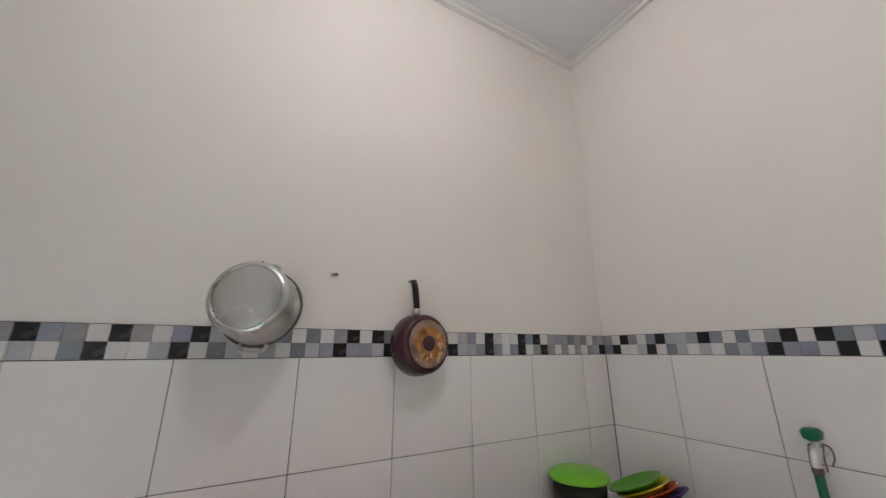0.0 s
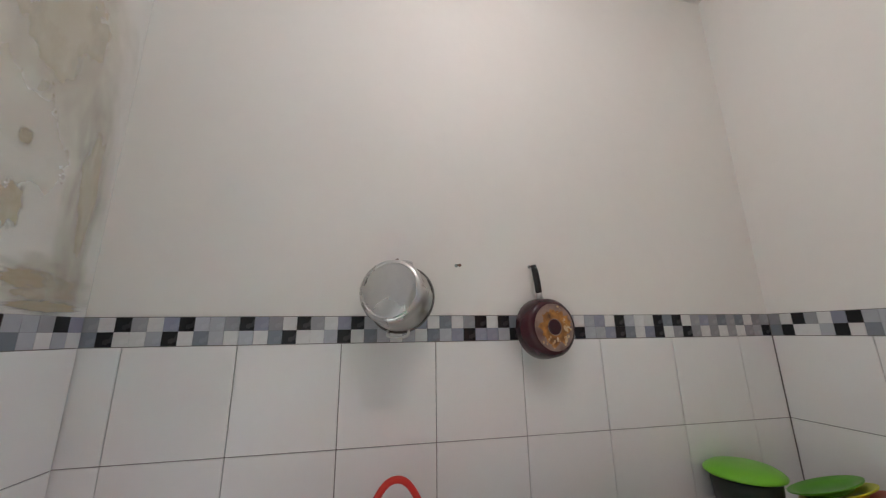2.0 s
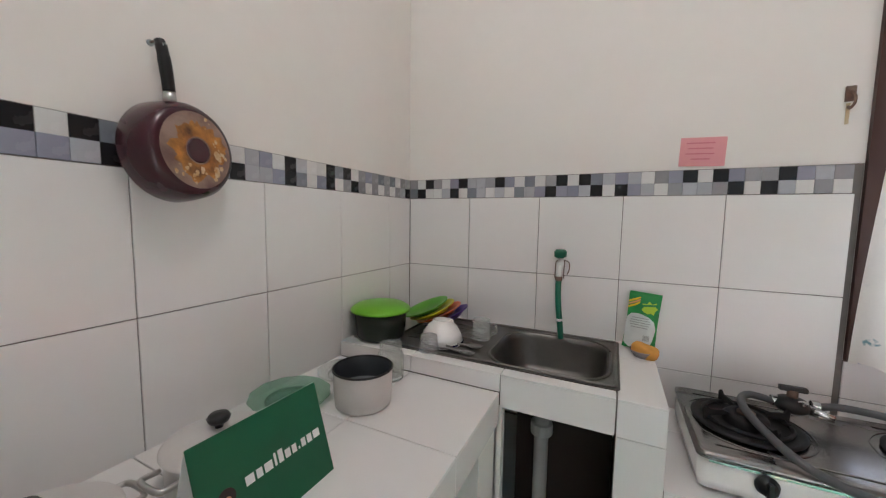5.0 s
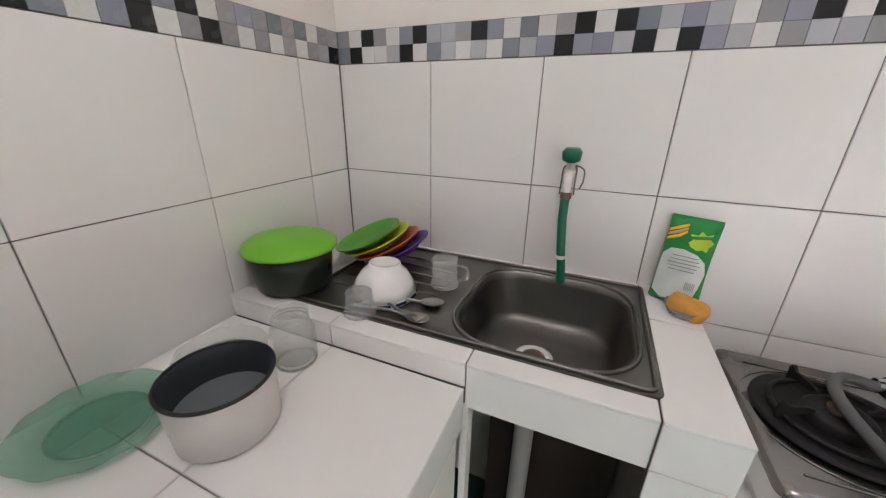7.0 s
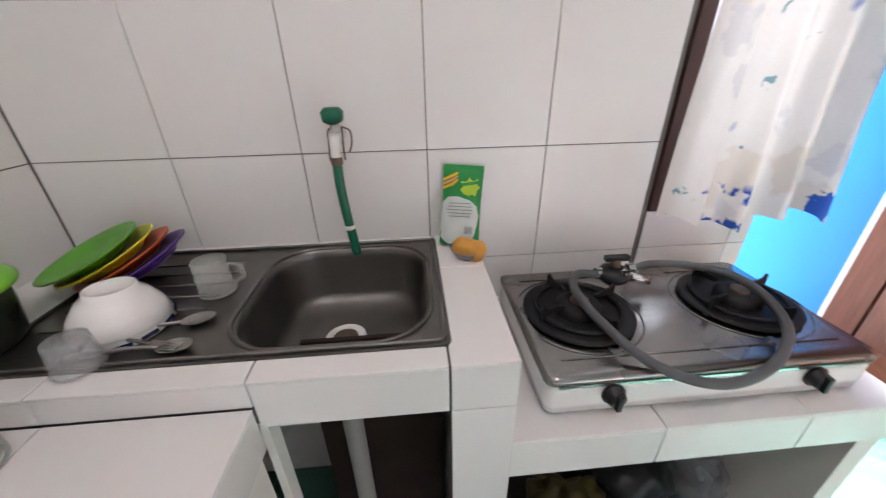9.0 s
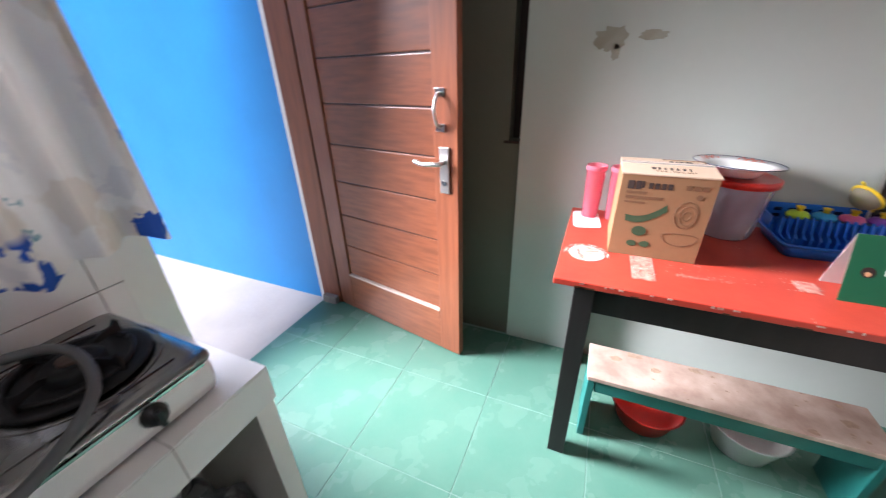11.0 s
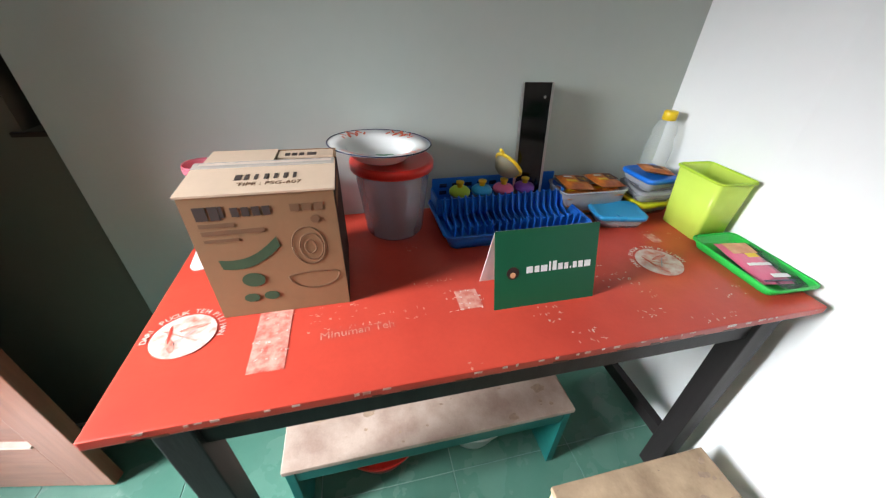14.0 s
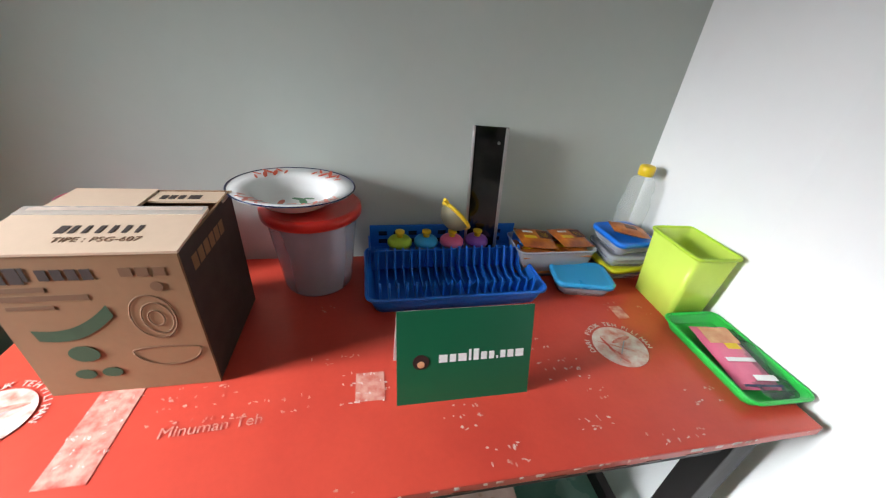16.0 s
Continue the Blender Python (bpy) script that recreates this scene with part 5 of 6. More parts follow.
def table():
    o = Vector((2.665, -1.755, 0))
    t = thing("kitchen_table", o, "worn red wooden table with black legs", "table")
    wpart("tabletop", (TX0, TY0, TZ - 0.020, TX1, TY1, TZ), RED_PAINT, t, o, 0.003, "worn red painted top with old stickers")
    x0, x1, y0, y1 = TX0 + 0.03, TX1 - 0.03, TY0 + 0.05, TY1 - 0.06
    wpart("front_apron", (x0 + 0.012, y0 + 0.06, TZ - 0.125, x0 + 0.037, y1 - 0.06, TZ - 0.0205), BLACK_WOOD, t, o, 0.002)
    wpart("back_apron", (x1 - 0.037, y0 + 0.06, TZ - 0.125, x1 - 0.012, y1 - 0.06, TZ - 0.0205), BLACK_WOOD, t, o, 0.002)
    wpart("side_apron", (x0 + 0.06, y1 - 0.037, TZ - 0.125, x1 - 0.06, y1 - 0.012, TZ - 0.0205), BLACK_WOOD, t, o, 0.002)
    wpart("side_apron", (x0 + 0.06, y0 + 0.012, TZ - 0.125, x1 - 0.06, y0 + 0.037, TZ - 0.0205), BLACK_WOOD, t, o, 0.002)
    for x in (x0, x1 - 0.06):
        for y in (y0, y1 - 0.06):
            wpart("leg", (x, y, 0, x + 0.0598, y + 0.0598, TZ - 0.0205), BLACK_WOOD, t, o, 0.003)
    wpart("stretcher", (x0 + 0.06, y0 + 0.02, 0.13, x1 - 0.06, y0 + 0.05, 0.18), BLACK_WOOD, t, o, 0.002)
    top = [c for c in t.children if c.name.startswith("tabletop")][0]
    z = TZ + 0.0012 - o.z
    # old stickers and scraps of lettering worn into the paint
    for cx, cy, r in ((2.541, -1.128, 0.055), (2.575, -2.215, 0.058)):
        part("round_sticker", lathe([(0, 0), (r, 0), (r, 0.0006), (0, 0.0006)], 40), STICKER, top, "round worn white sticker", Matrix.Translation((cx - o.x, cy - o.y, z)))
        for k, (dx, dy, ln_, wd, a, mat) in enumerate(((0.0, 0.15, 1.5, 0.030, 62, STICKER_FADED), (-0.05, -0.1, 1.5, 0.026, 140, PRINT_GREY), (0.30, -0.25, 1.0, 0.10, 105, STICKER_FADED), (-0.40, 0.30, 0.9, 0.11, 25, STICKER_FADED), (0.1, 0.45, 0.9, 0.05, 10, RED_PAINT))):
            bm = bmesh.new()
            bm.faces.new([bm.verts.new((r * ln_ * 0.5 * math.cos(i * 0.7) * (1 + 0.4 * noise.noise((i, k, cy))), r * wd * math.sin(i * 0.7) * (1 + 0.6 * noise.noise((i, k, 4.0))), 0)) for i in range(9)])
            part("worn_mark", bm, mat, top, "", Matrix.Translation((cx - o.x + dx * r, cy - o.y + dy * r, z + 0.0008 + 0.0001 * k)) @ Matrix.Rotation(radians(a), 4, "Z"))
        line = "DARI PUCUK TEH PILIHAN"
        for k, letter in enumerate(line):
            if letter != " ":
                a = 95 - k * 190 / (len(line) - 1)
                q = Matrix.Translation((cx - o.x, cy - o.y, z)) @ Matrix.Rotation(radians(a), 4, "Z") @ Matrix.Translation((r + 0.005, 0.005, 0)) @ Matrix.Rotation(radians(-90), 4, "Z")
                part("letter", words(letter, 0.016), STICKER, top, "", q)
    rng = random.Random(4)
    for cx, cy, w, d, n in ((2.505, -1.290, 0.13, 0.055, 14), (2.515, -1.46, 0.05, 0.20, 16), (2.534, -1.68, 0.08, 0.07, 14), (2.456, -1.835, 0.06, 0.06, 8), (2.385, -1.893, 0.05, 0.05, 7), (2.47, -2.09, 0.03, 0.05, 4), (2.375, -2.19, 0.03, 0.09, 7), (2.364, -1.643, 0.015, 0.03, 2), (2.53, -2.06, 0.07, 0.08, 12), (2.44, -2.31, 0.05, 0.06, 7), (2.70, -2.28, 0.05, 0.04, 4), (2.68, -2.36, 0.05, 0.03, 4), (2.60, -1.62, 0.03, 0.08, 5), (2.75, -1.60, 0.03, 0.05, 3), (2.555, -1.40, 0.035, 0.16, 8), (2.415, -2.06, 0.03, 0.06, 6), (2.60, -2.02, 0.05, 0.06, 8)):
        bm = bmesh.new()
        for k in range(n * 2):
            row = rng.randrange(max(2, round(w / 0.022)))
            px = cx - o.x - w / 2 + (row + 0.5) * w / max(2, round(w / 0.022)) + rng.uniform(-0.004, 0.004)
            py = cy - o.y + rng.uniform(-d, d) / 2 * 1.25
            ln_, wd, tilt = rng.uniform(0.003, 0.010), rng.uniform(0.0010, 0.0028), rng.choice((0.0, 0.3, 1.2, 1.57, 2.0)) + rng.uniform(-0.2, 0.2)
            m = 7
            ring = [(ln_ * 0.5 * rng.uniform(0.6, 1.1) * math.cos(6.283 * i / m), wd * rng.uniform(0.4, 1.2) * math.sin(6.283 * i / m)) for i in range(m)]
            bm.faces.new([bm.verts.new((px + a * math.cos(tilt) - b * math.sin(tilt), py + a * math.sin(tilt) + b * math.cos(tilt), z + k * 0.000006)) for a, b in ring])
        part("sticker_scrap", bm, STICKER_FADED if d > 0.15 or n < 6 else STICKER, top, "worn scraps of white lettering")["kind"] = "stuff"
    for cx, cy, sx, sy in ((2.500, -1.288, 0.150, 0.062), (2.535, -1.685, 0.06, 0.05), (2.68, -2.285, 0.045, 0.03)):
        part("faded_patch", boxm(cx - o.x - sx / 2, cy - o.y - sy / 2, z - 0.0008, cx - o.x + sx / 2, cy - o.y + sy / 2, z - 0.0003), STICKER_FADED, top, "faded rectangular sticker")
    part("faded_words", words("Minuman Teh", 0.026, 0.0001), STICKER_FADED, top, "faded white lettering", Matrix.Translation((2.478 - o.x, -1.375 - o.y, z)) @ Matrix.Rotation(radians(-87), 4, "Z"))
    # chipped edge
    bm = bmesh.new()
    for k in range(34):
        y = rng.uniform(TY0 + 0.02, TY1 - 0.02) - o.y
        box(bm, TX0 - o.x - 0.0010, y, TZ - rng.uniform(0.004, 0.008), TX0 - o.x - 0.0002, y + rng.uniform(0.003, 0.016), TZ - rng.uniform(0.0005, 0.003))
    part("chipped_edge", bm, STICKER, top, "pale chips along the edge")["kind"] = "stuff"
    bm = bmesh.new()
    for k in range(16):
        y = rng.uniform(TY0 + 0.02, TY1 - 0.02) - o.y
        box(bm, TX0 - o.x - 0.0010, y, TZ - 0.0195, TX0 - o.x - 0.0002, y + rng.uniform(0.008, 0.045), TZ - rng.uniform(0.013, 0.017))
    part("worn_edge", bm, BROWN_PACK, top, "dark bare wood along the edge")["kind"] = "stuff"


table()


def blotches(seed, x0, y0, x1, y1, z, count, size):
    """Small dark marks with ragged outlines on a flat top."""
    rnd = random.Random(seed)
    bm = bmesh.new()
    for k in range(count):
        cx, cy, r = rnd.uniform(x0, x1), rnd.uniform(y0, y1), size * rnd.uniform(0.25, 1.0) ** 2
        vs = []
        for i in range(22):
            a = 2 * math.pi * i / 22
            q = r * (1 + 0.5 * noise.noise((math.cos(a) * 1.2 + k * 3.1, math.sin(a) * 1.2, seed)) + 0.2 * noise.noise((math.cos(a) * 3 + k * 1.7, math.sin(a) * 3, seed)))
            vs.append(bm.verts.new((min(max(cx + q * math.cos(a), x0), x1), min(max(cy + 1.4 * q * math.sin(a), y0), y1), z + 0.00004 * k)))
        bm.faces.new(vs)
    return bm


def low_bench():
    o = Vector((2.58, -1.625, 0))
    b = thing("low_bench", o, "low bench with scuffed brown top and teal frame", "bench")
    x0, x1, y0, y1, z = 2.488, 2.68, -2.05, -1.205, 0.325
    wpart("seat_board", (x0, y0, z - 0.018, x1, y1, z), BENCH_TOP, b, o, 0.003, "scuffed brown seat board")
    part("water_mark", blotches(4, x0 + 0.006 - o.x, y0 + 0.01 - o.y, x1 - 0.006 - o.x, y1 - 0.01 - o.y, z + 0.0008, 26, 0.016), MARK_BROWN, b, "dark worn marks")["kind"] = "stuff"
    wpart("front_rail", (x0 + 0.008, y0 + 0.03, z - 0.075, x0 + 0.03, y1 - 0.03, z - 0.0185), TEAL, b, o, 0.002)
    wpart("back_rail", (x1 - 0.03, y0 + 0.03, z - 0.075, x1 - 0.008, y1 - 0.03, z - 0.0185), TEAL, b, o, 0.002)
    for y in (y0 + 0.005, y1 - 0.028):
        wpart("end_board", (x0 + 0.006, y, 0, x1 - 0.006, y + 0.0235, z - 0.0185), TEAL, b, o, 0.002)


low_bench()


def stool():
    o = Vector((2.05, -2.16, 0))
    s = thing("wooden_step", o, "low raw wooden stool with a stained top", "stool")
    x0, x1, y0, y1, z = 1.72, 2.335, -2.405, -1.905, 0.25
    wpart("top_board", (x0, y0, z - 0.022, x1, y1, z), RAW_WOOD, s, o, 0.003, "stained raw plywood top")
    part("water_mark", blotches(9, x0 + 0.01 - o.x, y0 + 0.01 - o.y, x1 - 0.01 - o.x, y1 - 0.01 - o.y, z + 0.0008, 44, 0.017), MARK_BROWN, s, "dark water marks")["kind"] = "stuff"
    wpart("rail", (x0 + 0.02, y1 - 0.03, z - 0.075, x1 - 0.055, y1 - 0.004, z - 0.0225), RAW_LIGHT, s, o, 0.002)
    wpart("rail", (x0 + 0.02, y0 + 0.004, z - 0.075, x1 - 0.055, y0 + 0.03, z - 0.0225), RAW_LIGHT, s, o, 0.002)
    for x in (x0 + 0.004, x1 - 0.052):
        for y in (y0 + 0.004, y1 - 0.058):
            wpart("leg", (x, y, 0, x + 0.048, y + 0.054, z - 0.0225), RAW_LIGHT, s, o, 0.003)


stool()
floor_cup = single("bottle_cap", lathe([(0, 0.0), (0.011, 0), (0.012, 0.006), (0.009, 0.008), (0, 0.008)], 16), WHITE_PRINT, (2.40, -1.795, 0.0), "small white bottle cap on the floor", "cap")
red_pail = single("red_basin", lathe([(0, 0.0), (0.10, 0.0), (0.135, 0.10), (0.140, 0.10), (0.138, 0.106), (0.130, 0.10), (0.095, 0.006), (0, 0.006)], 40), RED_PLASTIC, (2.68, -1.46, 0.0), "red plastic basin under the bench", "basin")
grey_pail = single("enamel_basin", lathe([(0, 0.0), (0.09, 0.0), (0.125, 0.12), (0.131, 0.12), (0.129, 0.126), (0.120, 0.12), (0.086, 0.006), (0, 0.006)], 40), ALU_SATIN, (2.68, -1.80, 0.0), "dull metal basin under the bench", "basin")


# ---- on the table ----
def flat(bm, x):
    for v in bm.verts:
        v.co.x = x + (v.co.x - x) * 0.2
    return bm


def carton():
    o = Vector((2.575, -1.190, TZ))
    m = Matrix.Translation(o)
    c = thing("carton_box", m, "brown appliance carton with a torn open flap", "box")
    w, d, h = 0.243, 0.225, 0.262       # along -y, along x, up
    t = 0.004
    part("front_panel", boxm(0, -w, 0.001, t, 0, h), CARTON, c)
    part("back_panel", boxm(d - t, -w, 0.001, d, 0, h), CARTON, c)
    part("side_panel", boxm(t + 0.0005, -w + 0.0005, 0.001, d - t - 0.0005, -w + t, h), CARTON, c)
    part("side_panel", boxm(t + 0.0005, -t, 0.001, d - t - 0.0005, -0.0005, h), CARTON, c)
    part("bottom_panel", boxm(t + 0.001, -w + t + 0.001, 0.0012, d - t - 0.001, -t - 0.001, 0.005), CARTON, c)
    part("inner_flap", boxm(0.135, -w + 0.005, h - 0.045, d - 0.006, -0.12, h - 0.041), CARTON, c)
    fr = part("front_flap", boxm(-0.002, -w - 0.003, 0, 0.118, 0.003, t), CARTON_LIGHT, c, "pale torn top flap", Matrix.Translation((0, 0, h)) @ Matrix.Rotation(radians(-4), 4, "Y"))
    part("rear_flap", boxm(0.112, -0.125, h - 0.004, d + 0.003, 0.003, h + 0.001), CARTON_LIGHT, c, "pale top flap")
    part("rear_flap", boxm(0.178, -w - 0.002, h - 0.005, d + 0.003, -0.128, h - 0.001), CARTON_LIGHT, c)
    for i, wd in enumerate((0.02, 0.012, 0.010, 0.012, 0.011, 0.012, 0.010)):
        y = -0.078 - i * 0.016
        part("flap_block", boxm(0.046, y - wd * 0.55, t, 0.066, y, t + 0.0008), CARTON_INK_SHADE, fr, "dark printed block")
    part("flap_text", words("TIPE : PSG-607", 0.017), CARTON_BROWN, fr, "printed type line", Matrix.Translation((0.024, -0.085, t + 0.0004)) @ Matrix.Rotation(radians(-90), 4, "Z"))
    part("tape_strip", boxm(0.098, -w - 0.001, t, 0.124, 0.004, t + 0.0008), TAPE, fr, "torn strip of clear tape")
    bm = bmesh.new()
    edge = [(0.118 + 0.007 * noise.noise((i * 0.9, 0.2, 3)) + 0.004 * (i % 2), -w + 0.004 + (w - 0.01) * i / 22) for i in range(23)]
    for (xa, ya), (xb, yb) in zip(edge[:-1], edge[1:]):
        bm.faces.new([bm.verts.new(q) for q in ((0.110, ya, t + 0.0011), (0.110, yb, t + 0.0011), (xb, yb, t + 0.0013), (xa, ya, t + 0.0013))])
    part("torn_edge", bm, PALE_EDGE, fr, "pale torn paper edge")
    part("upside_down_block", boxm(0.186, -0.205, h - 0.001, 0.203, -0.186, h - 0.0003), CARTON_INK_SHADE, c, "dark printed block")
    for i in range(3):
        part("upside_down_block", boxm(0.186, -0.180 + i * 0.014, h - 0.001, 0.202, -0.170 + i * 0.014, h - 0.0003), CARTON_INK_SHADE, c, "dark printed block")
    # printed front
    x = -0.0010
    for i, wd in enumerate((0.022, 0.018, 0.006, 0.014, 0.014, 0.014, 0.014)):
        y = -0.018 - i * 0.0165 - (0.006 if i else 0)
        part("name_block", boxm(x, y - wd * 0.85, h - 0.043 + (0.004 if i > 1 else 0), x + 0.0006, y, h - 0.018 - (0.004 if i > 2 else 0)), CARTON_INK_SHADE, c, "dark printed name block")
    for k, (wd, hh, z) in enumerate(((0.055, 0.008, 0.205), (0.10, 0.009, 0.190), (0.055, 0.006, 0.176))):
        part("text_bar", boxm(x, -0.018 - wd, z, x + 0.0006, -0.018, z + hh), CARTON_BROWN, c)
    for k in range(3):
        part("icon", boxm(x, -0.182 - k * 0.020, 0.226, x + 0.0006, -0.167 - k * 0.020, 0.240), CARTON_BROWN, c)
    part("icon", lathe([(0, 0), (0.008, 0), (0.008, 0.0006), (0, 0.0006)], 16), CARTON_BROWN, c, "", Matrix.Translation((x, -0.205, 0.208)) @ Matrix.Rotation(radians(-90), 4, "Y"))
    bm = bmesh.new()
    n = 14
    up, dn = [], []
    for i in range(n + 1):
        a = i / n
        y, z = -0.028 - 0.105 * a, 0.128 + 0.040 * a * a - 0.008 * math.sin(a * 3.14)
        up.append(bm.verts.new((x, y, z + 0.011))), dn.append(bm.verts.new((x, y - 0.003, z - 0.010)))
    for i in range(n):
        bm.faces.new((up[i], up[i + 1], dn[i + 1], dn[i]))
    part("green_ribbon", bm, CARTON_GREEN, c, "green printed ribbon")
    for (y, z, ry, rz) in ((-0.075, 0.088, 0.020, 0.016), (-0.062, 0.045, 0.014, 0.010), (-0.098, 0.046, 0.014, 0.010)):
        bm = lathe([(0, 0), (1, 0), (1, 0.0006), (0, 0.0006)], 24)
        part("green_emblem", bm, CARTON_GREEN, c, "", Matrix.Translation((x, y, z)) @ Matrix.Rotation(radians(-90), 4, "Y") @ Matrix.Diagonal((rz, ry, 1, 1)))
    for k, (y, z, r) in enumerate(((-0.185, 0.152, 0.034), (-0.190, 0.150, 0.024), (-0.188, 0.150, 0.012))):
        pts = [(x, y + r * 0.85 * math.cos(a * math.pi / 16), z + r * 1.2 * math.sin(a * math.pi / 16)) for a in range(33)]
        part("printed_ring", flat(tube(pts, 0.0014, 6), x), CARTON_BROWN, c)
    pts = [(x, -0.185 + 0.047 * math.cos(a * math.pi / 16), 0.085 - 0.032 * math.sin(a * math.pi / 16) * (0.25 if a > 16 else 1)) for a in range(33)]
    part("printed_ring", flat(tube(pts, 0.0016, 6), x), CARTON_BROWN, c)
    # printed side, its shade painted on as a near-black sheet
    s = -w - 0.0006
    part("side_shade_print", boxm(t + 0.001, s, 0.004, d - 0.002, s + 0.0005, h - 0.002), CARTON_INK_SHADE, c, "printed side with its shade painted black")
    for i in range(6):
        part("side_block", boxm(0.030 + i * 0.022, s - 0.0007, h - 0.050, 0.047 + i * 0.022, s - 0.0002, h - 0.026), CARTON, c)


carton()


def cup(loc, label):
    p = thing("plastic_beaker", loc, label, "cup", "red plastic beakers")
    part("wall", lathe([(0, 0.002), (0.030, 0.002), (0.036, 0.205), (0.038, 0.205), (0.037, 0.209), (0.034, 0.205), (0.028, 0.006), (0, 0.006)], 36), CORAL_CLEAR, p)
    part("rim_band", lathe([(0.0372, 0.190), (0.0392, 0.192), (0.0392, 0.202), (0.0376, 0.204)], 36), CORAL_CLEAR, p)


cup((2.890, -1.118, TZ + 0.001), "coral red translucent plastic beaker against the wall")
cup((2.885, -1.205, TZ + 0.001), "coral red translucent plastic beaker behind the carton")
single("paper_sheet", slab([(x * (1 + 0.06 * math.sin(y * 60)), y) for x, y in rounded(0.17, 0.10, 0.02)], 0, 0.0015), WHITE_PRINT, Matrix.Translation((2.845, -1.11, TZ + 0.0006)) @ Matrix.Rotation(radians(6), 4, "Z"), "torn white paper sheet on the table", "paper")


def bucket():
    b = thing("clear_bucket", (2.868, -1.565, TZ), "clear plastic bucket with a red lid", "bucket")
    part("wall", lathe([(0, 0.002), (0.072, 0.002), (0.078, 0.01), (0.098, 0.195), (0.101, 0.198), (0.096, 0.198), (0.074, 0.008), (0, 0.006)], 48), PLASTIC_CLEAR, b)
    part("lid", lathe([(0.102, 0.186), (0.107, 0.188), (0.107, 0.205), (0.100, 0.209), (0.092, 0.206), (0, 0.206)], 48), RED_PLASTIC, b, "red plastic lid")
    for k in range(3):
        part("inner_cup", lathe([(0, 0.008 + k * 0.04), (0.030, 0.008 + k * 0.04), (0.040, 0.075 + k * 0.04), (0.037, 0.075 + k * 0.04)], 28, (0.012 * (k - 1), 0.01 * (1 - k), 0)), PLASTIC_CLEAR, b, "cloudy cups stacked inside")
    h = Matrix.Translation((2.852, -1.535, TZ + 0.212)) @ Euler((radians(2), radians(2), 0)).to_matrix().to_4x4()
    e = thing("enamel_bowl", h @ Matrix.Diagonal((0.98, 0.98, 0.74, 1)), "white enamel bowl with red flowers and navy rim", "bowl")
    part("shell", lathe([(0, 0.004), (0.052, 0.004), (0.066, 0.014), (0.084, 0.042), (0.092, 0.048), (0.126, 0.058), (0.127, 0.055), (0.094, 0.044), (0.086, 0.038), (0.068, 0.010), (0.054, 0.0), (0, 0.0)], 64), WHITE_ENAMEL, e)
    part("rim", tube([(0.1265 * math.cos(a * math.pi / 32), 0.1265 * math.sin(a * math.pi / 32), 0.0575) for a in range(65)], 0.002, 6), NAVY_RIM, e, "navy blue rim")
    rng = random.Random(2)
    for a0 in (38, -36, 142, 218):
        for k in range(7):
            a = radians(a0 + (k - 3) * 6.5)
            r = 0.108 + (0.006 if k % 2 else -0.004)
            sz = 0.009 if k in (2, 3, 4) else 0.006
            zz = 0.0490 + (r - 0.092) * 0.294 + 0.0009
            bm = lathe([(0, 0), (sz, 0.0)], 12)
            part("rim_flower", bm, RED_PRINT, e, "", Matrix.Translation((r * math.cos(a), r * math.sin(a), zz)) @ Matrix.Rotation(a, 4, "Z") @ Matrix.Rotation(radians(-16), 4, "Y") @ Matrix.Rotation(radians(35 if k % 2 else -30), 4, "Z") @ Matrix.Diagonal((1.6, 0.5, 1, 1)))
    for x, y, r, mat in ((-0.018, 0.012, 0.017, RED_PRINT), (-0.002, 0.028, 0.013, RED_PRINT), (-0.030, 0.026, 0.010, RED_PRINT), (0.006, -0.016, 0.016, LEAF_PRINT), (0.022, -0.004, 0.013, LEAF_PRINT), (-0.014, -0.026, 0.012, LEAF_PRINT), (0.026, -0.026, 0.010, LEAF_PRINT)):
        part("centre_flower", lathe([(0, 0), (r, 0)], 14), mat, e, "", Matrix.Translation((x, y, 0.0048 + 0.0001 * (x + 0.1))) @ Matrix.Rotation(x * 60, 4, "Z") @ Matrix.Diagonal((1.2, 0.5, 1, 1)))


bucket()


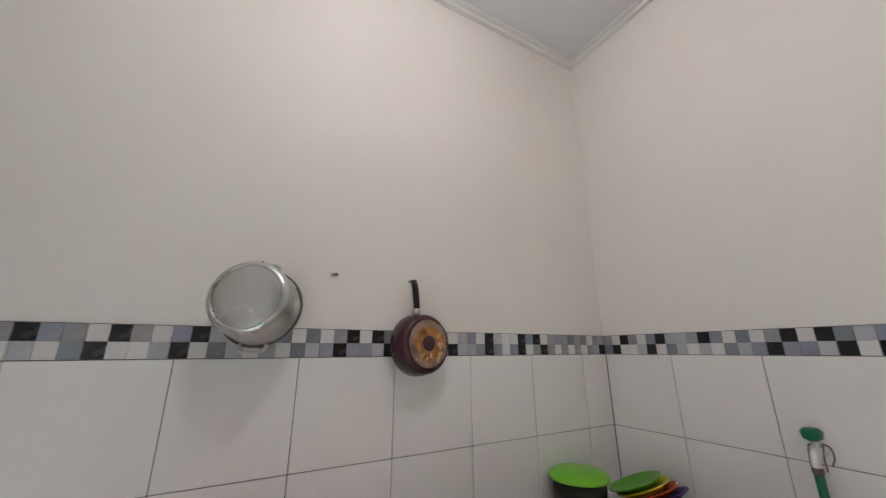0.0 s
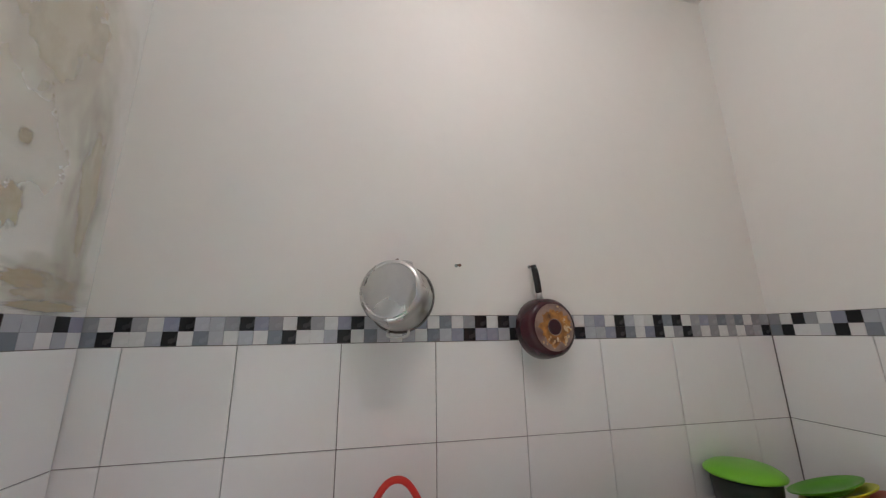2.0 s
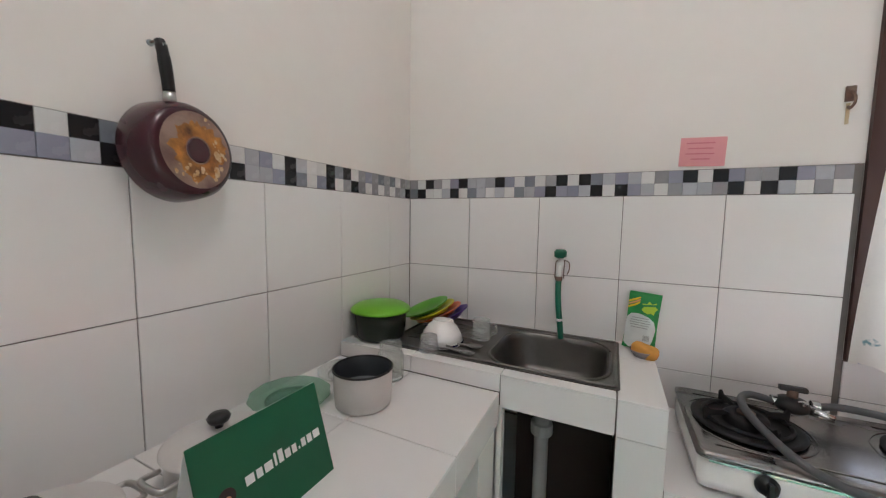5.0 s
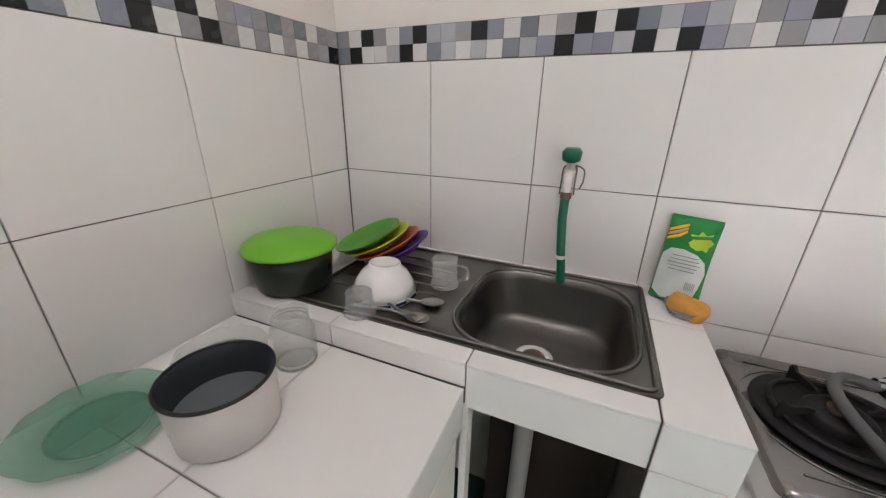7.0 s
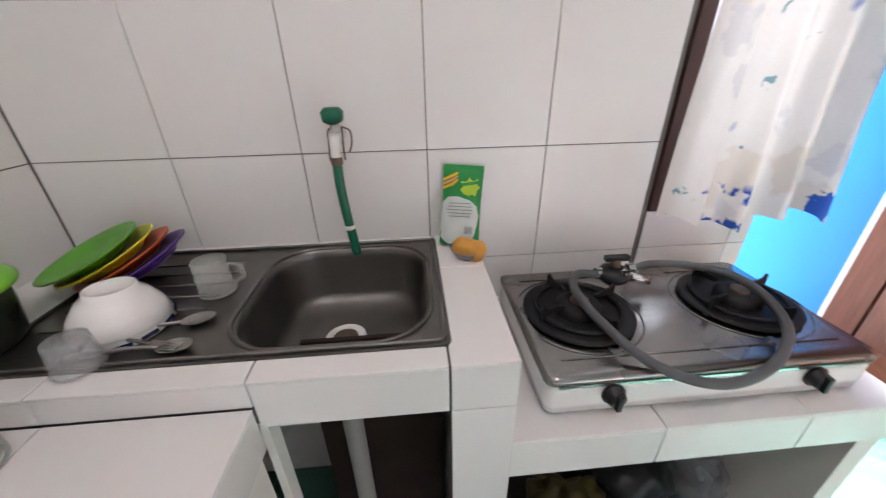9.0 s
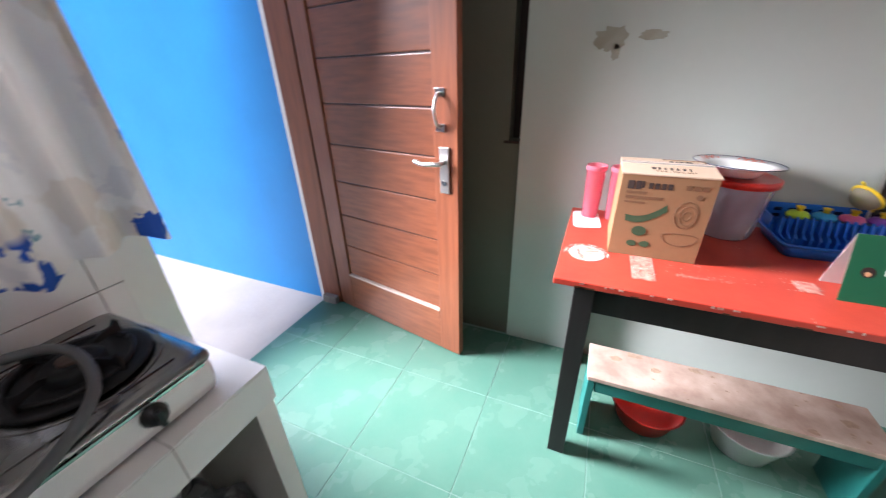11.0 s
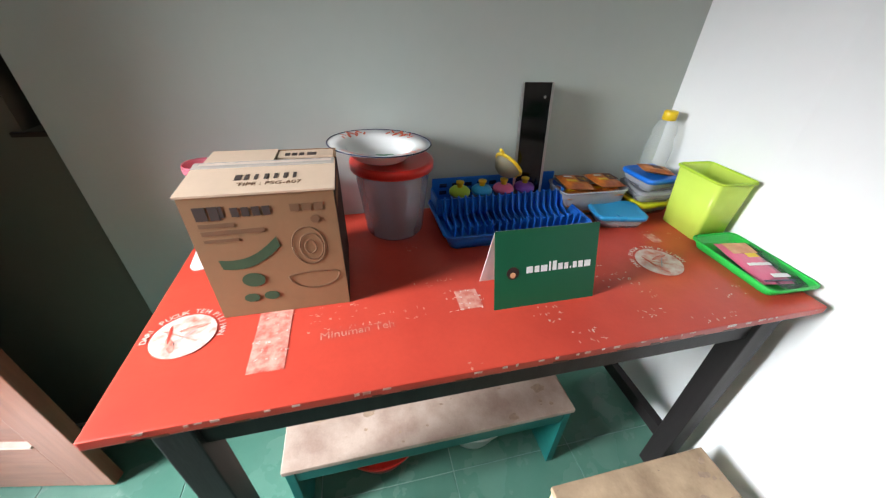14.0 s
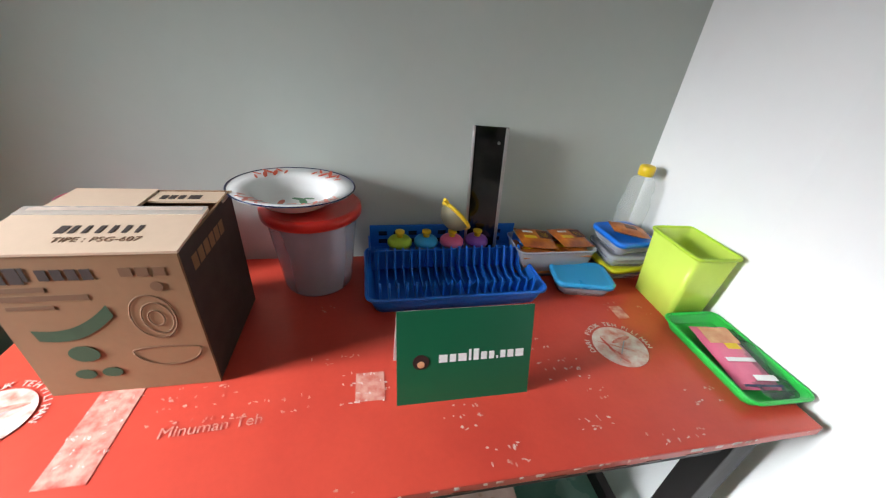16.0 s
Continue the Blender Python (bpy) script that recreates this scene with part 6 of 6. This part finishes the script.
def dish_rack():
    o = Vector((2.838, -1.893, TZ))
    r = thing("dish_rack", Matrix.Translation(o) @ Matrix.Rotation(radians(0.8), 4, "Z"), "blue plastic dish rack with upright plate slots", "dish rack")
    w, d = 0.425, 0.225              # along y, along x
    def turned(pts):
        return [(y, x) for x, y in pts]
    base = tub(d, w, 0.040, 0.93, 0.022, 0.004)
    part("tray", base, BLUE_RACK, r)
    part("tray_rim", tube([(x, y, 0.040) for x, y in rounded(d + 0.004, w + 0.004, 0.024)] + [(d / 2 + 0.002, w / 2 - 0.022, 0.040)], 0.0045, 8), BLUE_RACK, r)
    n = 19
    for k in range(n):
        y = -w / 2 + 0.028 + k * (w - 0.056) / (n - 1)
        bm = bmesh.new()
        pts = [(-0.092, 0.020), (-0.092, 0.058), (-0.086, 0.066), (-0.079, 0.056), (-0.064, 0.034), (-0.020, 0.030), (0.008, 0.042), (0.022, 0.085), (0.030, 0.088), (0.034, 0.080), (0.034, 0.020)]
        a = [bm.verts.new((x, y - 0.0022, z)) for x, z in pts]
        b = [bm.verts.new((x, y + 0.0022, z)) for x, z in pts]
        bm.faces.new(a), bm.faces.new(b[::-1])
        for i in range(len(pts)):
            j = (i + 1) % len(pts)
            bm.faces.new((a[i], b[i], b[j], a[j]))
        part("slot_fin", bm, BLUE_RACK, r)
    part("cup_shelf", boxm(0.038, -w / 2 + 0.012, 0.020, d / 2 - 0.008, w / 2 - 0.012, 0.028, 0.002), BLUE_RACK, r)
    part("divider", boxm(0.036, -w / 2 + 0.02, 0.028, 0.041, w / 2 - 0.02, 0.076, 0.0015), BLUE_RACK, r)
    back = part("back_panel", boxm(d / 2 + 0.001, -w / 2 + 0.01, 0.030, d / 2 + 0.006, w / 2 - 0.01, 0.108, 0.002), BLUE_RACK, r)
    for k in range(9):
        for j in range(2):
            y = -w / 2 + 0.05 + k * 0.040
            part("pierced_slot", boxm(d / 2 - 0.0002, y, 0.056 + 0.023 * j, d / 2 + 0.0008, y + 0.022, 0.068 + 0.023 * j), NAVY_RIM, back)
    for y in (-w / 2 + 0.006, w / 2 - 0.011):
        part("side_panel", boxm(0.036, y, 0.036, d / 2, y + 0.005, 0.080, 0.0015), BLUE_RACK, r)
    for k, (mat, word) in enumerate(((LIME, "lime green"), (BLUE_LIGHT, "sky blue"), (PINK, "pink"), (VIOLET, "violet"))):
        y = 0.128 - k * 0.069
        p = thing("drinking_bottle", o + Vector((0.073, y, 0.0285)), "small clear bottle with a %s cap in the rack" % word, "bottle", "capped bottles")
        part("flask", lathe([(0, 0), (0.026, 0), (0.028, 0.006), (0.028, 0.042), (0.024, 0.048)], 28), PLASTIC_CLEAR, p)
        lid = part("cap", lathe([(0.026, 0.046), (0.0315, 0.047), (0.0315, 0.055), (0.026, 0.062), (0.012, 0.067), (0, 0.067)], 32), mat, p, word + " screw cap")
        part("spout", lathe([(0.008, 0.066), (0.009, 0.076), (0.012, 0.078), (0.012, 0.083), (0, 0.084)], 20), KNOB_YELLOW, lid, "yellow spout knob")


dish_rack()

# chrome channel leaning in the corner behind the rack
cm = Matrix.Translation((2.920, -1.990, TZ)) @ Euler((radians(-3), radians(4.5), radians(-24))).to_matrix().to_4x4()
ch = thing("metal_channel", cm, "polished metal channel leaning upright against the wall", "metal strip")
MIRROR = material("polished_dark_steel", (0.10, 0.095, 0.095), 0.08, 1.0, spot=0.2, scale=18)
part("web", boxm(-0.002, -0.041, 0.0, 0.001, 0.041, 0.372, 0.0005), MIRROR, ch, "dark mirror-polished face")
part("flange", boxm(-0.016, 0.0412, 0.0, 0.001, 0.0435, 0.372, 0.0005), ALU, ch)
part("flange", boxm(-0.016, -0.0435, 0.0, 0.001, -0.0412, 0.372, 0.0005), ALU, ch)
for y0, y1 in ((0.0360, 0.0411), (-0.0411, -0.0360)):
    part("lip", boxm(-0.0165, y0, 0.0, -0.0145, y1, 0.372, 0.0005), ALU, ch, "bright folded lip")
part("screw", lathe([(0, 0), (0.005, 0), (0.004, 0.003), (0, 0.0035)], 14), CHROME, ch, "", Matrix.Translation((-0.002, -0.022, 0.335)) @ Matrix.Rotation(radians(-90), 4, "Y"))


def strainer():
    m = Matrix.Translation((2.900, -1.905, TZ + 0.160)) @ Vector((0.30, -0.70, 0.62)).to_track_quat("Z", "X").to_matrix().to_4x4()
    s = thing("tea_strainer", m, "yellow-rimmed mesh tea strainer propped on the rack", "strainer")
    part("rim", tube([(0.043 * math.cos(a * math.pi / 20), 0.043 * math.sin(a * math.pi / 20), 0) for a in range(41)], 0.005, 8), KNOB_YELLOW, s, "yellow plastic rim")
    part("mesh", lathe([(0.042, 0), (0.038, -0.016), (0.026, -0.030), (0.010, -0.037), (0, -0.038)], 32), clear("wire_mesh", (0.36, 0.33, 0.22), 0.5, 0.35), s, "fine wire mesh bowl")
    part("handle", tube(curve_points([(0.043, 0, 0), (0.052, 0, 0.002), (0.064, 0, 0)]), 0.0045, 8), KNOB_YELLOW, s)
    part("lug", tube([(-0.043, 0, 0), (-0.062, 0, 0)], 0.004, 8), KNOB_YELLOW, s)


strainer()


def packet(name, m, w, d, h, mat, label, category, marks=()):
    p = thing(name, m, label, category)
    bm = bmesh.new()
    nx, ny = 10, 8
    grids = []
    for s in (1, -1):
        g = []
        for j in range(ny + 1):
            row = []
            for i in range(nx + 1):
                u, v = i / nx * 2 - 1, j / ny * 2 - 1
                z = s * h / 2 * (1 - u ** 4) * (1 - v ** 6) + h / 2 + 0.0016 * noise.noise((u * 3, v * 3, s + w * 40))
                row.append(bm.verts.new((u * w / 2, v * d / 2, max(z, 0))))
            g.append(row)
        for j in range(ny):
            for i in range(nx):
                f = bm.faces.new((g[j][i], g[j][i + 1], g[j + 1][i + 1], g[j + 1][i]))
                f.smooth = True
    part("wrapper", bm, mat, p)
    for (x, y, mw, md, mm, nm) in marks:
        part(nm, boxm(x - mw / 2, y - md / 2, h + 0.0005, x + mw / 2, y + md / 2, h + 0.0012), mm, p)
    return p


# clear box full of snack packs
nb = thing("snack_tub", (2.895, -2.186, TZ), "clear plastic tub filled with orange snack packs", "tub")
part("shell", tub(0.115, 0.225, 0.080, 0.88, 0.02, 0.002), PLASTIC_CLEAR, nb)
part("rim", tube([(x, y, 0.080) for x, y in rounded(0.118, 0.228, 0.021)] + [(0.059, 0.093, 0.080)], 0.003, 6), PLASTIC_CLEAR, nb)
for k in range(8):
    row, col = k // 2, k % 2
    m = Matrix.Translation((2.888 + 0.006 * (row % 2), -2.134 - 0.104 * col, TZ + 0.004 + 0.0255 * row)) @ Euler((radians(4 * ((k * 3) % 3 - 1)), radians(-6 if row == 3 else 2), radians(90 + 5 * ((k * 7) % 5 - 2)))).to_matrix().to_4x4()
    packet("snack_pack", m, 0.104, 0.092, 0.023, ORANGE_PACK, "orange foil snack pack in a clear tub", "snack pack", ((-0.022, -0.004, 0.036, 0.040, BROWN_PACK, "dark_print"), (-0.020, -0.002, 0.022, 0.020, KNOB_YELLOW, "yellow_print"), (0.024, 0.012, 0.036, 0.012, KNOB_YELLOW, "yellow_print"), (0.024, -0.014, 0.030, 0.008, WHITE_PRINT, "pale_print")))["group"] = "orange snack packs"


def lunch_box(o, w, d, h, lidmat, label, turn=0, group=""):
    b = thing("food_container", Matrix.Translation(o) @ Matrix.Rotation(radians(turn), 4, "Z"), label, "container", group)
    part("tub", tub(w, d, h, 0.86, 0.02, 0.002), PLASTIC_CLEAR, b)
    if lidmat:
        lid = part("lid", loft([(rounded(w + 0.006, d + 0.006, 0.022), h - 0.006), (rounded(w + 0.008, d + 0.008, 0.023), h + 0.004), (rounded(w - 0.006, d - 0.006, 0.018), h + 0.008), (rounded(w - 0.022, d - 0.022, 0.016), h + 0.003)]), lidmat, b, "coloured snap lid")
        part("lid_tab", boxm(w / 2 - 0.004, -0.014, h - 0.006, w / 2 + 0.010, 0.014, h + 0.002, 0.002), lidmat, lid)
    return b


lunch_box((2.797, -2.236, TZ), 0.110, 0.148, 0.034, BLUE_LIGHT, "shallow plastic container with a sky blue lid", -12)
lb1 = lunch_box((2.868, -2.388, TZ), 0.125, 0.125, 0.034, YELLOW, "clear food container with yellow contents in a stack", 4, "stacked containers")
lunch_box((2.868, -2.388, TZ + 0.0425), 0.125, 0.125, 0.030, PLASTIC_CLEAR, "clear food container in the middle of a stack", -5, "stacked containers")
lunch_box((2.868, -2.388, TZ + 0.081), 0.130, 0.125, 0.034, BLUE_DEEP, "clear food container with a deep blue lid", 3, "stacked containers")
packet("snack_pack", Matrix.Translation((2.862, -2.390, TZ + 0.1235)) @ Euler((radians(3), radians(-5), radians(70))).to_matrix().to_4x4(), 0.10, 0.075, 0.016, ORANGE_PACK, "orange foil snack pack on a blue lid", "snack pack", ((0, 0, 0.03, 0.025, BROWN_PACK, "dark_print"),))["group"] = "orange snack packs"


def water_bottle():
    b = thing("water_bottle", Matrix.Translation((2.925, -2.432, TZ)) @ Matrix.Diagonal((1.1, 1.1, 1.12, 1)), "empty clear plastic bottle with an orange cap", "bottle")
    prof = [(0, 0.003), (0.028, 0.0), (0.036, 0.008)]
    for k in range(5):
        prof += [(0.037, 0.02 + k * 0.022), (0.0345, 0.031 + k * 0.022)]
    prof += [(0.037, 0.135), (0.037, 0.165), (0.030, 0.19), (0.033, 0.205), (0.028, 0.225), (0.015, 0.240), (0.0145, 0.252)]
    part("body", lathe(prof, 36), GLASS, b)
    part("cap", lathe([(0.0165, 0.238), (0.0185, 0.240), (0.0185, 0.258), (0.016, 0.262), (0, 0.262)], 28), KNOB_YELLOW, b, "orange-yellow screw cap")


water_bottle()


def lime_bin():
    m = Matrix.Translation((2.712, -2.444, TZ)) @ Matrix.Rotation(radians(-3), 4, "Z")
    b = thing("square_bin", m, "translucent lime green square plastic bin", "bin")
    part("shell", tub(0.155, 0.112, 0.176, 0.86, 0.012, 0.003), BIN, b)
    part("rim", tube([(x, y, 0.176) for x, y in rounded(0.159, 0.116, 0.014)] + [(0.0795, 0.044, 0.176)], 0.004, 8), LIME, b)


lime_bin()


def tray():
    m = Matrix.Translation((2.517, -2.436, TZ)) @ Matrix.Rotation(radians(-2), 4, "Z")
    t = thing("green_tray", m, "bright green plastic tray on the table corner", "tray")
    part("pan", tub(0.240, 0.138, 0.020, 0.92, 0.018, 0.004), GRASS_GREEN, t)
    part("rim", tube([(x, y, 0.0205) for x, y in rounded(0.244, 0.142, 0.02)] + [(0.122, 0.051, 0.0205)], 0.0035, 8), GRASS_GREEN, t)
    p = packet("cracker_pack", Matrix.Translation((2.512, -2.436, TZ + 0.006)) @ Euler((radians(3), 0, radians(262))).to_matrix().to_4x4(), 0.088, 0.165, 0.018, PINK_PACK, "pink foil cracker pack on the green tray", "snack pack",
               ((0.0, 0.048, 0.07, 0.045, PEACH, "peach_print"), (0.01, 0.018, 0.030, 0.016, KNOB_YELLOW, "yellow_print"), (0.0, -0.018, 0.062, 0.010, WHITE_PRINT, "white_print"), (0.018, -0.062, 0.045, 0.013, WHITE_PRINT, "white_print"), (0.0, -0.080, 0.08, 0.005, NAVY_RIM, "navy_print")))
    w = crumple(0.045, 1.3, 1.9, 0.14, 3.3, 0.4, 4)
    part("film", w, WRAPPER, p, "crinkled clear wrapper", Matrix.Translation((0.026, -0.02, 0.006)))


tray()
tent_card(Matrix.Translation((2.540, -1.847, TZ)) @ Matrix.Rotation(radians(-90), 4, "Z"), 0.236, 0.165, 0.10, "dark green folded tent card standing on the table")

# ---- damp stains on the rear wall, brown scrap above the table ----
SOUTH = math.atan2(WALL_C1 - WALL_C0, 1.2)


def stain(x, z, w, h, mat=SOFT_STAIN, lift=0.002):
    bm = bmesh.new()
    n = 32
    bm.faces.new([bm.verts.new((math.cos(2 * math.pi * i / n), 0, math.sin(2 * math.pi * i / n))) for i in range(n)])
    y = WALL_C0 + (WALL_C1 - WALL_C0) * x / 1.2 + lift
    single("trim_stain", bm, mat, Matrix.Translation((x, y, z)) @ Matrix.Rotation(SOUTH, 4, "Z") @ Matrix.Diagonal((w, 1, h, 1)), "ochre damp stain with ragged edges on plaster", "stain", "damp stains", "structure")


stain(0.48, 1.95, 0.80, 0.90, FAINT, 0.0011)
for x, z, w, h in ((0.24, 2.34, 0.23, 0.42), (0.08, 1.90, 0.07, 0.40), (0.13, 1.62, 0.16, 0.09)):
    stain(x, z, w, h, WASH, 0.0015)
for x, z, w, h in ((0.258, 1.795, 0.040, 0.075), (0.185, 1.635, 0.075, 0.034), (0.12, 1.574, 0.13, 0.020), (0.36, 1.73, 0.030, 0.035), (0.262, 1.965, 0.022, 0.030)):
    stain(x, z, w, h)


def wall_blotch(y, z, w, h, seed):
    """Ragged brown stain on the wall behind the table, drooping below."""
    bm = bmesh.new()
    vs = []
    for i in range(40):
        a = 2 * math.pi * i / 40
        k = 1 + 0.35 * noise.noise((math.cos(a) * 2 + seed, math.sin(a) * 2, 0)) + 0.25 * noise.noise((math.cos(a) * 6, math.sin(a) * 6, seed))
        vs.append(bm.verts.new((0, w * k * math.cos(a), h * k * math.sin(a))))
    bm.faces.new(vs)
    single("trim_blotch", bm, BLOTCH, (WX - 0.002, y, z), "brown ragged stain on the grey-green wall", "stain", "wall blotches", "structure")


BLOTCH = material("grey_brown_wall_stain", (0.27, 0.255, 0.20), 0.85, scale=14, second=(0.33, 0.33, 0.27), amount=0.9, grain=0.06)
wall_blotch(-1.090, 1.425, 0.052, 0.038, 1.0)
wall_blotch(-1.113, 1.385, 0.014, 0.026, 4.0)
wall_blotch(-1.225, 1.432, 0.040, 0.016, 7.0)

# ---- tiles, last ----
def mesh_box(name, sx, sy, sz, mat, ch=0.0015):
    """A tile with chamfered edges, from its low corner."""
    bm = bmesh.new()
    box(bm, 0, 0, 0, sx, sy, sz)
    es = list(bm.edges)
    bmesh.ops.bevel(bm, geom=es, offset=ch, segments=1, affect="EDGES")
    return mesh_of(name, bm, mat)


TILES = {}


def tile(parent, name, x0, y0, z0, x1, y1, z1, mat=TILE, m=None, ch=0.0012):
    key = (round(x1 - x0, 4), round(y1 - y0, 4), round(z1 - z0, 4), mat.name)
    if key not in TILES:
        TILES[key] = mesh_box(name, x1 - x0, y1 - y0, z1 - z0, mat, ch)
    ob = new(name, TILES[key])
    ob.parent = parent
    loc = Matrix.Translation((x0, y0, z0))
    ob.matrix_basis = (m @ loc) if m is not None else Matrix.Translation(Vector((x0, y0, z0)) - (parent.matrix_basis.translation if parent.type == "EMPTY" else Vector()))
    return ob


J = 0.0011
A_TOP, A_LOW = "gWKgWbKllgKb", "dKWWlKWdlWlW"
B_TOP, B_LOW = "WdWgKWKdlblW", "dlbKbblKWKbl"
C_TOP, C_LOW = "lWlbWKlWWKdK", "bKllbKdWbKWg"
D_TOP, D_LOW = "gbKWKbggKblg", "WgllgKWKlWgW"
E_TOP, E_LOW = "WgbgdgdWgldb", "KgWgWgWglKbd"

grid = [-0.172 - 0.297 * k for k in range(8)]
cols = [(-0.172, -0.0095)] + [(grid[k + 1], grid[k]) for k in range(7)] + [(WALL_C0 + 0.001, grid[7])]
backing = setting("trim_grout_west", boxm(0.0, WALL_C0, LEFT_Z - 0.3, 0.003, 0, BAND_Z + 0.084), GROUT, "dark grout lines between wall tiles", "grout")
for z0, z1 in ((1.17, 1.47), (0.87, 1.17)):
    for y0, y1 in cols:
        tile(wall_west, "tile", 0.003, y0 + J, z0 + J, 0.0085, y1 - J, z1 - J)
setting("trim_grout_north", boxm(0.003, -0.003, 0.56, 1.488, 0, BAND_Z + 0.084), GROUT, "dark grout lines between wall tiles", "grout")
setting("trim_grout_sill", boxm(1.489, -0.003, 0.56, 1.818, 0, 0.984), GROUT, "dark grout lines between wall tiles", "grout")
for k in range(5):
    for z0, z1 in ((1.17, 1.47), (0.87, 1.17), (0.57, 0.87)):
        x0, x1 = 0.304 * bool(k) + 0.2925 * max(k - 1, 0), min(0.304 + 0.2925 * k, 1.488)
        tile(wall_north, "tile", max(x0, 0.009) + J, -0.0085, z0 + J, x1 - J, -0.003, z1 - J)
for x0, x1 in ((1.489, 1.76), (1.76, 1.818)):
    for z0, z1 in ((0.57, 0.87), (0.87, 0.982)):
        tile(wall_north, "tile", x0 + 0.0008, -0.0085, z0 + J, x1 - J, -0.003, z1 - J)


def band_run(parent, rows, start, stop, place, corner=0.0085):
    """Two rows of small mosaic squares."""
    for r, text in enumerate(rows):
        for k, ch in enumerate(text):
            a, b = start + k * STEP, start + (k + 1) * STEP
            if b > stop + 0.004:
                break
            place(parent, a + 0.0004, min(b, stop) - 0.0004, BAND_Z + 0.0012 + (1 - r) * STEP, BAND_Z + 0.0008 + (2 - r) * STEP, BAND[ch])


band_run(wall_north, (A_TOP + B_TOP + D_TOP + "K", A_LOW + B_LOW + D_LOW + "b"), 0.009, 1.488, lambda p, a, b, z0, z1, m: tile(p, "mosaic_square", a, -0.0085, z0, b, -0.003, z1, m, ch=0.0004))
band_run(wall_west, (A_TOP + A_TOP + B_TOP + C_TOP + E_TOP, A_LOW + A_LOW + B_LOW + C_LOW + E_LOW), WALL_C0 + 0.001, -0.009, lambda p, a, b, z0, z1, m: tile(p, "mosaic_square", 0.003, a, z0, 0.0085, b, z1, m, ch=0.0004))
# rear wall beside the pan wall
sm = Matrix.Translation((0, WALL_C0, 0)) @ Matrix.Rotation(SOUTH, 4, "Z")
wall_south = bpy.data.objects["wall_south"]
rear_back = boxm(0.01, 0, 0.56, 0.902, 0.003, BAND_Z + 0.083)
for v in rear_back.verts:
    v.co = sm @ v.co
setting("trim_grout_south", rear_back, GROUT, "dark grout lines between wall tiles", "grout")
for k in range(3):
    for z0, z1 in ((1.17, 1.47), (0.87, 1.17), (0.57, 0.87)):
        tile(wall_south, "tile", max(0.30 * k, 0.011) + J, 0.003, z0 + J, 0.30 * (k + 1) - J, 0.0085, z1 - J, m=sm)
band_run(wall_south, (A_TOP[::-1] + B_TOP, A_LOW[::-1] + B_LOW), 0.011, 0.90, lambda p, a, b, z0, z1, m: tile(p, "mosaic_square", a, 0.003, z0, b, 0.0085, z1, m, m=sm, ch=0.0004))

# counter tiles
for y1, y0 in [(-0.4806, -0.786)] + [(-0.786 - 0.30 * k, -1.086 - 0.30 * k) for k in range(4)] + [(-1.986, -2.286), (-2.286, -2.345)]:
    for x0, x1 in ((0.009, 0.30), (0.30, 0.595)):
        tile(left_counter, "tile", x0 + J, y0 + J, LEFT_Z - 0.006, x1 - 0.0008, y1 - J, LEFT_Z)
    tile(left_counter, "tile", 0.588, y0 + J, LEFT_Z - 0.092, 0.594, y1 - J, LEFT_Z - 0.0065)
for x0, x1 in ((0.009, 0.30), (0.30, 0.595), (0.595, 0.892)):
    tile(sink_counter, "tile", x0 + J, -0.481, SINK_Z - 0.006, x1 - J, -0.4362, SINK_Z)
    tile(sink_counter, "tile", x0 + J, -0.480, (SINK_Z - 0.098) if x0 > 0.5 else LEFT_Z + 0.001, x1 - J, -0.4742, SINK_Z - 0.0065)
    tile(sink_counter, "tile", x0 + J, -0.0302, SINK_Z - 0.006, x1 - J, -0.009, SINK_Z)
tile(sink_counter, "tile", 0.009 + J, -0.4355, SINK_Z - 0.006, 0.154, -0.0308, SINK_Z)
tile(sink_counter, "tile", 0.8945, -0.481, SINK_Z - 0.006, 1.0025, -0.186, SINK_Z)
tile(sink_counter, "tile", 0.8945, -0.183, SINK_Z - 0.006, 1.0025, -0.009, SINK_Z)
for z0, z1 in ((SINK_Z - 0.098, SINK_Z - 0.0065), (SINK_Z - 0.40, SINK_Z - 0.100), (SINK_Z - 0.70, SINK_Z - 0.402), (0.004, SINK_Z - 0.702)):
    tile(sink_counter, "tile", 0.8945, -0.480, z0, 1.002, -0.4742, z1)
for y0, y1 in ((-0.474, -0.186), (-0.183, -0.009)):
    tile(sink_counter, "tile", 0.9962, y0, STOVE_Z + 0.002, 1.002, y1, SINK_Z - 0.0065)
for x0, x1 in ((1.004, 1.30), (1.30, 1.60), (1.60, 1.819)):
    for y0, y1 in ((-0.471, -0.171), (-0.171, -0.009)):
        tile(stove_counter, "tile", x0 + J, y0 + J, STOVE_Z - 0.006, x1 - J, y1 - J, STOVE_Z)
    tile(stove_counter, "tile", x0 + J, -0.470, STOVE_Z - 0.102, x1 - J, -0.4642, STOVE_Z - 0.0065)

# floor tiles
FX = [2.985 - 0.45 * k for k in range(8)]
FY = [0.057 - 0.4375 * k for k in range(-1, 7)]
for k in range(len(FX) - 1):
    for j in range(len(FY) - 1):
        x1, x0, y1, y0 = FX[k], max(FX[k + 1], -0.02), min(FY[j], 0.415), FY[j + 1]
        if x1 - x0 > 0.02 and y1 - y0 > 0.02:
            tile(floor, "tile", x0 + 0.0016, y0 + 0.0016, -0.0058, x1 - 0.0016, y1 - 0.0016, 0.0, GREEN_TILE, ch=0.001)
